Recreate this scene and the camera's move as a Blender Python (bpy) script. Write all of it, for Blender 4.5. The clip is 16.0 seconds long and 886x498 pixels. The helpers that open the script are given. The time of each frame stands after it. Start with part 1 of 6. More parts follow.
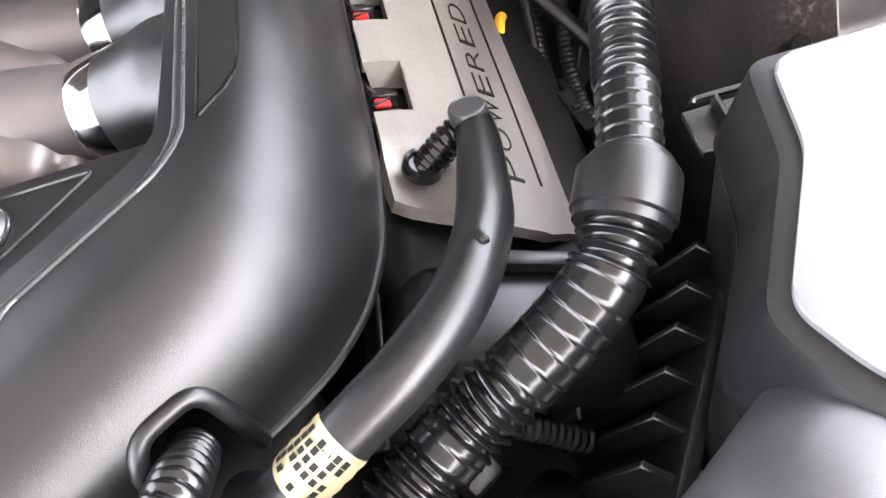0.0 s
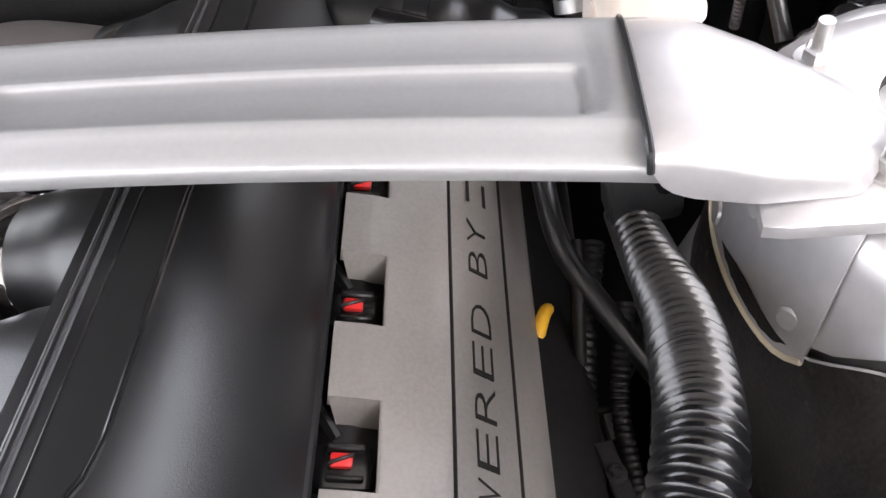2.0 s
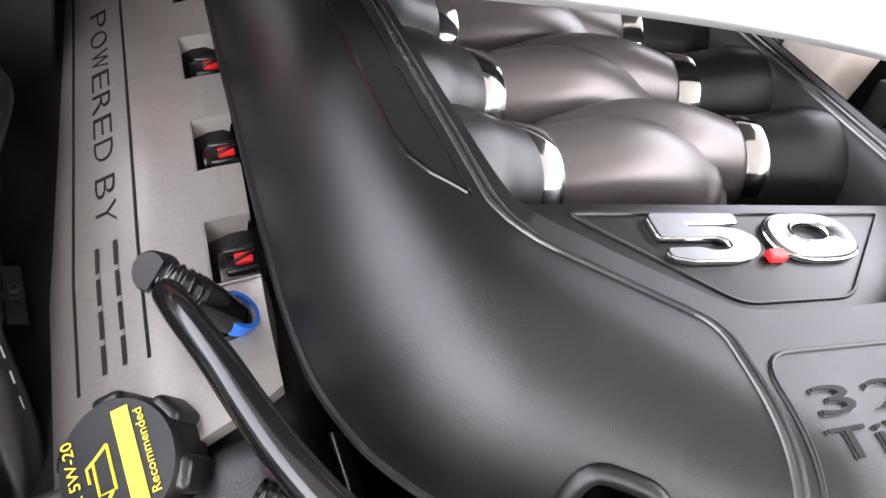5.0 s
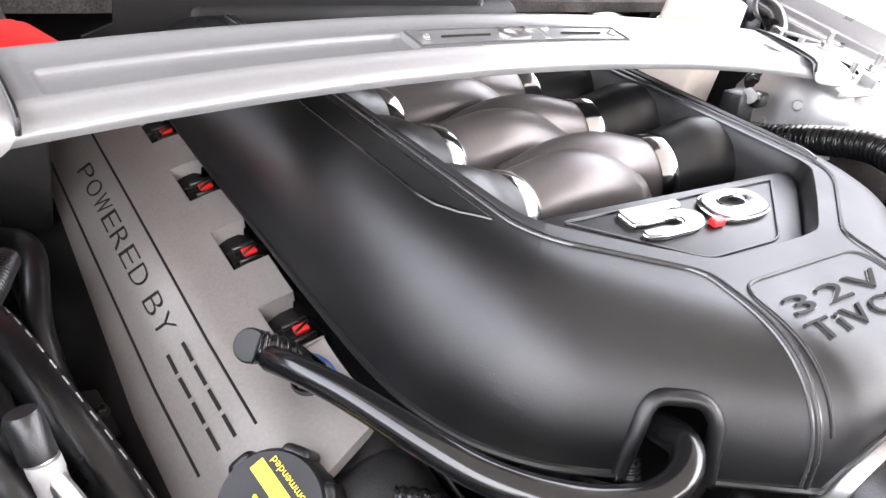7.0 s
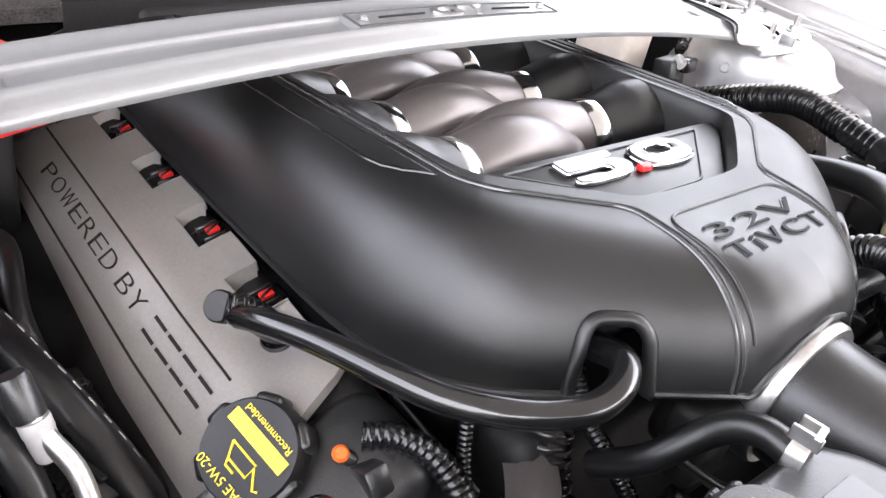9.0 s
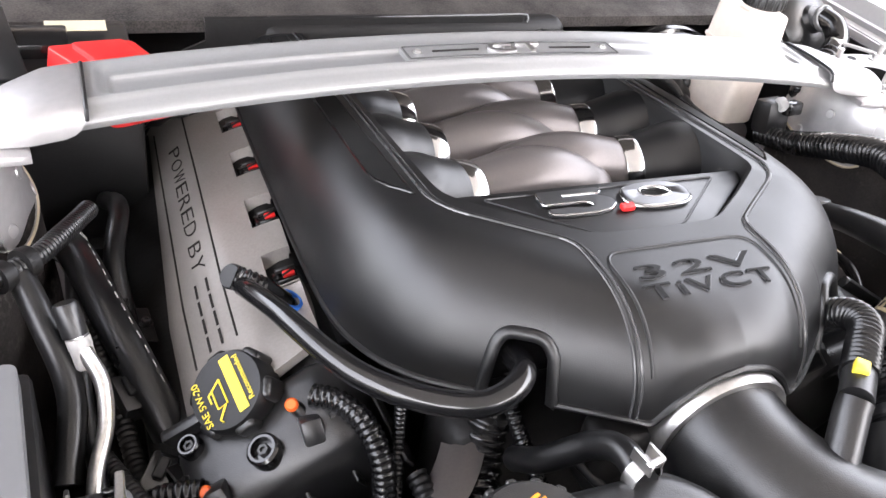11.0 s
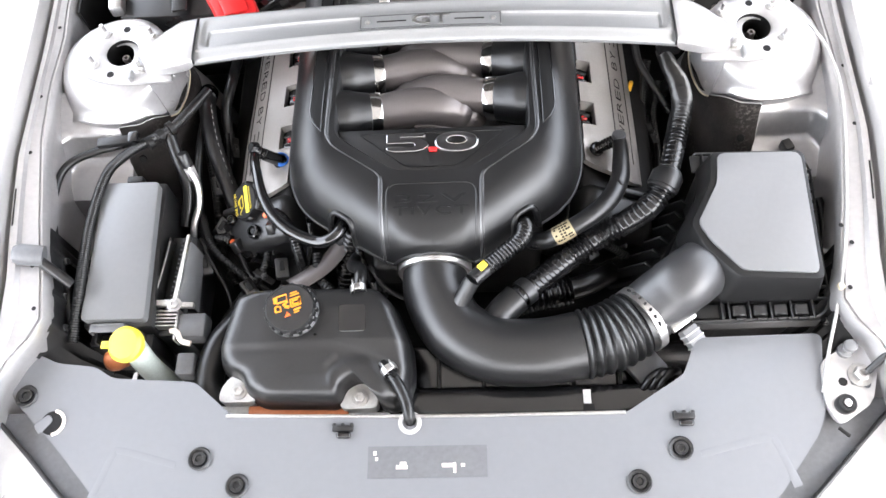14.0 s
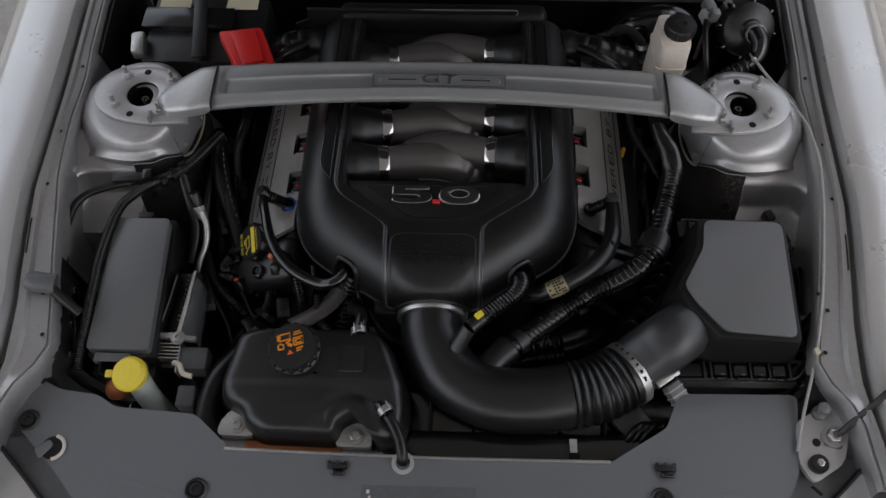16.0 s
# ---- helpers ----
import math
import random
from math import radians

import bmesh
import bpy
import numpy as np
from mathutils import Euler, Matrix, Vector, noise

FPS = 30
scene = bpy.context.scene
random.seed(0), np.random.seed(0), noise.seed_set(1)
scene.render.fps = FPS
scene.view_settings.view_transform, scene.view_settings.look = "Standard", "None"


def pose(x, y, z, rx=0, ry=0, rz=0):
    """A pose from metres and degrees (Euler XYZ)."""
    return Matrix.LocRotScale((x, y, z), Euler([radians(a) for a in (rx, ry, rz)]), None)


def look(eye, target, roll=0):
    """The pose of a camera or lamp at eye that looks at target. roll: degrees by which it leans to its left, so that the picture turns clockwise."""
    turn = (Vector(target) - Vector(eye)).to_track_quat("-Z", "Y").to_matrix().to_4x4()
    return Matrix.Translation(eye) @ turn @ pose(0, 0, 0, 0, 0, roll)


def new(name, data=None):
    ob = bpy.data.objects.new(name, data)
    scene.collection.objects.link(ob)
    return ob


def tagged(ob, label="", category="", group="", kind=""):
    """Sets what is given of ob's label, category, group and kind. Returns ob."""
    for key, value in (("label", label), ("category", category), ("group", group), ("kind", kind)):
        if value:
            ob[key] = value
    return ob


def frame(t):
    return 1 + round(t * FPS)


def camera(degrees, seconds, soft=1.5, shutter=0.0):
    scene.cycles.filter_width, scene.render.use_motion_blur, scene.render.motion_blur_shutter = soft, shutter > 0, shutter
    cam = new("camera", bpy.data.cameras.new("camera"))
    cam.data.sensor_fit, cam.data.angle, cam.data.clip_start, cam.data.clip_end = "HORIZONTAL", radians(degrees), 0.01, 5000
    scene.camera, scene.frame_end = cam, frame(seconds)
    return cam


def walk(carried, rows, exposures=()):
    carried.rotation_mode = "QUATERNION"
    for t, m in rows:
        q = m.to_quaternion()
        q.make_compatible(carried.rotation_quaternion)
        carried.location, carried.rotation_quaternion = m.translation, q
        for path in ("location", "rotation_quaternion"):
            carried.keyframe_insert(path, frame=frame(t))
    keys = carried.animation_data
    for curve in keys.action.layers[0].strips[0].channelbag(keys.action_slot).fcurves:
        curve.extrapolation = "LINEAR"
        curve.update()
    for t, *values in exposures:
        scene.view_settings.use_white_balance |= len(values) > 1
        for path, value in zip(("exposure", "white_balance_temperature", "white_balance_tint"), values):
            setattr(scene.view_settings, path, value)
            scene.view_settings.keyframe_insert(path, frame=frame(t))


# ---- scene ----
cam = camera(56.0, 16.0)
PATH = [
    (0, (0.326, -0.419, 1.294), (0.244, 0.707, -0.357), -20.1),
    (0.5, (0.379, -0.338, 1.253), (0.301, 0.847, -0.356), -14.4),
    (1, (0.425, -0.249, 1.237), (0.277, 0.934, -0.369), -14.4),
    (1.5, (0.423, -0.187, 1.24), (0.245, 0.988, -0.368), -13.3),
    (2, (0.39, -0.169, 1.254), (0.211, 1.093, -0.288), -10.8),
    (2.5, (0.34, -0.195, 1.32), (0.182, 1.097, -0.199), -8.7),
    (3, (0.24, -0.272, 1.361), (0.354, 1.071, -0.115), -0.0),
    (3.5, (0.061, -0.357, 1.389), (0.495, 0.958, -0.054), 3.9),
    (4, (-0.168, -0.424, 1.389), (0.609, 0.763, -0.021), 11.7),
    (4.5, (-0.317, -0.412, 1.331), (0.551, 0.796, -0.006), 19.5),
    (5, (-0.403, -0.352, 1.256), (0.465, 0.831, -0.103), 25.3),
    (7.5, (-0.565, -0.423, 1.266), (0.643, 0.768, 0.206), 13.7),
    (8, (-0.575, -0.44, 1.269), (0.653, 0.735, 0.214), 13.0),
    (8.5, (-0.575, -0.445, 1.26), (0.65, 0.718, 0.189), 12.9),
    (11, (-0.455, -0.631, 1.369), (0.304, 0.803, 0.199), 10.1),
    (11.5, (-0.294, -0.696, 1.49), (-0.006, 0.694, 0.081), 5.4),
    (12, (-0.144, -0.755, 1.611), (0.0, 0.457, 0.026), 3.2),
    (12.5, (-0.038, -0.782, 1.776), (0.024, 0.311, 0.102), 2.0),
    (13, (0.026, -0.782, 1.953), (0.003, 0.132, 0.174), -1.6),
    (13.5, (0.051, -0.839, 2.1), (-0.038, -0.034, 0.271), -6.6),
    (14, (0.088, -0.922, 2.21), (-0.011, -0.039, 0.418), -7.4),
    (14.5, (0.103, -0.947, 2.224), (0.029, -0.029, 0.448), -5.8),
    (15, (0.09, -0.942, 2.241), (0.039, 0.001, 0.478), -3.7),
    (15.5, (0.065, -0.958, 2.264), (0.029, 0.025, 0.523), -1.7),
    (16, (0.049, -0.959, 2.269), (0.007, 0.035, 0.534), -0.9),
]
EV = 4.2
STOPS = ((0.0, 0.95), (0.5, 0.95), (1.0, 0.72), (1.5, 0.25), (2.0, -0.15), (2.5, -0.6), (3.0, -0.82), (3.5, -0.78), (4.0, -0.55), (4.5, -0.35), (5.0, 0.0), (7.3, 0.08), (8.7, 0.02), (10.8, 0.05), (12.0, 0.5), (12.5, 0.72), (13.0, 0.7), (14.0, 0.12), (14.4, -0.1), (15.0, -1.0), (15.5, -1.9), (16.0, -2.75))
EXPOSURES = [(t, EV + e, 6950 - 180 * min(1.0, max(0.0, (t - 12.5) / 1.5)), 14 - 4 * min(1.0, max(0.0, (t - 12.5) / 1.5))) for t, e in STOPS]
walk(cam, [(t, look(e, g, r)) for t, e, g, r in PATH], EXPOSURES)

# ---- light ----
SUN_EL, SUN_AZ = 62.0, 165.0
world = bpy.data.worlds.new("sky")
scene.world = world
world.use_nodes = True
wt = world.node_tree
sky = wt.nodes.new("ShaderNodeTexSky")
sky.sky_type = "NISHITA"
sky.sun_disc = False
sky.sun_elevation, sky.sun_rotation = radians(SUN_EL), radians(SUN_AZ)
sky.air_density, sky.dust_density, sky.ozone_density = 1.0, 4.0, 1.0
pale = wt.nodes.new("ShaderNodeHueSaturation")
pale.inputs["Saturation"].default_value = 0.4
wt.links.new(sky.outputs[0], pale.inputs["Color"])
wt.links.new(pale.outputs[0], wt.nodes["Background"].inputs[0])
wt.nodes["Background"].inputs[1].default_value = 0.15
sun = new("sun", bpy.data.lights.new("sun", "SUN"))
sun.data.energy, sun.data.angle, sun.data.color = 1.0, radians(60), (1.0, 0.975, 0.95)
az, el = radians(SUN_AZ), radians(SUN_EL)
sun.matrix_basis = look((0, 0, 5), Vector((0, 0, 5)) - Vector((math.sin(az) * math.cos(el), math.cos(az) * math.cos(el), math.sin(el))))


# ---- materials ----
def material(name, colour, rough=0.5, metal=0.0, coat=0.0, vary=0.12, scale=40.0, bump=0.0, bump_scale=600.0, colour2=None, spots=0.0, alpha=1.0, trans=0.0, spec=0.5):
    m = bpy.data.materials.new(name)
    m.use_nodes = True
    t = m.node_tree
    b = t.nodes["Principled BSDF"]
    b.inputs["Roughness"].default_value = rough
    b.inputs["Metallic"].default_value = metal
    b.inputs["Specular IOR Level"].default_value = spec
    b.inputs["Coat Weight"].default_value = coat
    b.inputs["Coat Roughness"].default_value = 0.08
    b.inputs["Transmission Weight"].default_value = trans
    c1 = (*colour, 1)
    c2 = (*(colour2 or [max(0.0, c * (1 - 2.2 * vary)) for c in colour]), 1)
    co = t.nodes.new("ShaderNodeTexCoord")
    n1 = t.nodes.new("ShaderNodeTexNoise")
    n1.inputs["Scale"].default_value, n1.inputs["Detail"].default_value = scale * 0.25, 6
    n2 = t.nodes.new("ShaderNodeTexNoise")
    n2.inputs["Scale"].default_value, n2.inputs["Detail"].default_value = scale * 6, 3
    add = t.nodes.new("ShaderNodeMath")
    add.operation = "ADD"
    mix = t.nodes.new("ShaderNodeMix")
    mix.data_type = "RGBA"
    ramp = t.nodes.new("ShaderNodeMapRange")
    ramp.inputs["From Min"].default_value, ramp.inputs["From Max"].default_value = 0.72, 1.35
    for n in (n1, n2):
        t.links.new(co.outputs["Object"], n.inputs["Vector"])
    t.links.new(n1.outputs[0], add.inputs[0])
    t.links.new(n2.outputs[0], add.inputs[1])
    t.links.new(add.outputs[0], ramp.inputs["Value"])
    t.links.new(ramp.outputs[0], mix.inputs[0])
    mix.inputs[6].default_value, mix.inputs[7].default_value = c1, c2
    t.links.new(mix.outputs[2], b.inputs["Base Color"])
    rr = t.nodes.new("ShaderNodeMapRange")
    rr.inputs["From Min"].default_value, rr.inputs["From Max"].default_value = 0.3, 0.7
    rr.inputs["To Min"].default_value, rr.inputs["To Max"].default_value = max(0.02, rough * 0.85), min(1.0, rough * 1.2)
    t.links.new(n1.outputs[0], rr.inputs["Value"])
    t.links.new(rr.outputs[0], b.inputs["Roughness"])
    if bump:
        n3 = t.nodes.new("ShaderNodeTexNoise")
        n3.inputs["Scale"].default_value, n3.inputs["Detail"].default_value = bump_scale, 2
        t.links.new(co.outputs["Object"], n3.inputs["Vector"])
        bp = t.nodes.new("ShaderNodeBump")
        bp.inputs["Strength"].default_value, bp.inputs["Distance"].default_value = bump, 0.001
        t.links.new(n3.outputs[0], bp.inputs["Height"])
        t.links.new(bp.outputs[0], b.inputs["Normal"])
    return m


COVER = material("satin_black_plastic", (0.006, 0.006, 0.0064), 0.36, vary=0.05, bump=0.16, bump_scale=1400, spec=0.55)
# lighter than the cover: highlights of raised edges put into the colour
EDGE = material("edge_highlight_grey", (0.045, 0.045, 0.047), 0.24, vary=0.1, spec=0.9)
GLOSSB = material("gloss_black_plastic", (0.006, 0.006, 0.0065), 0.16, vary=0.1, spec=0.7)
BLACK = material("black_plastic", (0.011, 0.011, 0.0115), 0.32, vary=0.2, bump=0.2, bump_scale=900, spec=0.6)
NECK = material("dark_grey_neck_plastic", (0.03, 0.03, 0.032), 0.36, vary=0.1, bump=0.1, bump_scale=900, spec=0.8)
DARK = material("grimy_black_metal", (0.006, 0.0055, 0.0055), 0.55, vary=0.3, scale=30, bump=0.3, bump_scale=150, spec=0.3)
RUBBER = material("black_rubber", (0.007, 0.007, 0.0075), 0.32, vary=0.2, scale=60, bump=0.1, bump_scale=700, spec=0.5)
CORR = material("glossy_corrugated_plastic", (0.005, 0.005, 0.0055), 0.24, vary=0.15, spec=0.5)
GREYP = material("plain_grey_plastic", (0.125, 0.127, 0.131), 0.4, vary=0.04, scale=18, bump=0.04, bump_scale=900, spec=0.9)
PANEL = material("matt_grey_panel_plastic", (0.125, 0.129, 0.137), 0.48, vary=0.035, scale=14, bump=0.04, bump_scale=1100, spec=0.9)
PANELD = material("dark_grey_lamp_plastic", (0.11, 0.112, 0.118), 0.45, vary=0.12, scale=20, bump=0.1, bump_scale=900, spec=0.7)
PALEP = material("pale_grey_moulding", (0.42, 0.41, 0.4), 0.45, vary=0.1, scale=30)
PLATE = material("warm_grey_painted_plastic", (0.265, 0.245, 0.23), 0.38, 0.3, vary=0.08, scale=60, bump=0.15, bump_scale=1500)
RUNNER = material("brown_grey_runner_paint", (0.115, 0.101, 0.097), 0.34, 0.45, vary=0.06, scale=60, bump=0.08, bump_scale=1600)
CHROME = material("chrome", (0.62, 0.62, 0.62), 0.12, 1.0, vary=0.02)
EAR = material("off_white_plastic", (0.6, 0.59, 0.57), 0.45, vary=0.1, scale=30)
STEEL = material("brushed_steel", (0.55, 0.54, 0.53), 0.38, 1.0, vary=0.1)
ALU = material("raw_aluminium", (0.68, 0.67, 0.65), 0.35, 1.0, vary=0.15)
PAINT = material("silver_car_paint", (0.56, 0.548, 0.544), 0.3, 0.5, 0.5, vary=0.03, scale=30, bump=0.03, bump_scale=2500)
APRON = material("silver_apron_paint", (0.45, 0.44, 0.44), 0.36, 0.65, 0.2, vary=0.06, scale=16, bump=0.8, bump_scale=14)
BRACE = material("silver_brace_paint", (0.28, 0.28, 0.28), 0.36, 0.45, 0.2, vary=0.04, scale=50, bump=0.05, bump_scale=1800)
SHIELD = material("brown_fibre_shield", (0.024, 0.02, 0.018), 0.75, vary=0.25, scale=60, bump=0.4, bump_scale=300, colour2=(0.008, 0.007, 0.007), spec=0.25)
LINER = material("dull_brown_black_lining", (0.06, 0.052, 0.047), 0.75, vary=0.25, scale=60, bump=0.4, bump_scale=300, colour2=(0.008, 0.007, 0.007), spec=0.25)
DIPY = material("orange_yellow_plastic", (0.85, 0.45, 0.03), 0.4, vary=0.05)
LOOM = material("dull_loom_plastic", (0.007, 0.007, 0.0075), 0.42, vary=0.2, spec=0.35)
# pale scuffs and fibres on the shield
_t = SHIELD.node_tree
_b = _t.nodes["Principled BSDF"]
_old = _b.inputs["Base Color"].links[0].from_socket
_co = _t.nodes.new("ShaderNodeTexCoord")
_masks = []
for _sc, _lo, _hi in ((14.0, 0.5, 0.72), (170.0, 0.5, 0.66)):
    _n = _t.nodes.new("ShaderNodeTexNoise")
    _n.inputs["Scale"].default_value, _n.inputs["Detail"].default_value = _sc, 8
    _r = _t.nodes.new("ShaderNodeMapRange")
    _r.inputs["From Min"].default_value, _r.inputs["From Max"].default_value = _lo, _hi
    _t.links.new(_co.outputs["Object"], _n.inputs["Vector"])
    _t.links.new(_n.outputs[0], _r.inputs["Value"])
    _masks.append(_r)
_mul = _t.nodes.new("ShaderNodeMath")
_mul.operation = "MULTIPLY"
_t.links.new(_masks[0].outputs[0], _mul.inputs[0])
_t.links.new(_masks[1].outputs[0], _mul.inputs[1])
_mx = _t.nodes.new("ShaderNodeMix")
_mx.data_type = "RGBA"
_t.links.new(_mul.outputs[0], _mx.inputs[0])
_t.links.new(_old, _mx.inputs[6])
_mx.inputs[7].default_value = (0.1, 0.092, 0.085, 1)
_t.links.new(_mx.outputs[2], _b.inputs["Base Color"])
RED = material("red_plastic", (0.62, 0.02, 0.02), 0.35, vary=0.05)
YELLOW = material("yellow_plastic", (0.85, 0.66, 0.05), 0.4, vary=0.05)
INK = material("yellow_print", (0.8, 0.62, 0.04), 0.5, vary=0.03)
AMBER = material("amber_print", (0.75, 0.25, 0.01), 0.5, vary=0.03)
BLUE = material("blue_plastic", (0.02, 0.16, 0.62), 0.4, vary=0.05)
ORANGE = material("orange_plastic", (0.75, 0.12, 0.02), 0.4, vary=0.05)
WHITE = material("milky_white_plastic", (0.75, 0.66, 0.58), 0.42, vary=0.05, scale=20)
GILT = material("gilt_label", (0.34, 0.28, 0.17), 0.4, 0.3, vary=0.08)
CREAM = material("cream_label", (0.55, 0.49, 0.35), 0.5, vary=0.05)
GREENW = material("dirty_green_white_plastic", (0.45, 0.5, 0.45), 0.45, vary=0.1)
GLINE = material("grey_plate_line", (0.1, 0.1, 0.1), 0.5, 0.4)
COPPER = material("rusty_orange_bracket", (0.5, 0.16, 0.06), 0.5, 0.2, vary=0.15)
LETTER = material("dark_letter_recess", (0.006, 0.006, 0.006), 0.6, vary=0.05, spec=0.2)
# dark tone stands in for the shade inside engraved plate letters
PLETTER = material("letter_shade_grey", (0.022, 0.02, 0.019), 0.7, vary=0.08, spec=0.1)
CONCRETE = material("worn_concrete", (0.27, 0.26, 0.25), 0.8, vary=0.15, scale=3, bump=0.2, bump_scale=40)
ROOF = material("pale_grey_added_canopy", (0.6, 0.6, 0.6), 0.8, vary=0.1, scale=2)
YARD = material("dull_brown_render", (0.1, 0.085, 0.075), 0.9, vary=0.2, scale=2)
BADGE = material("dark_chrome", (0.2, 0.2, 0.205), 0.34, 1.0, vary=0.05)


# ---- helpers of this scene ----
def finish(bm, sharp=38.0):
    bmesh.ops.recalc_face_normals(bm, faces=bm.faces)
    for f in bm.faces:
        f.smooth = True
    lim = radians(sharp)
    for e in bm.edges:
        if len(e.link_faces) == 2 and e.calc_face_angle(0.0) > lim:
            e.smooth = False


def thing(name, loc, label, category, group="", kind=""):
    ob = new(name)
    ob.matrix_basis = Matrix.Translation(loc)
    ob.empty_display_size = 0.02
    return tagged(ob, label, category, group, kind)


def part(name, bm, mat, parent=None, label="", sharp=38.0):
    finish(bm, sharp)
    me = bpy.data.meshes.new(name)
    bm.to_mesh(me)
    bm.free()
    me.materials.append(mat)
    ob = new(name, me)
    if parent:
        ob.parent = parent
        ob.matrix_parent_inverse = (parent.matrix_basis if parent.type == "EMPTY" else Matrix()).inverted()
    if label:
        tagged(ob, label)
    return ob


def solo(name, bm, mat, label, category, group="", kind="", sharp=38.0):
    return tagged(part(name, bm, mat, None, "", sharp), label, category, group, kind)


def curve_pts(keys, step=0.005):
    """A smooth line through the keys, in even small steps."""
    k = [Vector(p) for p in keys]
    k = [k[0] * 2 - k[1]] + k + [k[-1] * 2 - k[-2]]
    out = []
    for a, b, c, d in zip(k, k[1:], k[2:], k[3:]):
        n = max(2, round((c - b).length / step))
        for i in range(n):
            t = i / n
            out.append(0.5 * (2 * b + (c - a) * t + (2 * a - 5 * b + 4 * c - d) * t * t + (3 * b - a - 3 * c + d) * t ** 3))
    out.append(k[-2])
    return out


def sweep(bm, pts, rad, n=16, caps=True, flat=1.0):
    """A tube along pts; rad is a number or a function of the length so far."""
    pts = [Vector(p) for p in pts]
    up = Vector((0, 0, 1))
    s, rings, prev = 0.0, [], None
    for i, p in enumerate(pts):
        d = (pts[min(i + 1, len(pts) - 1)] - pts[max(i - 1, 0)]).normalized()
        if prev is None:
            side = d.cross(up)
            side = side.normalized() if side.length > 0.05 else Vector((1, 0, 0))
        else:
            side = (side - d * side.dot(d)).normalized()
            s += (p - pts[i - 1]).length
        prev = p
        nrm = side.cross(d).normalized()
        r = rad(s) if callable(rad) else rad
        rings.append([bm.verts.new(p + side * (r * math.cos(2 * math.pi * j / n)) + nrm * (r * flat * math.sin(2 * math.pi * j / n))) for j in range(n)])
    for a, b in zip(rings, rings[1:]):
        for j in range(n):
            bm.faces.new((a[j], a[(j + 1) % n], b[(j + 1) % n], b[j]))
    if caps:
        bm.faces.new(rings[0][::-1])
        bm.faces.new(rings[-1])
    return bm


def corrugated(r, depth, pitch, power=0.7):
    return lambda s: r - depth + depth * (0.5 + 0.5 * math.cos(2 * math.pi * s / pitch)) ** power


def tube(keys, rad, n=16, step=0.005, flat=1.0):
    return sweep(bmesh.new(), curve_pts(keys, step), rad, n, True, flat)


def rod(bm, a, b, r, n=12, r2=None):
    a, b = Vector(a), Vector(b)
    l = (b - a).length
    return sweep(bm, [a, b], (lambda s: r if s < l / 2 else (r if r2 is None else r2)), n)


def rbox(size, m=Matrix(), bevel=0.004, seg=2, bm=None):
    b = bmesh.new()
    bmesh.ops.create_cube(b, size=1.0)
    bmesh.ops.scale(b, vec=size, verts=b.verts)
    if bevel:
        bmesh.ops.bevel(b, geom=b.edges[:], offset=min(bevel, min(size) * 0.48), segments=seg, profile=0.5, affect="EDGES")
    bmesh.ops.transform(b, matrix=m, verts=b.verts)
    return join(bm, b) if bm else b


def join(bm, other):
    me = bpy.data.meshes.new("tmp")
    other.to_mesh(me)
    other.free()
    bm.from_mesh(me)
    bpy.data.meshes.remove(me)
    return bm


def prism(pts, z0, z1, bevel=0.003, seg=2, m=None, taper=1.0):
    """An upright block on the outline pts (x, y); z may be given per point by a function."""
    bm = bmesh.new()
    c = Vector((sum(p[0] for p in pts) / len(pts), sum(p[1] for p in pts) / len(pts)))
    lo = [bm.verts.new((p[0], p[1], z0)) for p in pts]
    hi = [bm.verts.new((c.x + (p[0] - c.x) * taper, c.y + (p[1] - c.y) * taper, z1)) for p in pts]
    bm.faces.new(lo[::-1])
    bm.faces.new(hi)
    for i in range(len(pts)):
        j = (i + 1) % len(pts)
        bm.faces.new((lo[i], lo[j], hi[j], hi[i]))
    if bevel:
        bmesh.ops.bevel(bm, geom=bm.edges[:], offset=bevel, segments=seg, profile=0.5, affect="EDGES", clamp_overlap=True)
    if m:
        bmesh.ops.transform(bm, matrix=m, verts=bm.verts)
    return bm


def round_poly(pts, r, n=5):
    """Rounds the corners of a closed outline; r is one radius or one per corner."""
    out = []
    for i, p in enumerate(pts):
        rr = r[i] if isinstance(r, (list, tuple)) else r
        p = Vector(p)
        a, b = Vector(pts[i - 1]) - p, Vector(pts[(i + 1) % len(pts)]) - p
        rr = min(rr, a.length * 0.45, b.length * 0.45)
        if rr < 1e-4:
            out.append(tuple(p))
            continue
        s, e = p + a.normalized() * rr, p + b.normalized() * rr
        for k in range(n + 1):
            t = k / n
            q = s * (1 - t) ** 2 + p * 2 * t * (1 - t) + e * t * t
            out.append((q.x, q.y))
    return out


def lathe(profile, m=Matrix(), n=32):
    """A turned shape: profile of (radius, height) round z."""
    bm = bmesh.new()
    rings = []
    for r, z in profile:
        rings.append([bm.verts.new((r * math.cos(2 * math.pi * j / n), r * math.sin(2 * math.pi * j / n), z)) for j in range(n)] if r > 1e-5 else [bm.verts.new((0, 0, z))])
    for a, b in zip(rings, rings[1:]):
        for j in range(n):
            k = (j + 1) % n
            q = [a[j % len(a)], a[k % len(a)], b[k % len(b)], b[j % len(b)]]
            q = list(dict.fromkeys(q))
            if len(q) > 2:
                bm.faces.new(q)
    bmesh.ops.transform(bm, matrix=m, verts=bm.verts)
    return bm


def grid(rows, close=False):
    """A sheet through rows of points."""
    bm = bmesh.new()
    v = [[bm.verts.new(p) for p in r] for r in rows]
    for a, b in zip(v, v[1:]):
        for j in range(len(a) - (0 if close else 1)):
            k = (j + 1) % len(a)
            bm.faces.new((a[j], a[k], b[k], b[j]))
    return bm


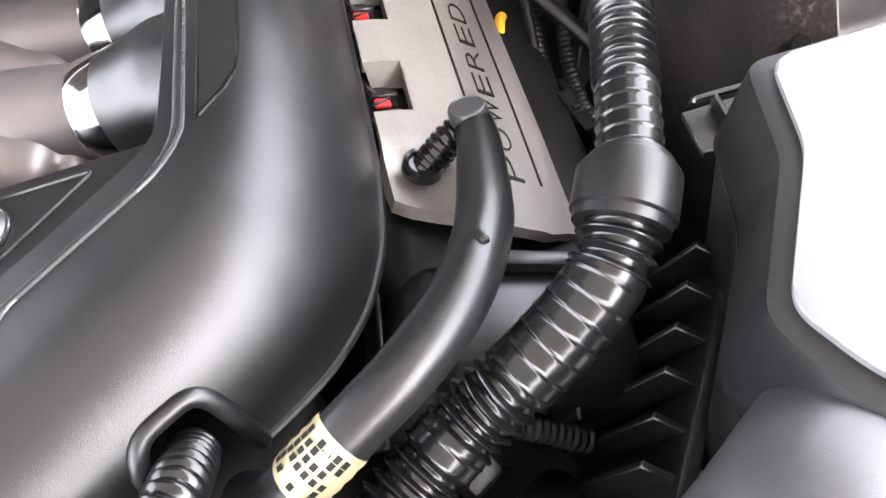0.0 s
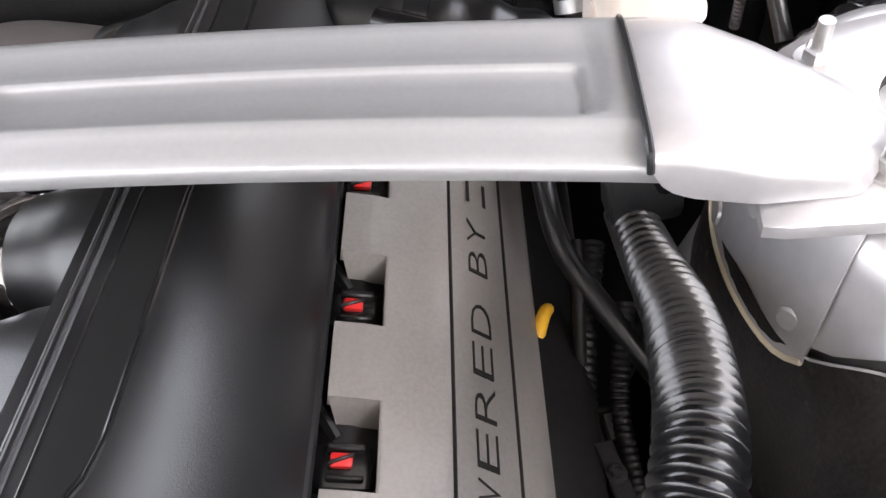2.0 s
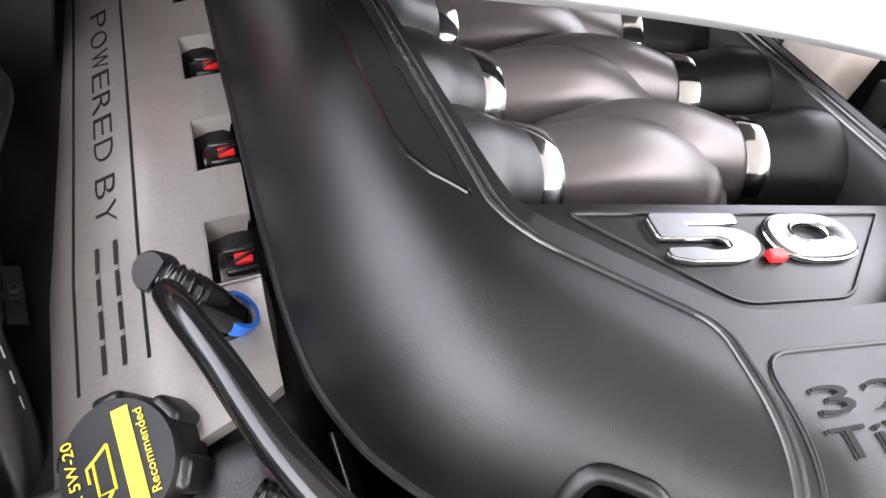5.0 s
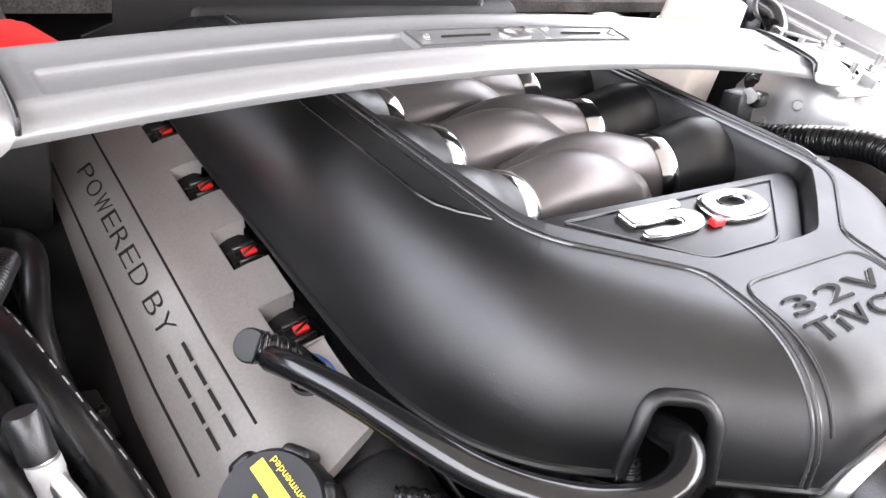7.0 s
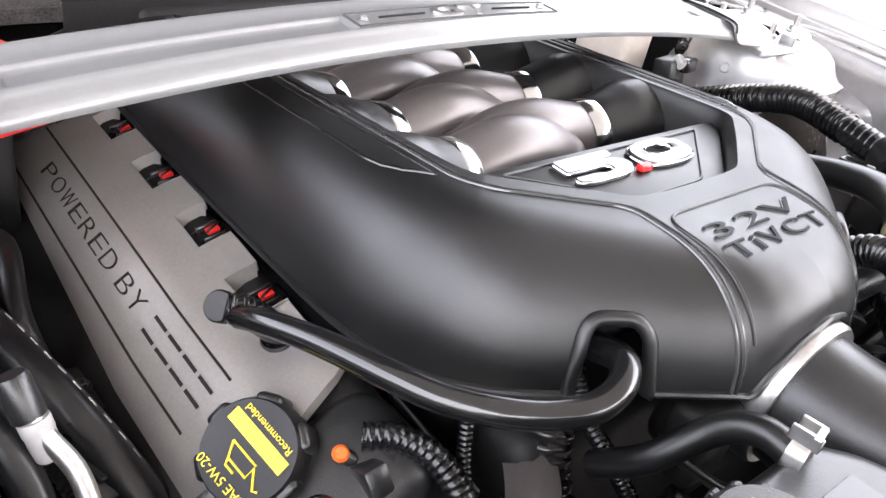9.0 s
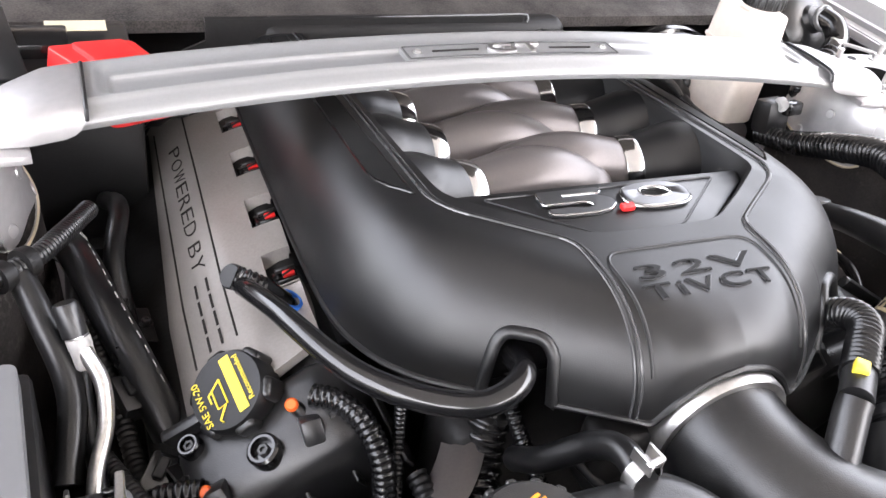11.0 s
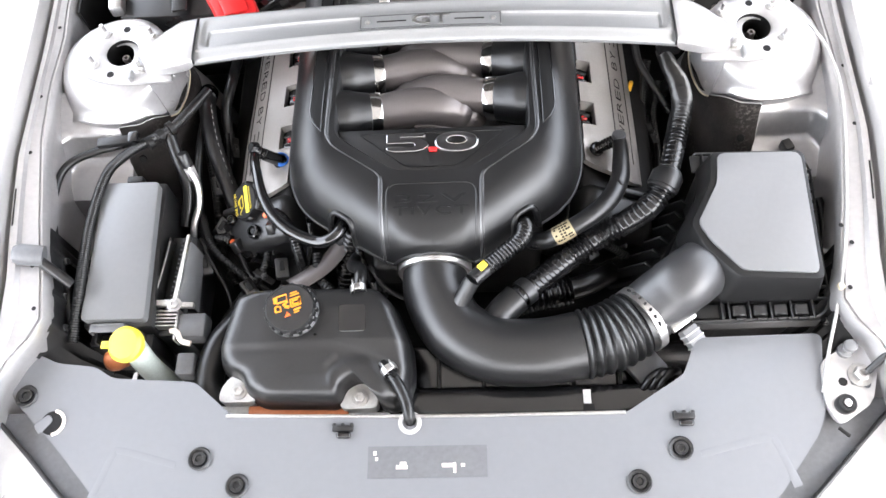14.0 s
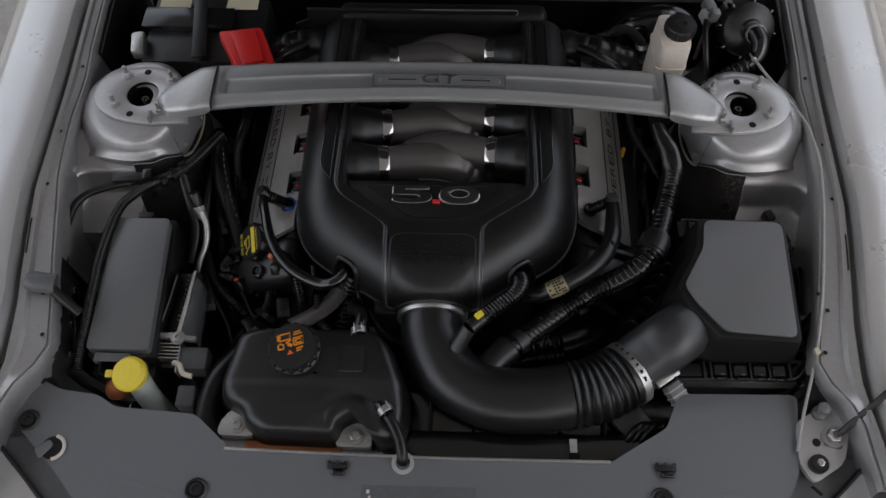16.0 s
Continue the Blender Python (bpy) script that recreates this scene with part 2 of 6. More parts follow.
def thick(bm, d):
    """Gives a sheet a thickness, away from its normals."""
    bmesh.ops.recalc_face_normals(bm, faces=bm.faces)
    bmesh.ops.solidify(bm, geom=bm.faces[:], thickness=d)
    return bm


def lettering(body, size, height, place, stretch=1.0, align="CENTER", spacing=1.0, bold=0.0, width=0.0):
    """Letters as a mesh; place maps (along, up, out) to the world."""
    cu = bpy.data.curves.new("letters", "FONT")
    cu.body, cu.size, cu.extrude, cu.resolution_u = body, size, height, 3
    cu.offset = size * bold
    cu.align_x, cu.align_y, cu.space_character = align, "CENTER", spacing
    tmp = new("letters", cu)
    dg = bpy.context.evaluated_depsgraph_get()
    me = bpy.data.meshes.new_from_object(tmp.evaluated_get(dg))
    bm = bmesh.new()
    bm.from_mesh(me)
    bpy.data.objects.remove(tmp)
    bpy.data.curves.remove(cu)
    bpy.data.meshes.remove(me)
    bmesh.ops.triangulate(bm, faces=bm.faces)
    if width:
        xs = [v.co.x for v in bm.verts]
        stretch = width / (max(xs) - min(xs))
        bmesh.ops.translate(bm, vec=(-(max(xs) + min(xs)) / 2, 0, 0), verts=bm.verts)
    for v in bm.verts:
        v.co = place(v.co.x * stretch, v.co.y, v.co.z)
    return bm


def lerp(a, b, t):
    return a + (b - a) * t


def along(keys, n):
    """n points evenly by index between matching keys."""
    out = []
    m = len(keys) - 1
    for i in range(n):
        f = i / (n - 1) * m
        k = min(int(f), m - 1)
        out.append(Vector(keys[k]).lerp(Vector(keys[k + 1]), f - k))
    return out


def bolt(at, r=0.009, h=0.008, axis=(0, 0, 1), washer=True):
    """A hexagon bolt head on its washer."""
    q = Vector(axis).to_track_quat("Z", "Y").to_matrix().to_4x4()
    m = Matrix.Translation(at) @ q
    bm = lathe([(0, 0), (r * 1.5, 0), (r * 1.5, h * 0.25), (r, h * 0.3), (0, h * 0.3)] if washer else [(0, 0), (r, 0), (0, 0.0005)], m, 20)
    join(bm, lathe([(r, h * 0.25), (r, h * 0.9), (r * 0.85, h), (r * 0.5, h), (r * 0.45, h * 0.7), (0, h * 0.7)], m, 6))
    return bm


# ---- ground and car body ----
bm = grid([[(x, y, 0.0) for x in (-60, -4, 4, 60)] for y in (-60, -4, 4, 60)])
solo("ground", bm, CONCRETE, "worn grey concrete yard under the car", "ground", kind="structure")

# added walls; east and south heights chosen to block low skylight
for nm, size, at in (("north", (14.0, 0.2, 3.2), (0, 7.0, 1.6)), ("east", (0.2, 16.0, 2.6), (7.0, -1.0, 1.3)), ("west", (0.2, 16.0, 1.8), (-7.0, -1.0, 0.9)), ("south", (14.0, 0.2, 3.2), (0, -9.0, 1.6))):
    solo("added_wall_" + nm, rbox(size, pose(*at), 0.0), YARD, "plain dull brown wall added to close the yard and cut low sky", "wall", kind="structure")

# unseen open-sided canopy over the parked car, added to darken overhead reflections
solo("added_canopy", rbox((4.6, 9.2, 0.14), pose(0, -1.4, 3.35), 0.0), ROOF, "unseen pale grey open-sided canopy added to darken overhead reflections", "canopy", kind="structure")


def wing_x(y):
    """Inner lip of the wing."""
    return float(np.interp(y, (-0.92, -0.62, -0.45, -0.33, -0.28, -0.19, -0.09, 0.16, 0.9), (0.62, 0.738, 0.718, 0.728, 0.737, 0.75, 0.762, 0.766, 0.8)))


def rail_x(y):
    """Inner edge of the apron's top rail."""
    return float(np.interp(y, (-0.62, -0.49, -0.455, -0.41, -0.325, -0.222, -0.121, -0.041, 0.08, 0.19, 0.28, 0.8), (0.71, 0.7, 0.668, 0.648, 0.664, 0.688, 0.708, 0.724, 0.732, 0.728, 0.737, 0.76)))


def fender(side):
    """Wing with its inner gutter: the sheet falls away outwards, with a step at the shut line."""
    rows = []
    for i in range(25):
        y = lerp(0.9, -0.92, i / 24)
        k = max(0.0, -0.45 - y)
        inx = wing_x(y)
        z = 0.985 - 0.02 * (y - 0.2) ** 2 - 0.25 * k * k
        rows.append([(side * (inx + dx), y, z + dz) for dx, dz in ((0.012, -0.05), (0.012, -0.012), (0.016, -0.003), (0.024, 0.0), (0.06, 0.0), (0.12, -0.008), (0.16, -0.03), (0.185, -0.075), (0.195, -0.15), (0.19, -0.35), (0.17, -0.6))])
    bm = thick(grid(rows), 0.002)
    return bm


def rail(side):
    """Top rail of the apron: flat flange, small step and the wall down into the bay."""
    rows = []
    for i in range(41):
        y = lerp(0.8, -0.62, i / 40)
        x0 = rail_x(y)
        g = wing_x(y) - x0
        wob = 0.004 * math.sin(y * 17) + 0.003 * math.sin(y * 41 + side)
        rows.append([(side * x, y, z) for x, z in ((x0 + 0.03 + wob, 0.55), (x0 + 0.028 + wob, 0.7), (x0 + 0.018 + wob, 0.85), (x0 + 0.003 + wob * 0.6, 0.915), (x0 + 0.003, 0.936), (x0 + 0.008, 0.944), (x0 + 0.0105, 0.9445), (x0 + 0.0115, 0.941), (x0 + 0.0135, 0.941), (x0 + 0.0145, 0.945), (x0 + g * 0.7, 0.949), (x0 + g * 0.78, 0.957), (x0 + g * 0.98, 0.959), (x0 + g + 0.003, 0.952), (x0 + g + 0.006, 0.93), (x0 + g + 0.03, 0.925))])
    return thick(grid(rows), 0.002)


for side, nm in ((1, "right"), (-1, "left")):
    solo("fender_" + nm, fender(side), PAINT, "silver painted front wing of the car", "fender", kind="structure")
    solo("apron_" + nm, rail(side), APRON, "silver painted inner wing with pressed top rail", "inner wing", kind="structure")
    ap = bpy.data.objects["apron_" + nm]
    for y, d in ((0.05, 0.024), (-0.077, 0.03), (-0.278, 0.006), (-0.31, 0.024), (-0.39, 0.02), (0.22, 0.02)):
        part("hole", lathe([(0, 0.0004), (0.0036, 0.0004), (0.004, 0.0)], Matrix.Translation((side * (rail_x(y) + d), y, 0.9495)), 14), DARK, ap)
    for ya, yb in ((-0.16, -0.235),):
        pts = [(side * (wing_x(lerp(ya, yb, i / 8)) - 0.004), lerp(ya, yb, i / 8), 0.9592) for i in range(9)]
        part("slot", tube(pts, lambda s: 0.0016, 8, 0.01, 0.25), DARK, ap)
    rows = []
    for i in range(25):
        y = lerp(-0.3 if side > 0 else -0.22, -0.46, i / 24)
        bulge = 0.006 * math.sin(i * 0.9) + 0.004 * math.sin(i * 2.3)
        rows.append([(side * (rail_x(y) + dx + b * bulge), y, z) for dx, z, b in ((0.012, min(0.93, 0.93 + 0.9 * (y + 0.43)), 0), (0.004, min(0.92, 0.92 + 0.8 * (y + 0.43)), 0.2), (0.002, min(0.88, 0.88 + 0.5 * (y + 0.43)), 0.7), (-0.002, 0.8, 1.2), (-0.02, 0.74, 1.5), (-0.05, 0.68, 1.0))])
    sl = thing("splash_liner", (side * 0.66, -0.38, 0.7), "crinkled black plastic splash liner inside the wing", "liner", "splash liners")
    part("sheet", thick(grid(rows), 0.002), BLACK, sl)
    for i in (5, 12, 18):
        q = Vector(rows[i][2])
        part("liner_clip", lathe([(0, 0.004), (0.006, 0.004), (0.008, 0.001), (0.008, -0.004)], Matrix.Translation(q) @ Vector((-side, 0, 0.3)).to_track_quat("Z", "Y").to_matrix().to_4x4(), 14), GLOSSB, sl)


def tower_xy(a, r):
    """Plan of the tower: round to the rear and outside, flattened towards the engine."""
    c = math.cos(a)
    return 0.612 + r * c * (0.83 if c < 0 else 1.0), 0.142 + r * math.sin(a) * (1.08 if math.sin(a) < 0 else 1.0)


def tower_lift(a):
    """1 at the front of the tower, where its lip lies higher, 0 at the inner side."""
    t = min(1.0, max(0.0, (math.degrees(a) % 360 - 216) / 28)) * min(1.0, max(0.0, (330 - math.degrees(a) % 360) / 30))
    return t * t * (3 - 2 * t)


def tower(side):
    """Strut tower: a dome on a flared foot that leans into the inner wing."""
    rows = []
    for k, (rx, z, yy) in enumerate(((0.03, 0.947, 1.0), (0.086, 0.947, 1.0), (0.098, 0.944, 1.0), (0.106, 0.935, 1.0), (0.11, 0.92, 1.0), (0.113, 0.9, 1.0), (0.117, 0.884, 1.0), (0.121, 0.876, 1.0), (0.122, 0.871, 1.0), (0.115, 0.866, 1.0), (0.108, 0.7, 1.0), (0.108, 0.55, 1.0))):
        row = []
        for j in range(48):
            a = 2 * math.pi * j / 48
            cx, cy = math.cos(a), math.sin(a)
            fl = 1 + (0.35 * max(0.0, cx) ** 2 * k / 8)
            x, y = tower_xy(a, rx * (fl if cx > 0 else 1.0))
            zz = lerp(z, 0.906 + 0.3 * (z - 0.866), tower_lift(a)) if 0.86 < z < 0.93 else z
            row.append((side * x, y, zz))
        rows.append(row)
    return thick(grid(rows, close=True), 0.003)


def shelf(side):
    """Pressed shelf in front of the tower that runs out to the rail."""
    rows = []
    for i in range(25):
        x = lerp(0.615, 0.775, i / 24)
        k = min(1.4, max(0.0, (x - 0.715) / 0.03))
        rows.append([(side * (x + 0.006 * k * w), y - 0.05 * k * k * w, z) for y, z, w in ((0.09, 0.905, 0), (0.05, 0.89, 0.1), (0.026, 0.881, 0.5), (0.016, 0.878, 0.8), (0.01, 0.873, 1), (0.005, 0.865, 1), (-0.002, 0.84, 1), (-0.006, 0.822, 1), (-0.014, 0.813, 0.9), (-0.026, 0.81, 0.6), (-0.06, 0.803, 0.3), (-0.09, 0.79, 0.0), (-0.1, 0.7, 0), (-0.11, 0.55, 0))])
    return thick(grid(rows), 0.002)


def shield(side):
    rows = []
    for i in range(25):
        a = lerp(radians(150), radians(271), i / 24)
        g = tower_lift(a)
        top = 0.867 + 0.032 * g + 0.003 * math.sin(i * 0.9)
        row = []
        for r, z in ((0.1255, top), (0.127 + 0.006 * g, 0.856 + 0.02 * g), (0.131 + 0.024 * g, 0.83), (0.138 + 0.03 * g, 0.76), (0.142 + 0.03 * g, 0.68), (0.146 + 0.03 * g, 0.55)):
            x, y = tower_xy(a, r)
            row.append((side * x, y, z))
        rows.append(row)
    rim = [Vector(r[0]) for r in rows[13:]] + [Vector(v) for v in rows[-1][1:3]]
    return thick(grid(rows), 0.003), rim


for side, nm in ((1, "right"), (-1, "left")):
    solo("strut_tower_" + nm, tower(side), APRON, "silver painted strut tower dome", "strut tower", kind="structure")
    solo("tower_shelf_" + nm, shelf(side), APRON, "silver pressed shelf in front of the strut tower", "inner wing", kind="structure")
    hs = thing("heat_shield", (side * 0.53, 0.03, 0.75), "scuffed brown-black fibre heat shield on the strut tower", "heat shield", "heat shields")
    sheet, rim = shield(side)
    part("sheet", sheet, SHIELD, hs)
    part("cut_edge", sweep(bmesh.new(), rim, 0.0008, 8), PALEP, hs, "frayed pale cut edge")
    part("corner_hole", lathe([(0, 0.0012), (0.007, 0.0012), (0.0078, 0), (0.0078, -0.003)], Matrix.Translation((side * 0.587, -0.0245, 0.833)) @ Vector((side * -0.12, -0.84, 0.5)).to_track_quat("Z", "Y").to_matrix().to_4x4(), 18), LETTER, hs)
    flap = thing("tower_flap", (side * 0.5, 0.08, 0.86), "silver spot-welded flap on the strut tower with a yellowed sealer edge", "body flap", "tower flaps")
    rows, rim = [], []
    for i in range(19):
        a = radians(lerp(150, 219, i / 18))
        low = 0.853 + 0.016 * (1 - i / 18) ** 2 + 0.012 * max(0, i - 15) ** 2 / 9
        row = []
        for r, z in ((0.103, 0.946), (0.111, 0.932), (0.116, 0.91), (0.121, lerp(0.9, low, 0.5)), (0.125, lerp(0.9, low, 0.8)), (0.128, low)):
            x, y = tower_xy(a, r)
            row.append((side * x, y, z))
        rows.append(row)
        rim.append(Vector(rows[-1][-1]))
    part("flap_sheet", thick(grid(rows), 0.002), APRON, flap)
    part("sealer_edge", sweep(bmesh.new(), rim, 0.0017, 8), CREAM, flap, "yellowed sealer edge")
    for i, j in ((6, 4), (10, 2), (16, 3)):
        p = Vector(rows[i][j])
        out = Vector((p.x - side * 0.6, p.y - 0.142, 0.02)).normalized()
        part("spot_weld", lathe([(0, 0.0018), (0.006, 0.0018), (0.0075, 0.0)], Matrix.Translation(p) @ out.to_track_quat("Z", "Y").to_matrix().to_4x4(), 16), APRON, flap)

# bonnet, propped open over the rear of the bay
rows = []
for i in range(13):
    t = i / 12
    y, z = 0.82 - 0.7 * t, 1.03 + 1.0 * t + 0.05 * math.sin(3.14 * t)
    rows.append([(x, y + 0.03 * (x / 0.72) ** 2, z + 0.02 * (1 - (x / 0.72) ** 2)) for x in np.linspace(-0.72, 0.72, 13) * (1 - 0.25 * t)])
solo("bonnet", thick(grid(rows), 0.02), LINER, "open bonnet with a dull dark lining", "bonnet", kind="structure")

# firewall and cowl
bm = grid([[(x, 0.56 - 0.03 * math.cos(x * 3), z) for x in np.linspace(-0.72, 0.72, 25)] for z in (0.4, 0.6, 0.8, 0.9)])
solo("firewall", thick(bm, 0.01), DARK, "black padded firewall behind the engine", "firewall", kind="structure")
rows = [[(x, y, z) for x in np.linspace(-0.74, 0.74, 31)] for y, z in ((0.50, 0.885), (0.505, 0.9), (0.53, 0.905), (0.6, 0.912), (0.7, 0.94), (0.8, 0.985), (1.1, 1.05))]
solo("cowl", thick(grid(rows), 0.004), LINER, "dull brown-black plastic cowl panel", "cowl", kind="structure")
bf = thing("cowl_baffle", (0, 0.38, 0.88), "black plastic baffle with a thin pale edge behind the engine", "baffle")
rows = []
for i in range(13):
    x = lerp(-0.3, 0.157, i / 12)
    rows.append([(x, 0.404, 0.9465), (x, 0.4, 0.944), (x - 0.012 * max(0.0, (i - 11)), 0.396, 0.918), (x - 0.03, 0.395, 0.905), (x - 0.03, 0.394, 0.84)])
part("sheet", thick(grid(rows), 0.004), DARK, bf)
part("edge_bead", sweep(bmesh.new(), curve_pts([(-0.3, 0.403, 0.942), (-0.1, 0.403, 0.944), (0.1, 0.403, 0.9465), (0.154, 0.403, 0.947), (0.163, 0.402, 0.944), (0.162, 0.4, 0.936), (0.147, 0.397, 0.92), (0.135, 0.396, 0.914), (0.118, 0.395, 0.911)], 0.004), 0.0014, 8), GREYP, bf, "thin pale edge")
for sx, nm in ((1, "right"), (-1, "left")):
    # added panel to close the gap, coloured dark to keep it from showing pale
    rows = [[(sx * (rail_x(y) - 0.006 - 0.1 * max(0.0, 0.9 - z)), y, z) for z in (0.55, 0.7, 0.82, 0.9, 0.937)] for y in np.linspace(0.27, 0.58, 9)]
    solo("side_filler_" + nm, thick(grid(rows), 0.004), DARK, "dark panel added to close the bay behind the strut tower", "lining", kind="structure")
    rows = []
    for i in range(13):
        a = radians(lerp(80, 168, i / 12))
        rows.append([(sx * x, y, z) for (x, y), z in ((tower_xy(a, r), z) for r, z in ((0.112, 0.9), (0.121, 0.85), (0.136, 0.79), (0.158, 0.72), (0.18, 0.62), (0.19, 0.52)))])
    solo("tower_foot_" + nm, thick(grid(rows), 0.003), APRON, "silver foot of the strut tower towards the firewall", "strut tower", kind="structure")
bm = rbox((1.34, 1.1, 0.02), pose(0, -0.02, 0.5), 0.0)
solo("undertray", bm, DARK, "grimy dark underside of the engine bay", "undertray", kind="structure")

# ---- engine ----
engine = thing("engine_block", (0, 0.1, 0.5), "grimy black engine with dark cylinder heads", "engine")
part("block", rbox((0.42, 0.52, 0.3), pose(0, 0.12, 0.66), 0.03, 3), DARK, engine)
for side in (1, -1):
    part("cylinder_head", rbox((0.2, 0.56, 0.16), pose(side * 0.315, 0.13, 0.735, 0, side * 33), 0.02, 3), DARK, engine)
    part("front_cover", rbox((0.17, 0.1, 0.2), pose(side * 0.3, -0.155, 0.735, 8, side * 30), 0.03, 4), BLACK, engine, "black cast front of the cylinder head")
for side in (1, -1):
    face = pose(side * 0.3, -0.155, 0.735, 8, side * 30)
    for k, (dx, dy, r) in enumerate(((0.0, -0.02, 0.015), (0.058, 0.02, 0.011))):
        bm_at = face @ pose(side * dx, dy, 0.1)
        boss = part("boss", lathe([(r, -0.01), (r * 0.95, 0.008), (r * 0.8, 0.01), (r * 0.65, 0.01), (r * 0.6, 0.003), (0, 0.003)], bm_at, 24), GLOSSB, engine)
        part("boss_bolt", bolt(bm_at.translation, 0.0055, 0.008, bm_at.to_3x3().col[2]), BLACK, boss)
    part("casting_step", rbox((0.1, 0.012, 0.02), face @ pose(side * 0.03, 0.04, 0.1), 0.004, 2), BLACK, engine)
    for k in range(4):
        part("casting_rib", rbox((0.004, 0.1, 0.03), pose(side * (0.24 + 0.04 * k), -0.17, 0.815 - 0.014 * k, 20, side * 30), 0.0015, 1), BLACK, engine)
part("timing_cover", rbox((0.4, 0.08, 0.26), pose(0, -0.19, 0.7), 0.03, 3), DARK, engine)

# cam cover plates: section of (x, z) from the inner edge outwards
SEC = [(0.283, 0.862), (0.3, 0.857), (0.345, 0.838), (0.372, 0.815), (0.39, 0.793), (0.399, 0.776), (0.403, 0.755), (0.404, 0.73)]
SLEN = [0.0]
for (xa, za), (xb, zb) in zip(SEC, SEC[1:]):
    SLEN.append(SLEN[-1] + math.hypot(xb - xa, zb - za))


def plate_at(side, s, y, out=0.0):
    """Point on the plate s metres from its inner edge, out metres proud."""
    s = min(max(s, 0.0), SLEN[-1] - 1e-6)
    k = max(i for i in range(len(SEC) - 1) if SLEN[i] <= s)
    t = (s - SLEN[k]) / (SLEN[k + 1] - SLEN[k])
    (xa, za), (xb, zb) = SEC[k], SEC[k + 1]
    taper = (0.15 if side > 0 else 0.35) * max(0.0, y - 0.02)
    xa, xb = xa - (xa - 0.283) * taper, xb - (xb - 0.283) * taper
    l = math.hypot(xb - xa, zb - za)
    nx, nz = -(zb - za) / l, (xb - xa) / l
    if side < 0:
        shift = float(np.interp(y, (-0.06, 0.045, 0.13, 0.22, 0.4), (0.0, 0.0035, 0.0065, 0.0085, 0.009))) * max(0.0, 1 - s / 0.088)
        xa, xb = xa - shift, xb - shift
    return Vector((side * (lerp(xa, xb, t) + out * nx), y, lerp(za, zb, t) + out * nz))


def plate(side, first, group):
    """Coil cover plate with its pockets, lettering lines and the coil plugs in the pockets."""
    y0, y1 = first - 0.118, first + 0.40
    th = thing("cam_cover", (side * 0.34, first + 0.15, 0.8), "warm grey cam cover plate with raised border lines and lettering", "engine cover", group)
    pw, pd = 0.026, 0.03
    ye = -0.042 - 0.012 * (side > 0)

    def front(s, y):
        """The front edge runs slantwise; the round corner at its inner end."""
        w = min(1.0, max(0.0, (first - 0.04 - y) / (first - 0.04 - y0)))
        return y + w * (y0 * -1 + (y0 + 0.008) - 0.33 * min(s, 0.07) + 0.25 * max(0.0, 0.012 - s) + 0.35 * max(0.0, s - 0.11))

    def scoop(s, y):
        """Shallow hollow round the breather elbow."""
        d = math.exp(-((s - 0.02) / 0.022) ** 4) * min(1.0, max(0.0, (ye + 0.02 - y) / 0.012)) * min(1.0, max(0.0, (y - ye + 0.045) / 0.03))
        return -0.007 * d

    ys = sorted({y0, y1, y0 + 0.01, *[first + 0.1 * k + d for k in range(4) for d in (-pw, pw)]} | {lerp(y0, y1, i / 60) for i in range(61)})
    ss = sorted({0.0, pd, *SLEN[1:-1], 0.012, SLEN[-1] - 0.001, 0.006, 0.018, 0.024, 0.036, 0.042, 0.048, 0.055, 0.08, 0.09, 0.11, 0.125})
    bm = bmesh.new()
    vv = {(i, j): bm.verts.new(plate_at(side, s, front(s, y), scoop(s, y))) for i, s in enumerate(ss) for j, y in enumerate(ys)}
    for i in range(len(ss) - 1):
        for j in range(len(ys) - 1):
            ym, sm = (ys[j] + ys[j + 1]) / 2, (ss[i] + ss[i + 1]) / 2
            if sm < pd and any(abs(ym - (first + 0.1 * k)) < pw for k in range(4)):
                continue
            bm.faces.new((vv[i, j], vv[i + 1, j], vv[i + 1, j + 1], vv[i, j + 1]))
    bmesh.ops.recalc_face_normals(bm, faces=bm.faces)
    if sum(f.normal.z for f in bm.faces) < 0:
        bmesh.ops.reverse_faces(bm, faces=bm.faces)
    bmesh.ops.solidify(bm, geom=bm.faces[:], thickness=0.01)
    part("cover_plate", bm, PLATE, th, sharp=30)
    for sl in (0.0705, 0.1175 if side > 0 else 0.122):
        pts = [plate_at(side, sl, lerp(y0 + (0.031 if side > 0 else 0.054), y1 - 0.03, i / 20), 0.0002) for i in range(21)]
        part("border_line", sweep(bmesh.new(), pts, 0.0012, 6), PLETTER, th)
    mid, by, mark = (0.033, 0.177, 0.226) if side > 0 else (0.206, 0.077, 0.026)
    wide = 0.202 if side > 0 else 0.186
    for body, yc, w in (("POWERED", mid, wide), ("BY", by, 0.05)):
        for k, ch in enumerate(body):
            wl = w / len(body)
            off = (k + 0.5) * wl - w / 2
            on_plate = (lambda a, u, o, yc=yc, off=off: plate_at(side, 0.0935 - u, side * (a + off + 0.1 * u) + yc, 0.0004 + o))
            # engraved letter in the plate's own grey, its shade put into the colour
            part("letter", lettering(ch, 0.0225 if side > 0 else 0.0245, 0.0004, on_plate, bold=-0.02, width=wl * 0.78), PLETTER, th)
    for k in range(4):
        for lo, hi in ((-0.0085, -0.0055), (0.0055, 0.0085)):
            bmb = bmesh.new()
            bmb.faces.new([bmb.verts.new(plate_at(side, 0.0935 - u, mark + side * ((0.0268 if side > 0 else 0.0256) * k + da), 0.0008)) for da, u in ((-0.0105, lo), (0.0105, lo), (0.0105, hi), (-0.0105, hi))])
            part("maker_mark", bmb, PLETTER, th, "plain bar of the maker's mark")
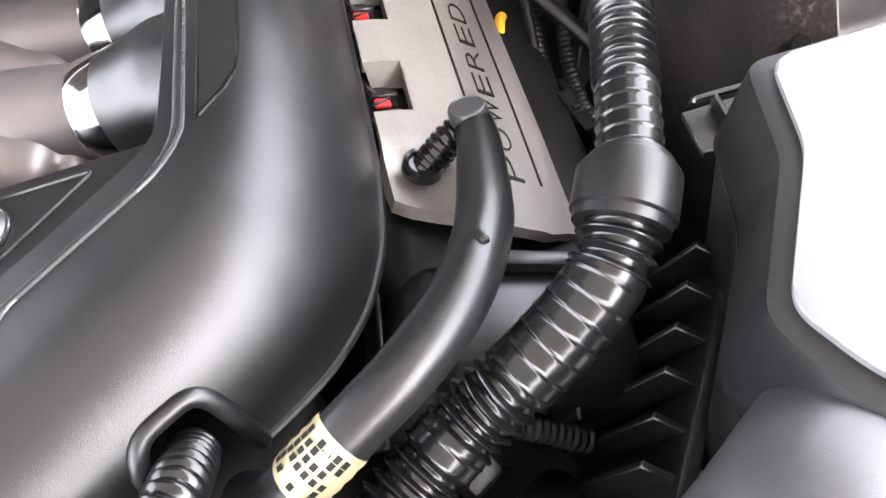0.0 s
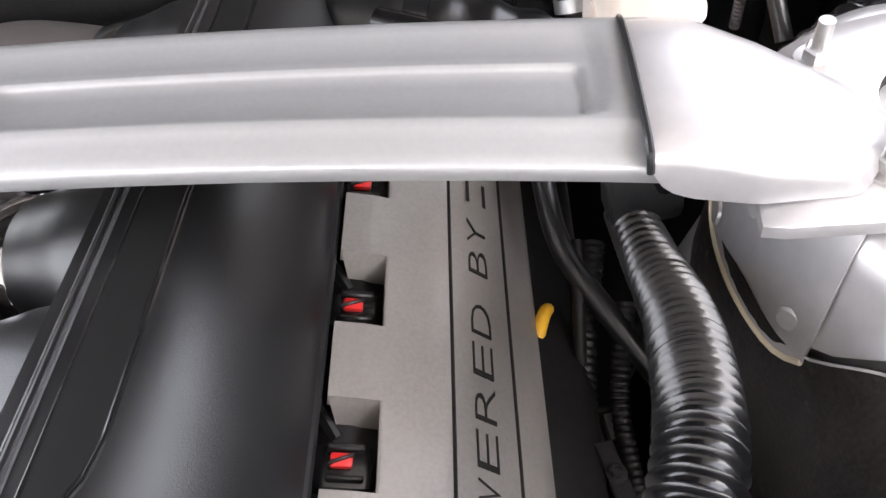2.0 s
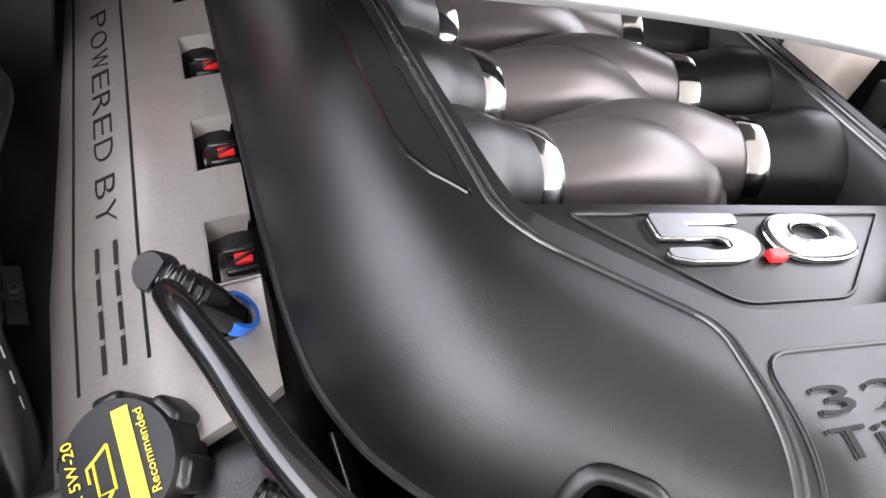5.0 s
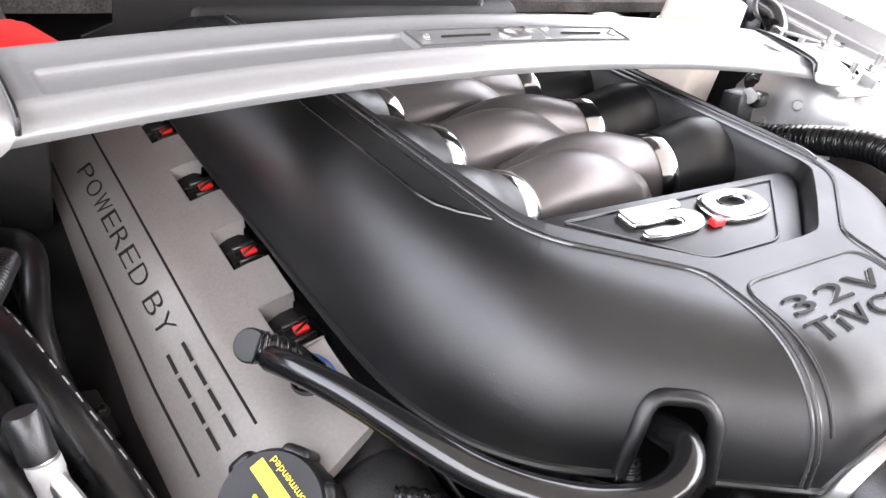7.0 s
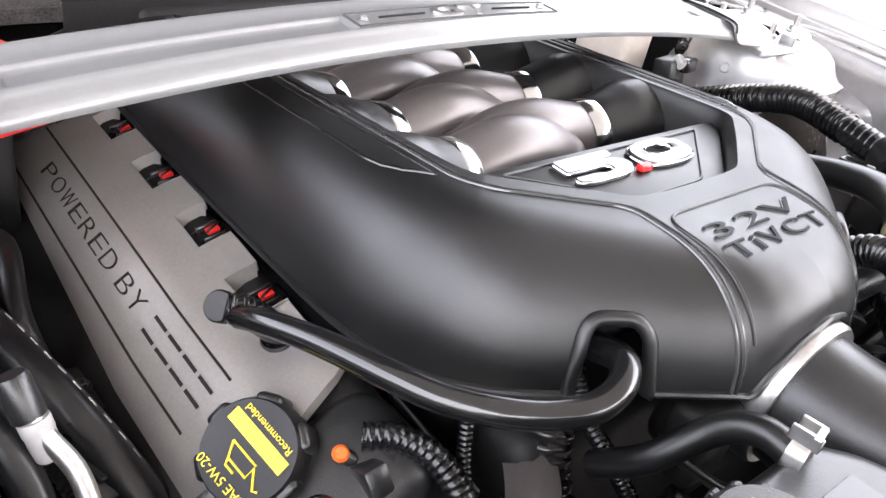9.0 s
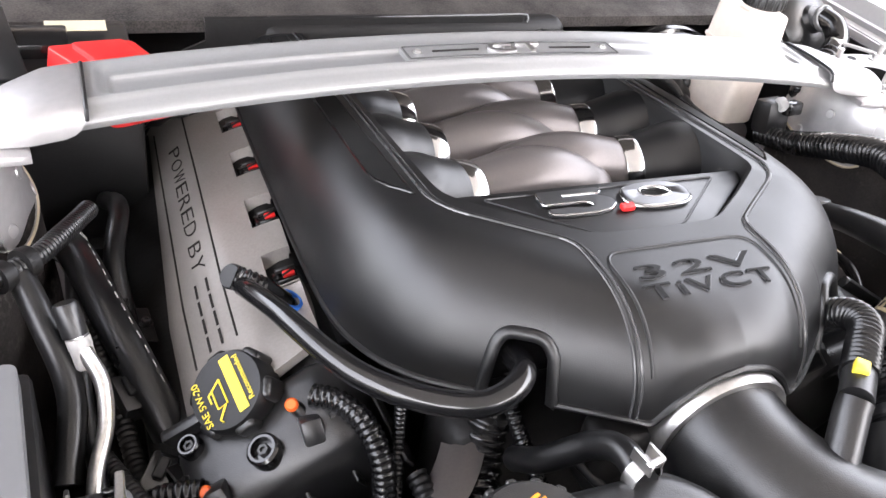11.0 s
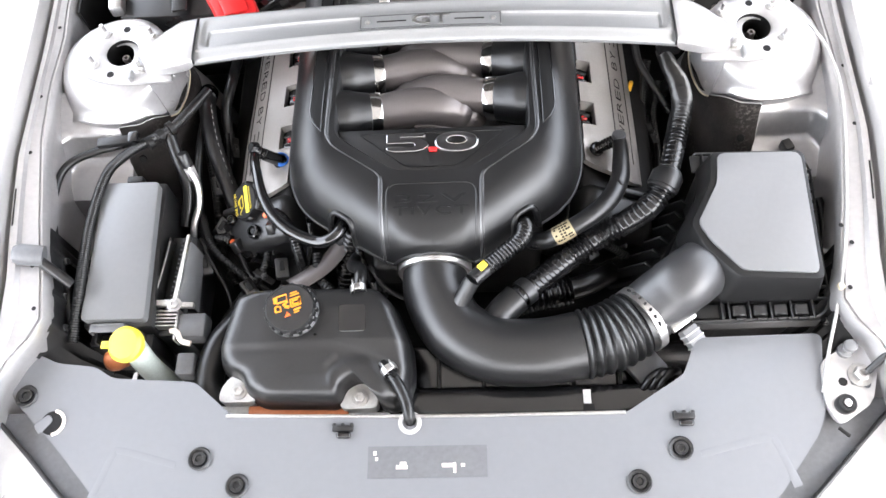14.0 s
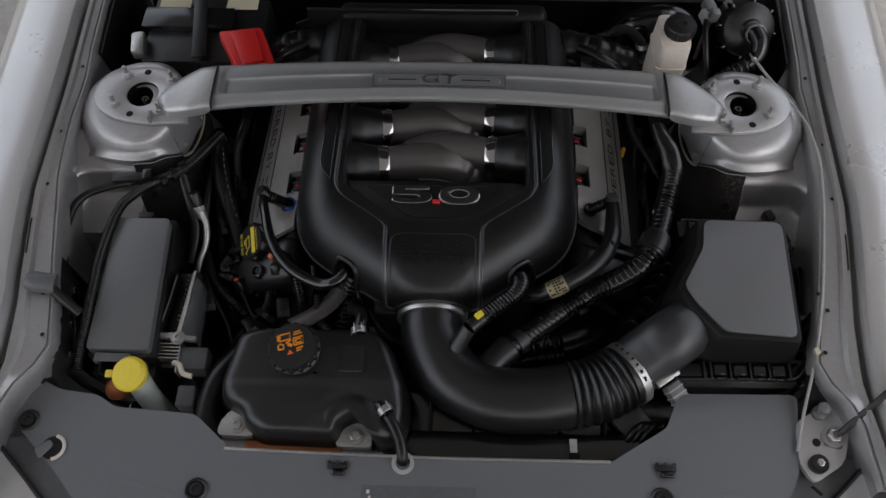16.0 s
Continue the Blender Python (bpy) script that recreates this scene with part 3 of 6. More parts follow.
    for k in range(4):
        yc = first + 0.1 * k
        bw = bmesh.new()
        a, b = plate_at(side, pd, yc - pw), plate_at(side, pd, yc + pw)
        c, d = plate_at(side, 0.0, yc + pw), plate_at(side, 0.0, yc - pw)
        dn = Vector((0, 0, -0.022))
        lo = [v + dn + Vector((side * -0.004 * ix, 0.006 * iy, 0)) for v, ix, iy in ((d, 0, 1), (a, 1, 1), (b, 1, -1), (c, 0, -1))]
        tp = [d, a, b, c]
        for m in range(3):
            bw.faces.new([bw.verts.new(v) for v in (tp[m], tp[m + 1], lo[m + 1], lo[m])])
        part("pocket_wall", thick(bw, 0.0015), PLATE, th)
        cx = 0.287 - (plate_at(1, 0.0, yc).x - abs(plate_at(side, 0.0, yc).x) if side < 0 else 0.0)
        up = 0.006 if side < 0 else 0.0
        coil = part("coil_plug", rbox((0.034, 0.026, 0.024), pose(side * cx, yc - 0.006, 0.832 + up, 0, side * 14), 0.004, 2), GLOSSB, th, "glossy black coil connector")
        part("lock_tab", rbox((0.012, 0.0085, 0.004), pose(side * (cx + 0.002), yc - 0.004, 0.8455 + up, 0, side * 14), 0.0015, 2), RED, coil, "red lock tab")
        part("clip", rbox((0.015, 0.0018, 0.003), pose(side * (cx + 0.002), yc - 0.0042, 0.8478 + up, 0, side * 14, 24), 0.0005, 1), BLACK, coil)
        part("clip", rbox((0.02, 0.004, 0.007), pose(side * (cx + 0.004), yc + 0.003, 0.8445 + up, 0, side * 14), 0.001, 1), BLACK, coil)
        part("clip", rbox((0.02, 0.003, 0.006), pose(side * (cx + 0.004), yc - 0.014, 0.8445 + up, 0, side * 14), 0.001, 1), BLACK, coil)
        part("wire", tube([(side * 0.284, yc + 0.012, 0.838), (side * 0.274, yc + 0.028, 0.842), (side * 0.262, yc + 0.05, 0.835)], 0.004, 8), RUBBER, coil)
    gx, gy, gz = (0.306, -0.058, 0.858) if side > 0 else (-0.303, -0.052, 0.848)
    part("grommet", lathe([(0.0, 0.001), (0.0095, 0.001), (0.0105, 0.004), (0.013, 0.005), (0.0142, 0.0025), (0.0142, -0.004)], pose(gx, gy, gz, 0, side * 22), 28), GLOSSB, th, "black rubber grommet")
    bm = grid([[(side * x, y, z) for x, z in ((0.25, 0.84), (0.275, 0.838), (0.3, 0.82), (0.32, 0.8))] for y in (y0 + 0.02, y1 - 0.02)])
    part("coil_well", thick(bm, 0.004), BLACK, th)
    return th


plate(-1, 0.0, "cam covers")
cover_r = plate(1, 0.025, "cam covers")
cover_r.location = cover_r.location + Vector((0, 0, 0.008))

# ---- intake cover ----
cover = thing("intake_cover", (0, -0.1, 0.88), "satin black moulded intake cover with an open window", "engine cover")
OUT = [(-0.274, 0.40, 0.862), (-0.277, 0.20, 0.866), (-0.277, 0.0, 0.872), (-0.276, -0.07, 0.874), (-0.27, -0.12, 0.876), (-0.253, -0.165, 0.88), (-0.226, -0.2, 0.885), (-0.19, -0.227, 0.89), (-0.14, -0.26, 0.896), (-0.1, -0.288, 0.9), (-0.082, -0.298, 0.9), (-0.07, -0.302, 0.896), (-0.056, -0.303, 0.918), (-0.03, -0.304, 0.939), (0.0, -0.304, 0.9455)]
FLAT = [(-0.152, 0.40), (-0.152, 0.20), (-0.15, 0.0), (-0.149, -0.045), (-0.148, -0.062), (-0.143, -0.078), (-0.133, -0.09), (-0.121, -0.102), (-0.1, -0.121), (-0.085, -0.134), (-0.074, -0.145), (-0.066, -0.152), (-0.055, -0.16), (-0.03, -0.164), (0.0, -0.164)]
WIN = [(-0.177, 0.40), (-0.177, 0.20), (-0.1765, 0.0), (-0.1755, -0.06), (-0.173, -0.078), (-0.166, -0.09), (-0.155, -0.099), (-0.14, -0.1105), (-0.12, -0.1255), (-0.1, -0.1395), (-0.086, -0.149), (-0.076, -0.156), (-0.064, -0.162), (-0.03, -0.164), (0.0, -0.164)]


def top_z(y):
    return 0.983 - 0.115 * max(0.0, y + 0.09)


NK, NS = 281, 36
half_o, half_f, half_w = along(OUT, NK), along([(x, y, 0) for x, y in FLAT], NK), along([(x, y, 0) for x, y in WIN], NK)
# soften the kinks of the lines
for line in (half_o, half_f, half_w):
    for _ in range(60):
        q = [p.copy() for p in line]
        for i in range(1, NK - 1):
            line[i] = (q[i - 1] + q[i] * 2 + q[i + 1]) / 4
full_o = half_o + [Vector((-p.x, p.y, p.z)) for p in half_o[-2::-1]]
full_f = half_f + [Vector((-p.x, p.y, p.z)) for p in half_f[-2::-1]]
full_w = half_w + [Vector((-p.x, p.y, p.z)) for p in half_w[-2::-1]]


NOTCH_X, NOTCH_W = 0.162, 0.023


def notch(x, y):
    u = (abs(x) - NOTCH_X) / NOTCH_W
    return 0.135 * (1 - u ** 4) ** 0.5 if abs(u) < 1 and y < -0.2 else 0.0


def shoulder(s):
    """Height over the width of the cover: steep foot, broad round shoulder, flat top."""
    return (1 - (1 - min(1.0, max(0.0, s) / 0.62)) ** 2.3) ** (1 / 1.7)


def brow(s):
    """The same over the middle panel: it stays flat and rolls over just above the throttle."""
    return (1 - (1 - min(1.0, max(0.0, s) / 0.45)) ** 2) ** 0.5


def cover_rows():
    rows = []
    for po, pf, pw in zip(full_o, full_f, full_w):
        zt = top_z(pw.y)
        share = min(1.0, math.hypot(pw.x - po.x, pw.y - po.y) / math.hypot(pf.x - po.x, pf.y - po.y))
        c = math.exp(-((po.x / 0.075) ** 4)) if po.y < -0.25 else 0.0
        row = []
        for i in range(NS + 1):
            s = lerp(notch(po.x, po.y), 1.0, i / NS)
            x, y = lerp(po.x, pw.x, s), lerp(po.y, pw.y, s)
            z = po.z + (zt - po.z) * lerp(shoulder(s * share), brow(s), c)
            row.append((x, y, z))
        row += [(pw.x * 0.985, pw.y + 0.002, zt - 0.004), (pw.x * 0.975, pw.y + 0.004, zt - 0.02), (pw.x * 0.97, pw.y + 0.005, zt - 0.075)]
        rows.append(row)
    return rows


crow = cover_rows()
sheet = grid(crow)
bmesh.ops.recalc_face_normals(sheet, faces=sheet.faces)
if sum(f.normal.z for f in sheet.faces) < 0:
    bmesh.ops.reverse_faces(sheet, faces=sheet.faces)
from mathutils.bvhtree import BVHTree
TREE = BVHTree.FromBMesh(sheet)


def on_cover(x, y, up=0.0):
    hit = TREE.ray_cast(Vector((x, y, 1.2)), Vector((0, 0, -1)))[0]
    return Vector((x, y, (hit.z if hit else 0.9) + up))


bmesh.ops.solidify(sheet, geom=sheet.faces[:], thickness=0.004)
part("shell", sheet, COVER, cover, sharp=50)


def bead(pts, r, name="bead", mat=None, step=0.004):
    line = []
    for a, b in zip(pts, pts[1:]):
        a, b = Vector(a), Vector(b)
        n = max(1, round((b - a).length / step))
        line += [a.lerp(b, i / n) for i in range(n)]
    line.append(Vector(pts[-1]))
    return part(name, sweep(bmesh.new(), [on_cover(p.x, p.y, 0.0) for p in line], r, 8), mat or COVER, cover)


LINE = round_poly([(0.5, 0.39), (0.184, 0.39), (0.1855, -0.1), (0.085, -0.172), (0.083, -0.297), (0.5, -0.297)], [0, 0, 0.03, 0.014, 0, 0], 6)
LINE = [p for p in LINE if p[0] < 0.2]
for sx in (1, -1):
    # the two outer beads carry the painted highlight, the middle one is plain
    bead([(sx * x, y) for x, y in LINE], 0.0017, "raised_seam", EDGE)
    bead([(sx * (x + 0.0022), y + (0.0 if y > -0.08 else 0.001)) for x, y in LINE], 0.0022, "raised_seam")
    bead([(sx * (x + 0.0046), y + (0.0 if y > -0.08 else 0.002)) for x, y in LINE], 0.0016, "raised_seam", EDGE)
    bead([(sx * 0.2225, 0.38), (sx * 0.2225, -0.02), (sx * 0.22, -0.038), (sx * 0.213, -0.055), (sx * 0.199, -0.073)], 0.0016, "slot_line", GLOSSB)
    bead([(sx * 0.2, 0.38), (sx * 0.199, -0.03), (sx * 0.198, -0.075)], 0.0011, "slot_line", GLOSSB)
for sx in (1, -1):
    # sunken dark strip beside the window, with a slanting end
    rows = []
    for i in range(48):
        y = lerp(0.385, -0.07, i / 47)
        xa, xb = 0.2, 0.222 - 0.021 * max(0.0, (-0.015 - y) / 0.055) ** 1.8
        rows.append([on_cover(sx * lerp(xa, xb, j / 3), y, 0.0005) for j in range(4)])
    part("sunken_strip", grid(rows), LETTER, cover, "sunken dark strip")
part("rolled_edge", sweep(bmesh.new(), [Vector((r[0][0], r[0][1], r[0][2] - 0.0005)) for r in crow], 0.003, 8), COVER, cover)
for sx in (1, -1):
    lip = [Vector(r[0]) for r in crow if r[0][0] * sx > 0 and abs(abs(r[0][0]) - NOTCH_X) < 0.027 and r[0][1] < -0.19]
    part("notch_lip", sweep(bmesh.new(), lip, 0.0055, 10), COVER, cover, "raised rounded lip of the hose notch")
BOX = round_poly([(-0.075, -0.29), (-0.077, -0.19), (0.077, -0.19), (0.075, -0.29), (0.0, -0.6)], [0, 0.022, 0.022, 0, 0], 6)
BOX = [p for p in BOX if p[1] > -0.295]
bead(BOX, 0.0016, "text_border")
for body, yc, w in (("32V", -0.2215, 0.12), ("TiVCT", -0.2445, 0.128)):
    # paler outline paints the glint along the letter edges
    part("lettering_rim", lettering(body, 0.0235, 0.0009, lambda a, u, o, yc=yc: on_cover(a, yc + u, o + 0.0002), spacing=1.15, width=w * 1.008, bold=0.012), EDGE, cover, "lettering outline, edge highlight put into its colour")
    part("lettering", lettering(body, 0.0235, 0.0012, lambda a, u, o, yc=yc: on_cover(a, yc + u, o + 0.0006), spacing=1.15, width=w), LETTER, cover, "moulded dark lettering")

# badge ledge inside the window
LED = [(-0.171, -0.066), (-0.164, -0.084), (-0.074, -0.152), (-0.058, -0.16), (0.058, -0.16), (0.074, -0.152), (0.164, -0.084), (0.171, -0.066)]
bm = prism(LED, 0.88, 0.967, 0.003)
part("badge_ledge", bm, COVER, cover, "satin black ledge")
BORD = round_poly([(-0.131, -0.076), (-0.045, -0.147), (0.045, -0.147), (0.131, -0.076)], [0.006, 0.012, 0.012, 0.006], 4)
part("ledge_border", sweep(bmesh.new(), [Vector((x, y, 0.9675)) for x, y in BORD + BORD[:1]], 0.0013, 6), COVER, cover)


def oval(cx, cy, rx, ry, p=2.6, n=40):
    return [(cx + rx * math.copysign(abs(math.cos(a)) ** (2 / p), math.cos(a)), cy + ry * math.copysign(abs(math.sin(a)) ** (2 / p), math.sin(a))) for a in (2 * math.pi * k / n for k in range(n))]


BZ = 0.9675
# the round numeral: a flat oval with a deep round eye
o1, o2 = oval(0.0445, -0.0992, 0.0372, 0.0194), oval(0.0445, -0.0962, 0.0172, 0.0087, 2.2)
rows = [[(x, y, BZ) for x, y in o1], [(x, y, BZ + 0.0035) for x, y in o1], [(lerp(x, 0.0445, 0.05), lerp(y, -0.0992, 0.05), BZ + 0.005) for x, y in o1], [(lerp(x, 0.0445, -0.12), lerp(y, -0.0962, -0.12), BZ + 0.005) for x, y in o2], [(x, y, BZ + 0.0035) for x, y in o2], [(x, y, BZ) for x, y in o2]]
nought = part("badge_numeral", grid(rows, close=True), BADGE, cover, "dark satin numeral with bright edges")
part("bright_edge", sweep(bmesh.new(), [Vector((x, y, BZ + 0.002)) for x, y in o1 + o1[:1]], 0.0016, 8), CHROME, nought)
part("bright_edge", sweep(bmesh.new(), [Vector((x, y, BZ + 0.0035)) for x, y in o2 + o2[:1]], 0.0018, 8), CHROME, nought)
# the five: flag, neck and open bowl as one flat outline
FIVE = [(-0.079, -0.092), (-0.019, -0.092), (-0.019, -0.1), (-0.058, -0.1), (-0.058, -0.105), (-0.036, -0.105), (-0.022, -0.108), (-0.014, -0.116), (-0.014, -0.124), (-0.022, -0.1325), (-0.036, -0.136), (-0.066, -0.136), (-0.079, -0.132), (-0.079, -0.1245), (-0.056, -0.1245), (-0.05, -0.1275), (-0.04, -0.1275), (-0.034, -0.124), (-0.034, -0.118), (-0.04, -0.1145), (-0.079, -0.1145)]
fo = round_poly([(-0.0065 + (x + 0.014) * 1.12, -0.0805 + (y + 0.092) * 0.84) for x, y in FIVE], 0.0032, 3)
five = part("badge_numeral", prism(fo, BZ, BZ + 0.005, 0.0), BADGE, cover, "dark satin numeral with bright edges")
part("bright_edge", sweep(bmesh.new(), [Vector((x, y, BZ + 0.003)) for x, y in fo + fo[:1]], 0.0014, 8), CHROME, five)
part("badge_point", rbox((0.014, 0.008, 0.006), pose(0.0025, -0.1145, 0.9705), 0.001, 1), RED, cover, "red decimal point")

# window floor
bm = grid([[(x, y, 0.885) for x in np.linspace(-0.172, 0.172, 7)] for y in np.linspace(-0.07, 0.42, 8)])
part("window_floor", thick(bm, 0.004), BLACK, cover)
bm = rbox((0.46, 0.05, 0.1), pose(0, 0.415, 0.89), 0.02, 3)
part("rear_lip", bm, DARK, cover)


def runner(side, yc):
    """Arched runner: from the collar in its flared socket over the middle and down to a ribbed foot on the far side."""
    z0 = 0.921 - 0.115 * (yc + 0.09)
    th = thing("intake_runner", (side * 0.05, yc, 0.89), "brown-grey curved intake runner with a chrome collar in a black socket", "intake runner", "intake runners")
    keys = [(0.128, -0.002, 0.0), (0.1, 0.0, 0.002), (0.07, 0.002, 0.008), (0.036, 0.004, 0.0125), (0.002, 0.006, 0.009), (-0.03, 0.007, -0.004), (-0.055, 0.007, -0.026), (-0.07, 0.007, -0.055), (-0.076, 0.007, -0.09)]
    pts = curve_pts([(side * x, yc + y, z0 + z) for x, y, z in keys], 0.004)

    def girth(s):
        """Swells towards the middle; two shallow steps ring the lower end."""
        r = 0.0352 + 0.0023 * min(1.0, s / 0.1)
        return r + 0.0028 * (1 / (1 + math.exp(-(s - 0.168) / 0.0015))) - 0.004 * math.exp(-((s - 0.186) / 0.003) ** 2)

    part("pipe", sweep(bmesh.new(), pts, girth, 32), RUNNER, th)
    part("mould_rib", tube([(side * x, yc + y - 0.0365, z0 + z - 0.01) for x, y, z in keys[3:7]], 0.0042, 10), RUNNER, th)
    q = Matrix.Translation((side * 0.101, yc, z0)) @ Vector((side * 0.973, -0.15, 0.16)).to_track_quat("Z", "Y").to_matrix().to_4x4()
    part("collar", lathe([(0.0385, 0.012), (0.0388, 0), (0.0408, 0.0), (0.0415, 0.0015), (0.0415, 0.0185), (0.0408, 0.02), (0.038, 0.02)], q, 48), CHROME, th, "polished chrome collar")
    part("socket", lathe([(0.036, 0.006), (0.038, 0.0195), (0.0408, 0.0202), (0.0415, 0.022), (0.0432, 0.034), (0.046, 0.048), (0.0485, 0.058), (0.0495, 0.066), (0.0495, 0.085)], q, 48), COVER, th, "flared black socket")
    part("foot", rbox((0.05, 0.03, 0.03), pose(-side * 0.09, yc + 0.006, z0 - 0.05), 0.006, 2), BLACK, th)
    return th


for k in range(4):
    runner(-1, 0.008 + 0.1 * k)
    runner(1, 0.0375 + 0.1 * k)

# ---- strut brace ----
brace = thing("strut_brace", (0, 0.13, 0.95), "silver painted strut tower brace with a recessed top and name plate", "strut brace")


def brace_c(x):
    t = (x / 0.457) ** 2
    return 0.146 - 0.004 * t, 1.012 - 0.026 * t


# section with the long recess (offset, height), and the same without it
BU = [-0.0468, -0.0478, -0.047, -0.0448, -0.041, -0.035, -0.03, -0.0272, -0.0252, -0.0236, -0.0226, -0.0212, -0.014, -0.004, 0.006, 0.0152, 0.0164, 0.0178, 0.0192, 0.025, 0.031, 0.037, 0.042, 0.0455, 0.0485, 0.052, 0.0548, 0.056, 0.056]
BZR = [-0.02, -0.0165, -0.013, -0.0095, -0.0072, -0.0042, -0.0016, 0.001, 0.0022, 0.001, -0.0035, -0.006, -0.0062, -0.0062, -0.0062, -0.006, -0.0045, -0.0022, -0.0019, -0.0026, -0.0024, -0.0012, 0.0006, 0.002, 0.0022, 0.0006, -0.003, -0.009, -0.024]
REC_F, REC_R = -0.024, 0.0455


def brace_top(u, k):
    return lerp(0.0012, 0.0022, (u + 0.03) / 0.078) if -0.03 < u < 0.048 else BZR[k]


def recess_end(u, length, r, lo, hi):
    """Half length of a recess with round corners at the offset u."""
    d = min(u - lo, hi - u)
    return length - (r - math.sqrt(max(0.0, r * r - (r - d) ** 2)) if d < r else 0.0)


REC = 0.443
rows = []
xs = sorted({lerp(-0.465, 0.465, i / 110) for i in range(111)} | {sx * (REC - 0.034 + 0.0016 * i) for sx in (1, -1) for i in range(26)})
for x in xs:
    y, z = brace_c(x)
    w = 0.87 + 0.13 * (x / 0.465) ** 2
    row = []
    for k, u in enumerate(BU):
        flat, deep = brace_top(u, k), BZR[k]
        e = f = 0.0
        if REC_F < u < REC_R:
            e = min(1.0, max(0.0, (recess_end(u, REC, 0.018, REC_F, REC_R) - abs(x)) / 0.012))
            e = e * e * (3 - 2 * e)
        if -0.0236 < u < 0.0178:
            f = min(1.0, max(0.0, (recess_end(u, REC - 0.014, 0.008, -0.0236, 0.0178) - abs(x)) / 0.003))
            deep = lerp(-0.0024, deep, f)
        row.append((x, y + w * u, z + lerp(flat, deep, e)))
    rows.append(row)
part("beam", thick(grid(rows), 0.003), BRACE, brace, sharp=60)
bm = bmesh.new()
rows = []
for i in range(31):
    x = lerp(-0.132, 0.132, i / 30)
    y, z = brace_c(x)
    rows.append([(x, y + d, z + 0.0004) for d in (-0.0178, 0.0, 0.0145)])
gp = part("name_plate", thick(grid(rows), 0.0065), BRACE, brace, "satin grey name plate")
on_brace = lambda a, u, o: Vector((a, brace_c(a)[0] + u - 0.0017, brace_c(a)[1] + 0.001 + o))
part("lettering", lettering("GT", 0.03, 0.0018, on_brace, 1.7, spacing=1.1, bold=0.01), STEEL, gp)
for sx in (1, -1):
    part("plate_line", sweep(bmesh.new(), [on_brace(sx * lerp(0.045, 0.1, i / 8), 0, 0) for i in range(9)], 0.0012, 6), PLETTER, gp)
    part("plate_screw", bolt(on_brace(sx * 0.117, 0, 0), 0.0035, 0.003), STEEL, gp)
part("plate_border", sweep(bmesh.new(), [on_brace(a, u, 0) for a, u in [(-0.13, -0.0145)] + [(lerp(-0.13, 0.13, i / 20), -0.0145) for i in range(21)] + [(lerp(0.13, -0.13, i / 20), 0.0145) for i in range(21)] + [(-0.13, -0.0145)]], 0.0008, 6), GLINE, gp)
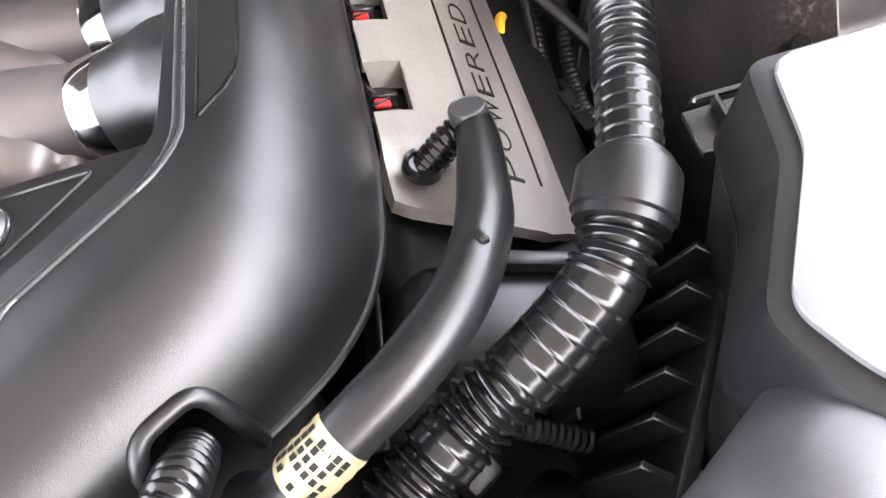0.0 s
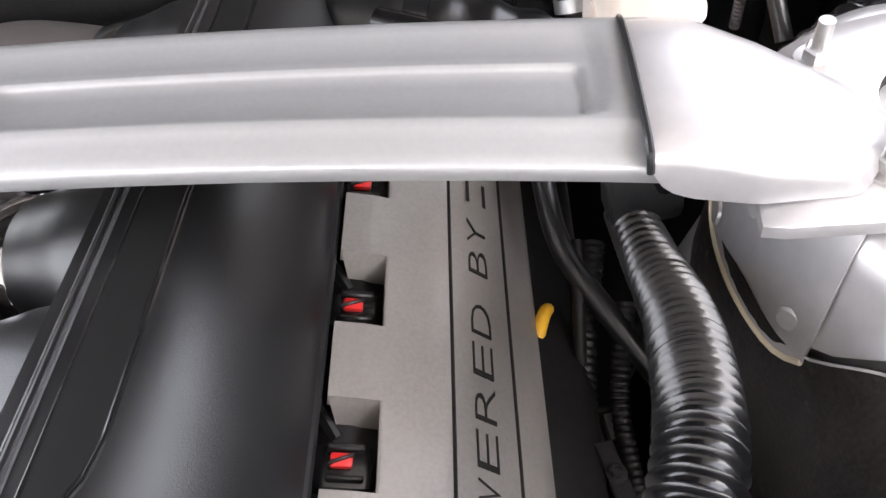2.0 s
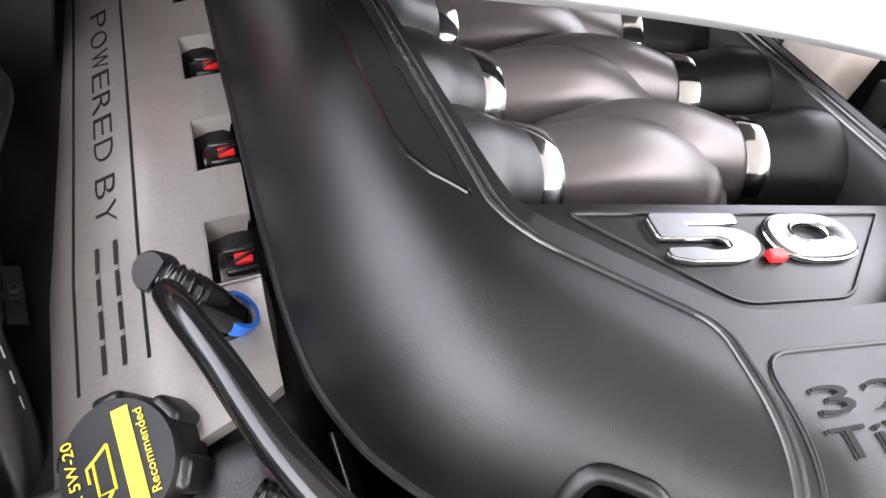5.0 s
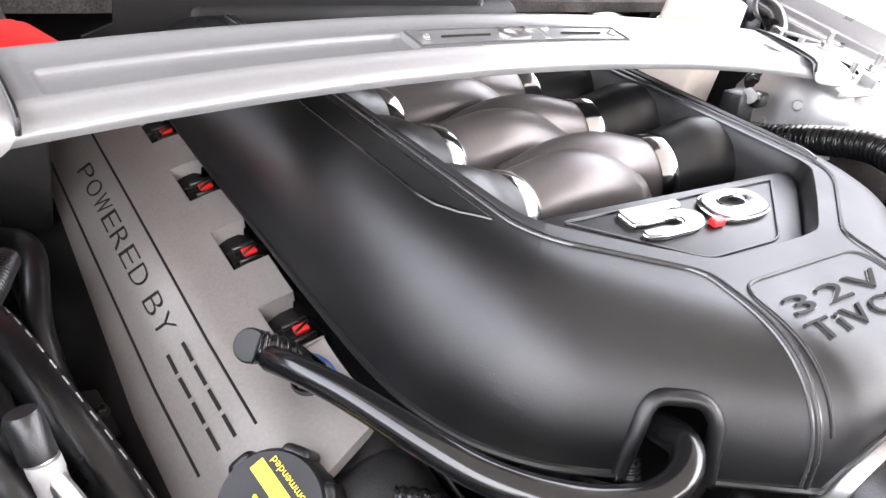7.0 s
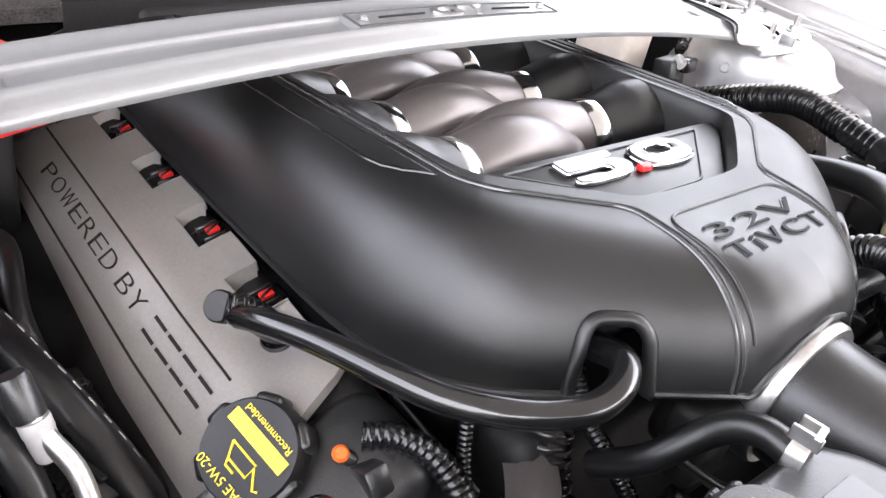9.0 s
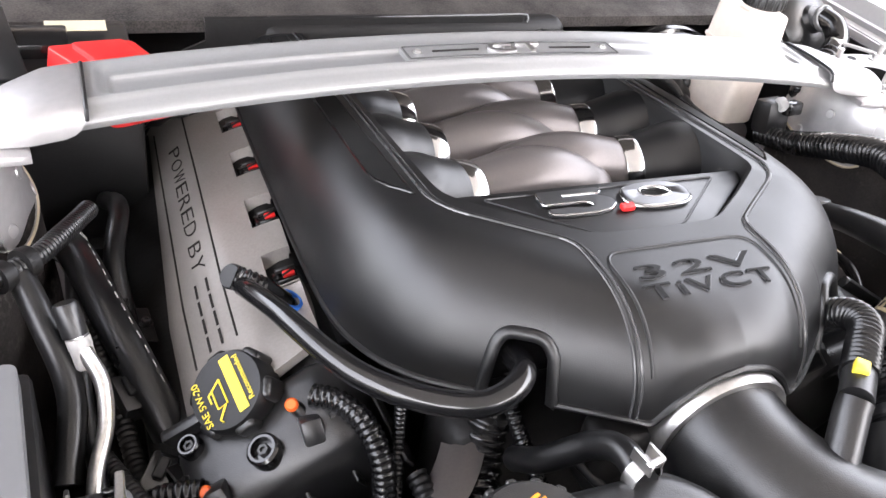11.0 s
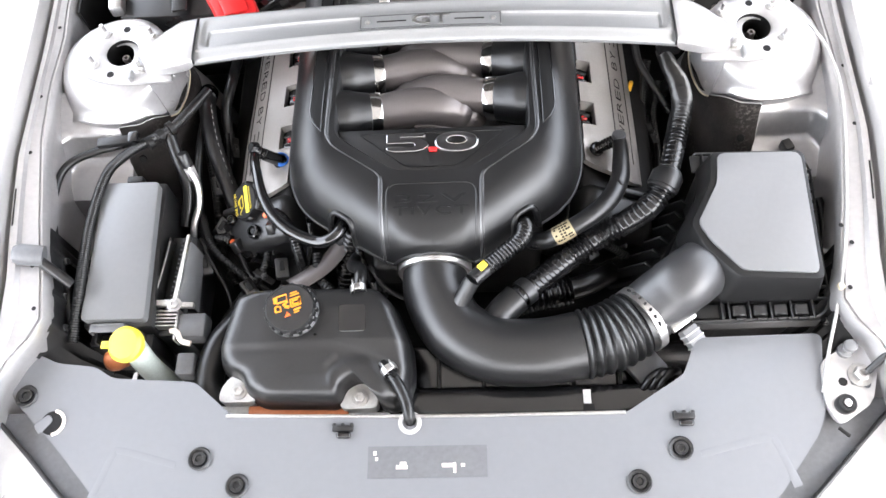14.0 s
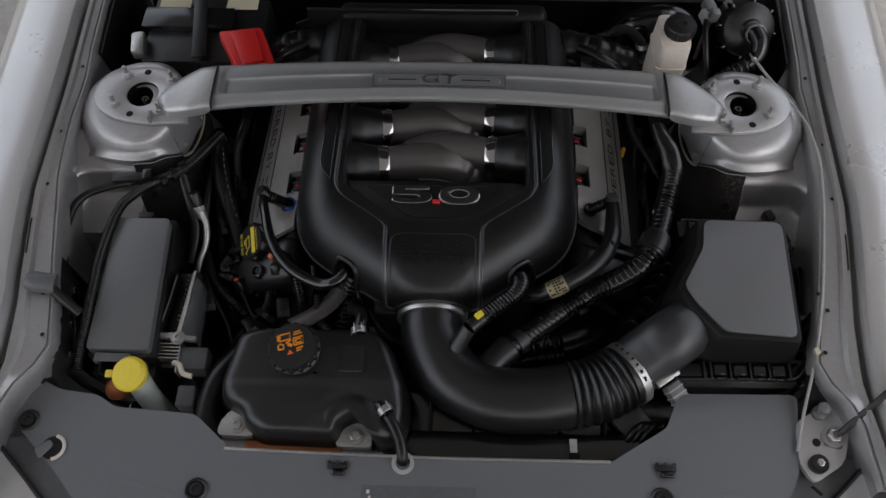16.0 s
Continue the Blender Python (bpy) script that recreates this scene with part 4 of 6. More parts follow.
# the brace bolts down round the strut tops
TX, TY = 0.606, 0.144
for sx in (1, -1):
    # end casting: from the beam out to the flange round the strut top
    rows = []
    for i in range(25):
        t = i / 24
        x = lerp(0.452, 0.572, t)
        yf = float(np.interp(x, (0.452, 0.5, 0.545, 0.572), (0.093, 0.085, 0.087, 0.113)))
        yb = float(np.interp(x, (0.452, 0.487, 0.518, 0.572), (0.196, 0.194, 0.177, 0.135)))
        z = lerp(0.99, 0.973, t * t * (3 - 2 * t)) - 0.014 * max(0.0, (t - 0.8) / 0.2) ** 2
        low = float(np.interp(x, (0.452, 0.456, 0.462, 0.47, 0.494, 0.6), (0.978, 0.97, 0.965, 0.962, 0.96, 0.956)))
        sec = [(yf - 0.002, low), (yf, z - 0.01), (yf + 0.004, z - 0.003), (yf + 0.011, z)] + [(lerp(yf + 0.011, yb - 0.01, j / 6), z + 0.003 * math.sin(j / 6 * 3.14)) for j in range(1, 6)] + [(yb - 0.01, z), (yb - 0.003, z - 0.003), (yb, z - 0.01), (yb + 0.002, 0.953)]
        rows.append([(sx * x, a, b) for a, b in sec])
    part("end_casting", thick(grid(rows), 0.003), APRON, brace, sharp=60)
    part("end_seam", tube([(sx * 0.4514, 0.0912, 0.978), (sx * 0.4512, 0.0925, 0.9845), (sx * 0.4511, 0.1, 0.9905), (sx * 0.451, 0.14, 0.9928), (sx * 0.451, 0.186, 0.9905), (sx * 0.451, 0.1955, 0.984)], 0.002, 8), BLACK, brace)
    n = 96
    ring = []
    FL = [(0.493, 0.057), (0.58, 0.055), (0.64, 0.064), (0.685, 0.088), (0.702, 0.13), (0.692, 0.168), (0.672, 0.19), (0.602, 0.205), (0.55, 0.192), (0.52, 0.172), (0.505, 0.13), (0.497, 0.09)]
    FL = [Vector(p) + Vector((TX - 0.6, TY - 0.13)) for p in round_poly(FL, [0.004, 0.004, 0.02, 0.03, 0.03, 0.03, 0.03, 0.04, 0.03, 0.02, 0.01, 0.01], 4)]
    for j in range(n):
        d = Vector((math.cos(2 * math.pi * j / n), math.sin(2 * math.pi * j / n)))
        best = 0.1
        for p, q in zip(FL, FL[1:] + FL[:1]):
            p, q = p - Vector((TX, TY)), q - Vector((TX, TY))
            den = d.x * (q - p).y - d.y * (q - p).x
            if abs(den) > 1e-9:
                u = (p.x * d.y - p.y * d.x) / -den * -1
                t = (p.x * (q - p).y - p.y * (q - p).x) / den
                if t > 0 and -1e-6 <= u <= 1 + 1e-6:
                    best = t
        ring.append((sx * (TX + best * d.x), TY + best * d.y))
    inner = [(sx * (TX + 0.032 * math.cos(2 * math.pi * j / n)), TY + 0.032 * math.sin(2 * math.pi * j / n)) for j in range(n)]
    rows = [[(x, y, 0.9485) for x, y in ring], [(x, y, 0.956) for x, y in ring], [(lerp(x, TX * sx, 0.02), lerp(y, TY, 0.02), 0.9575) for x, y in ring], [(lerp(x, TX * sx, -0.12), lerp(y, TY, -0.12), 0.9575) for x, y in inner], [(x, y, 0.9555) for x, y in inner], [(x, y, 0.93) for x, y in inner]]
    part("flange", grid(rows, close=True), APRON, brace, sharp=50)
    part("strut_well", lathe([(0.0318, 0.0), (0.0318, -0.05), (0, -0.05)], Matrix.Translation((sx * TX, TY, 0.955)), 32), DARK, brace)
    part("locating_fin", rbox((0.007, 0.022, 0.016), pose(sx * 0.576, 0.08, 0.963), 0.002), BRACE, brace)
    part("strut_nut", bolt((sx * TX, TY, 0.906), 0.0085, 0.035), RUNNER, brace)
    for px, py in ((0.546, 0.166), (0.641, 0.177), (0.652, 0.102), (0.556, 0.086)):
        p = (sx * (px + TX - 0.6), py + TY - 0.13, 0.957)
        st = part("stud_nut", bolt(p, 0.008, 0.01), STEEL, brace)
        part("stud", rod(bmesh.new(), p, (p[0], p[1], p[2] + 0.026), 0.0042), STEEL, st)
    for p in ((sx * TX, TY + 0.056), (sx * (TX + 0.015), TY - 0.054)):
        part("hole", lathe([(0, 0.0007), (0.0068, 0.0007), (0.0072, 0)], Matrix.Translation((p[0], p[1], 0.9575)), 18), LETTER, brace)

# ---- air intake ----
intake = thing("intake_pipe", (0.12, -0.4, 0.82), "satin black plastic air intake pipe with a bellows section", "intake pipe")
ipath = [(0.0, -0.27, 0.874), (0.0, -0.31, 0.874), (0.004, -0.355, 0.872), (0.035, -0.415, 0.868), (0.098, -0.452, 0.866), (0.17, -0.459, 0.866), (0.235, -0.45, 0.866)]
part("pipe", tube(ipath, 0.057, 40, 0.01), BLACK, intake)
bl = curve_pts([(0.225, -0.4515, 0.866), (0.29, -0.437, 0.866), (0.35, -0.405, 0.866)], 0.0018)
part("bellows", sweep(bmesh.new(), bl, lambda s: 0.053 + (0.0075 * (0.5 - 0.5 * math.cos(2 * math.pi * (s - 0.02) / 0.0145)) ** 0.8 if 0.02 < s < 0.122 else 0.004), 40), BLACK, intake, "ribbed black bellows")
part("collar", sweep(bmesh.new(), curve_pts([(0.345, -0.408, 0.866), (0.358, -0.399, 0.866)], 0.003), 0.06, 40), STEEL, intake, "steel band clamp")
for k in range(7):
    a = radians(55 + 13 * k)
    part("band_slot", rbox((0.004, 0.0035, 0.009), Matrix.Translation((0.3515, -0.4035, 0.866)) @ pose(0, 0, 0, 0, 0, 34.5) @ pose(0, -0.0602 * math.cos(a), 0.0602 * math.sin(a), math.degrees(a) - 90), 0.0004, 1), DARK, intake)
part("clamp_screw", rbox((0.03, 0.014, 0.012), pose(0.375, -0.43, 0.9, 0, 0, 40), 0.002), STEEL, intake)
part("throttle_ring", lathe([(0.057, -0.008), (0.0635, -0.008), (0.065, -0.006), (0.065, 0.009), (0.063, 0.012), (0.057, 0.012)], pose(0, -0.302, 0.874, 90), 48), STEEL, intake, "bright machined throttle ring")
part("hose_port", tube([(0.035, -0.395, 0.9), (0.06, -0.365, 0.935), (0.068, -0.357, 0.945)], 0.014, 20), BLACK, intake)
part("breather_port", tube([(0.085, -0.435, 0.874), (0.112, -0.393, 0.877), (0.142, -0.364, 0.88)], 0.026, 24), BLACK, intake)

SENS, CLIP = (0.43, -0.445, 0.882), (0.414, -0.421, 0.892)
airbox = thing("air_filter_box", (0.57, -0.24, 0.75), "grey lidded air filter box with a ribbed black base", "air filter box")
LID = [(0.512, -0.083), (0.68, -0.085), (0.668, -0.343), (0.527, -0.335), (0.475, -0.275), (0.458, -0.23), (0.502, -0.15)]
TOP = [(0.523, -0.089), (0.672, -0.091), (0.66, -0.334), (0.533, -0.325), (0.487, -0.268), (0.469, -0.231), (0.514, -0.15)]
RIM = [(0.5, -0.075), (0.69, -0.075), (0.676, -0.357), (0.505, -0.355), (0.455, -0.29), (0.441, -0.228), (0.49, -0.145)]
RAD = [0.012, 0.016, 0.012, 0.01, 0.012, 0.012, 0.01]
top, low = round_poly(LID, RAD, 4), round_poly(RIM, RAD, 4)
rows = [[(x, y, 0.812) for x, y in low], [(x, y, 0.818) for x, y in low]]
for t, z in ((0.1, 0.822), (0.35, 0.838), (0.7, 0.862), (0.86, 0.872), (0.94, 0.8765), (1.0, 0.879)):
    rows.append([(lerp(a[0], b[0], t), lerp(a[1], b[1], t), z) for a, b in zip(low, top)])
cx, cy = 0.57, -0.22
rows.append([(lerp(x, cx, 0.06), lerp(y, cy, 0.06), 0.8802) for x, y in top])
bm = grid(rows, close=True)
bm.faces.new([v for v in bm.verts if abs(v.co.z - 0.8802) < 1e-6])
# one lid: its sky-lit top and dark sides put into two colours
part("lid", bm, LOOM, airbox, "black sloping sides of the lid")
part("lid_top", prism(round_poly(TOP, RAD, 4), 0.862, 0.885, 0.011, 4), GREYP, airbox, "plain lid top, sky sheen put into its mid-grey colour")
part("base", prism(round_poly([(x, y) for x, y in RIM], 0.02, 3), 0.6, 0.81, 0.004), BLACK, airbox)
# open ladder-like rim: inner wire, outer wire and rungs
OUTER = [(0.5, -0.045), (0.695, -0.05), (0.712, -0.085), (0.693, -0.365), (0.672, -0.388), (0.45, -0.392)]
ow = round_poly(OUTER, [0.004, 0.016, 0.016, 0.016, 0.012, 0.004], 5)
part("rim_wire", sweep(bmesh.new(), [Vector((x, y, 0.815)) for x, y in ow], 0.0024, 8), BLACK, airbox)
for i in range(11):
    x = lerp(0.515, 0.685, i / 10)
    part("rib", rbox((0.0032, 0.034, 0.012), pose(x, -0.061, 0.811), 0.0008, 1), BLACK, airbox)
for i in range(13):
    y = lerp(-0.09, -0.352, i / 12)
    part("rib", rbox((0.034, 0.0032, 0.012), pose(0.698 + 0.075 * (y + 0.09), y, 0.811), 0.0008, 1), BLACK, airbox)
part("trough", rbox((0.215, 0.036, 0.006), pose(0.602, -0.061, 0.801), 0.001, 1), BLACK, airbox)
part("front_shelf", prism([(0.45, -0.355), (0.675, -0.352), (0.672, -0.378), (0.45, -0.382)], 0.79, 0.802, 0.002), BLACK, airbox)
part("front_lip", rbox((0.225, 0.004, 0.03), pose(0.562, -0.392, 0.796, 0, 0, 0.5), 0.001, 1), BLACK, airbox)
for x in (0.535, 0.572, 0.607, 0.643):
    cp = part("clip_pocket", rbox((0.026, 0.022, 0.016), pose(x, -0.372, 0.808), 0.003, 1), BLACK, airbox)
    part("clip", rbox((0.018, 0.006, 0.03), pose(x, -0.388, 0.808, 12), 0.002, 1), GLOSSB, cp)
for x in (0.505, 0.517, 0.553, 0.59, 0.625, 0.662):
    part("rib", rbox((0.0035, 0.034, 0.022), pose(x, -0.374, 0.808), 0.0008, 1), BLACK, airbox)
# the whole box stands on a raised bracket, a little smaller than drawn above
RAISE = Matrix.Translation((0.06, -0.93, 2.23)) @ Matrix.Scale(0.942, 4) @ Matrix.Translation((-0.06, 0.93, -2.23))
for ob in airbox.children_recursive:
    ob.data.transform(RAISE)
neck = curve_pts([(0.345, -0.408, 0.866), (0.368, -0.389, 0.878), (0.398, -0.371, 0.9), (0.424, -0.356, 0.917), (0.462, -0.326, 0.905)], 0.006)
nk = part("neck", sweep(bmesh.new(), neck, lambda s: 0.0535 - 0.02 * s, 36, True, 0.95), NECK, airbox, "black round neck of the lid")
for k in range(4):
    p = Vector((0.384 + 0.0115 * k, -0.37 + 0.0085 * k, 0.942 + 0.005 * k))
    part("mark_bar", rbox((0.008, 0.009, 0.001), Matrix.Translation(p) @ pose(0, 0, 0, 0, -22, 35), 0.0), GLOSSB, nk)
part("mounting_hook", rbox((0.018, 0.024, 0.024), pose(0.672, -0.044, 0.828, 0, 0, 20), 0.003), BLACK, airbox)
part("mounting_hook", rbox((0.014, 0.02, 0.016), pose(0.712, -0.165, 0.82, 0, 0, 10), 0.003), BLACK, airbox)
part("mounting_strap", tube([(0.712, -0.165, 0.822), (0.711, -0.21, 0.815), (0.706, -0.25, 0.805)], 0.007, 10), BLACK, airbox)
part("strap_loop", lathe([(0.006, -0.003), (0.012, -0.003), (0.012, 0.003), (0.006, 0.003)], pose(0.705, -0.256, 0.806), 18), BLACK, airbox)
fs = part("flow_sensor", rbox((0.03, 0.04, 0.024), pose(*SENS, 15, 0, 35), 0.004), GREYP, airbox, "grey flow sensor plug")
for k in range(3):
    part("plug_rib", rbox((0.031, 0.003, 0.026), pose(*SENS, 15, 0, 35) @ pose(0, -0.013 + 0.011 * k, 0), 0.0008, 1), PALEP, fs)
part("sensor_clip", rbox((0.05, 0.013, 0.014), pose(*CLIP, 10, 0, 35), 0.003), ALU, airbox, "pale metal plug clip")
part("sensor_clip", rbox((0.012, 0.03, 0.012), pose(*CLIP, 10, 0, 35) @ pose(0.014, 0.014, 0.004), 0.003), BLACK, airbox)

# ---- hoses ----
big1 = [(0.46, 0.178, 0.853), (0.465, 0.125, 0.868), (0.468, 0.073, 0.892), (0.465, 0.03, 0.912), (0.46, -0.005, 0.927), (0.454, -0.03, 0.933), (0.446, -0.055, 0.935), (0.438, -0.083, 0.934), (0.42, -0.143, 0.932), (0.407, -0.174, 0.931), (0.386, -0.207, 0.921), (0.358, -0.225, 0.909), (0.325, -0.239, 0.896), (0.294, -0.25, 0.883), (0.25, -0.276, 0.872), (0.201, -0.314, 0.87), (0.16, -0.35, 0.878), (0.14, -0.366, 0.88)]
hose = thing("breather_hose", (0.4, -0.15, 0.88), "thick black corrugated plastic breather hose with a rubber collar", "hose")


def between(path, a, b):
    out, s = [], 0.0
    for p, q in zip(path, path[1:]):
        if a <= s <= b:
            out.append(p)
        s += (q - p).length
    return out


bp = curve_pts(big1, 0.0006)
total = sum((q - p).length for p, q in zip(bp, bp[1:]))


def s_at(x, y):
    """Length along the hose at the point nearest to (x, y)."""
    best, s, out = 9.0, 0.0, 0.0
    for p, q in zip(bp, bp[1:]):
        d = math.hypot(p.x - x, p.y - y)
        if d < best:
            best, out = d, s
        s += (q - p).length
    return out


cA, cB = s_at(0.413, -0.16), s_at(0.399, -0.188)
g0, g1, g2, g3 = s_at(0.431, -0.104), s_at(0.386, -0.207), s_at(0.325, -0.239), s_at(0.288, -0.254)
for a, b, ribbed in ((0.0, g0, True), (g0, cA + 0.002, False), (cB - 0.002, g1, True), (g1, g2, False), (g2, g3, True), (g3, g3 + 0.016, False), (g3 + 0.016, g3 + 0.06, True), (g3 + 0.06, total, False)):
    seg, upper = between(bp, a, b), a < cA
    if ribbed:
        wave = corrugated(0.0199 if upper else 0.023, 0.0042 if upper else 0.0045, 0.0078 if upper else 0.0084, 3.0 if upper else 2.4)
        slim = 0.0046 if a == 0.0 else 0.0
        part("corrugated_length", sweep(bmesh.new(), seg, lambda s, w=wave, d=slim: w(s) - d * max(0.0, 1 - s / 0.15), 28), CORR, hose)
    else:
        part("smooth_length", sweep(bmesh.new(), seg, lambda s, u=upper: (0.018 if u else 0.0212) + 0.0008 * math.exp(-((s % 0.0108 - 0.005) / 0.0009) ** 2), 28), CORR, hose)
part("collar", sweep(bmesh.new(), between(bp, cA - 0.006, cB)[::2], lambda s: 0.0228 if s < 0.002 else 0.0245 if s < 0.0055 else 0.0258 if s < 0.008 else 0.0282 if s < 0.032 else 0.026, 36), RUBBER, hose, "matt rubber collar")
part("end_clip", sweep(bmesh.new(), between(bp, total - 0.03, total - 0.012)[::3], 0.0245, 24), BLACK, hose, "ribbed end clip")

pcv = thing("crankcase_hose", (0.33, -0.1, 0.85), "fat black rubber crankcase hose with a printed gilt label", "hose")
part("hose", tube([(0.345, -0.048, 0.884), (0.346, -0.066, 0.888), (0.342, -0.1, 0.901), (0.334, -0.15, 0.917), (0.32, -0.186, 0.928), (0.301, -0.214, 0.934), (0.277, -0.236, 0.936), (0.253, -0.251, 0.934), (0.225, -0.264, 0.926), (0.195, -0.268, 0.905), (0.172, -0.255, 0.88)], lambda s: 0.0132 + 0.0034 * min(1.0, s / 0.1) - 0.001 * min(1.0, max(0.0, (s - 0.2) / 0.06)), 24), RUBBER, pcv)
part("cap", lathe([(0.0128, -0.022), (0.013, -0.002), (0.0122, 0.0), (0.0108, 0.0006), (0.0104, 0.0), (0, 0.0004)], pose(0.345, -0.0475, 0.898, -14, 4), 28), NECK, pcv, "grey end disc")
part("nub", rbox((0.006, 0.01, 0.008), pose(0.329, -0.178, 0.94, 0, 0, 20), 0.002), RUBBER, pcv)
lp = curve_pts([(0.24, -0.2575, 0.931), (0.226, -0.2637, 0.9263), (0.2125, -0.267, 0.918)], 0.004)
lab = part("label", sweep(bmesh.new(), lp, lambda s: 0.0164 + 0.0004 * math.sin(s * 700), 24, False), GILT, pcv, "gilt label with black print")
for i, (a, l) in enumerate(((60, 0.9), (78, 0.75), (96, 0.85), (114, 0.8), (132, 0.75), (38, 0.8), (150, 0.8))):
    bmq = bmesh.new()
    for p, q in list(zip(lp, lp[1:]))[1:-1]:
        if random.random() < l:
            d = (q - p).normalized()
            sd = d.cross(Vector((0, 0, 1))).normalized()
            up = sd.cross(d)
            c0, c1 = radians(a), radians(a + 11)
            r = 0.01695
            bmq.faces.new([bmq.verts.new(v) for v in (p + sd * r * math.cos(c0) + up * r * math.sin(c0), q + sd * r * math.cos(c0) + up * r * math.sin(c0), q + sd * r * math.cos(c1) + up * r * math.sin(c1), p + sd * r * math.cos(c1) + up * r * math.sin(c1))])
    part("mark_bar", bmq, LETTER, lab)
part("elbow", tube([(0.344, -0.05, 0.884), (0.328, -0.053, 0.878), (0.308, -0.055, 0.86)], lambda s: 0.0108 + 0.001 * math.sin(s * 1200), 18, 0.0008), GLOSSB, pcv)

sm = thing("purge_hose", (0.12, -0.3, 0.92), "thin black corrugated hose with a yellow clip", "hose")
part("hose", sweep(bmesh.new(), curve_pts([(0.155, -0.235, 0.91), (0.158, -0.262, 0.935), (0.147, -0.288, 0.945), (0.12, -0.312, 0.947), (0.09, -0.337, 0.947)], 0.0009), corrugated(0.0155, 0.0028, 0.0065), 20), CORR, sm)
part("end_plug", tube([(0.093, -0.335, 0.947), (0.068, -0.357, 0.945)], 0.0135, 18), BLACK, sm)
part("clip", rbox((0.016, 0.012, 0.012), pose(0.084, -0.339, 0.957, 0, 0, 40), 0.002), YELLOW, sm, "yellow clip")

vl = thing("vent_hose", (-0.26, -0.16, 0.86), "shiny black vent hose with a ribbed elbow", "hose")
part("hose", tube([(-0.342, -0.06, 0.889), (-0.338, -0.083, 0.9), (-0.327, -0.119, 0.91), (-0.316, -0.154, 0.916), (-0.303, -0.184, 0.917), (-0.286, -0.21, 0.915), (-0.262, -0.234, 0.914), (-0.231, -0.252, 0.912), (-0.203, -0.263, 0.915), (-0.18, -0.262, 0.923), (-0.163, -0.247, 0.925), (-0.157, -0.22, 0.915)], lambda s: 0.0088 + 0.0018 * min(1.0, s / 0.2), 20), GLOSSB, vl)
part("elbow", tube([(-0.347, -0.046, 0.889), (-0.331, -0.054, 0.884), (-0.304, -0.053, 0.856)], lambda s: 0.0108 + (0.0009 * math.sin(s * 1300) if s < 0.024 else 0.001), 20, 0.0007), GLOSSB, vl)
part("end_cap", lathe([(0.0115, -0.012), (0.0118, 0), (0.0105, 0.002), (0, 0.002)], pose(-0.35, -0.045, 0.89, 0, -50, 30), 20), LOOM, vl)
part("lock_ring", lathe([(0.0105, 0), (0.0132, 0), (0.0137, 0.002), (0.0137, 0.01), (0.0105, 0.01)], pose(-0.302, -0.052, 0.852, 0, 25), 20), BLUE, vl, "blue locking ring")

# ---- oil filler cap ----
oc = thing("oil_filler_cap", (-0.35, -0.12, 0.8), "black oil filler cap with yellow print", "cap")
on = Vector((-0.62, -0.25, 0.74)).normalized()
oa = (Vector((0, 1, 0)) - on * on.y).normalized()
ou = on.cross(oa)
qm = Matrix((oa, ou, on)).transposed().to_4x4()
qm.translation = Vector((-0.371, -0.131, 0.839)) - on * 0.034
part("cap", lathe([(0.022, -0.03), (0.026, -0.006), (0.033, 0.0), (0.0365, 0.005), (0.0365, 0.028), (0.034, 0.0335), (0, 0.034)], qm, 48), LOOM, oc)
for a in range(6):
    part("grip", rbox((0.014, 0.02, 0.028), qm @ pose(0.0335 * math.cos(radians(a * 60)), 0.0335 * math.sin(radians(a * 60)), 0.0165, 0, 0, a * 60), 0.005, 3), BLACK, oc)
oil = lambda dy, dx=0.0: (lambda a, u, o: qm @ Vector((a + dx, u + dy, 0.0343 + o)))
part("print", lettering("Recommended", 0.0075, 0.0002, oil(-0.0195), 1.0), INK, oc)
part("print", lettering("SAE 5W-20", 0.0095, 0.0002, oil(0.0245), 1.0), INK, oc)
part("mark_bar", rbox((0.054, 0.010, 0.0006), qm @ pose(0, -0.0095, 0.0343), 0.0), INK, oc, "plain yellow bar of the maker's mark")
for pts in ([(-0.012, 0.002), (0.012, 0.002), (0.012, 0.012), (-0.006, 0.012), (-0.012, 0.002)], [(0.012, 0.004), (0.022, 0.014), (0.025, 0.012)], [(-0.006, 0.012), (-0.004, 0.016), (0.004, 0.016)]):
    part("print_symbol", sweep(bmesh.new(), [qm @ Vector((-x, y, 0.0343)) for x, y in pts], 0.0009, 6), INK, oc)

# ---- expansion tank ----
tank = thing("expansion_tank", (-0.19, -0.45, 0.8), "black moulded coolant expansion tank with rounded edges", "coolant tank")
TK = [(-0.338, -0.355), (-0.3, -0.343), (-0.1, -0.345), (-0.075, -0.372), (-0.048, -0.445), (-0.043, -0.5), (-0.055, -0.54), (-0.075, -0.55), (-0.097, -0.543), (-0.104, -0.515), (-0.126, -0.503), (-0.15, -0.515), (-0.158, -0.543), (-0.28, -0.54), (-0.31, -0.52), (-0.318, -0.497), (-0.345, -0.485), (-0.358, -0.46), (-0.347, -0.4)]
ol = round_poly([(-0.197 + (x + 0.197) * 1.055, y - 0.003) for x, y in TK], 0.014, 5)


def deck(x, y):
    """How far the tank's top lies lower: front deck, and grooves round the ear and the hose spigot."""
    t = min(1.0, max(0.0, (-0.448 - y) / 0.016))
    d = 0.006 * t * t * (3 - 2 * t) + 0.08 * max(0.0, -y - 0.47)
    d += 0.005 * math.exp(-((math.hypot(x + 0.127, y + 0.53) - 0.058) / 0.009) ** 2)
    return d + 0.006 * math.exp(-(math.hypot(x + 0.075, y + 0.497) / 0.02) ** 2)


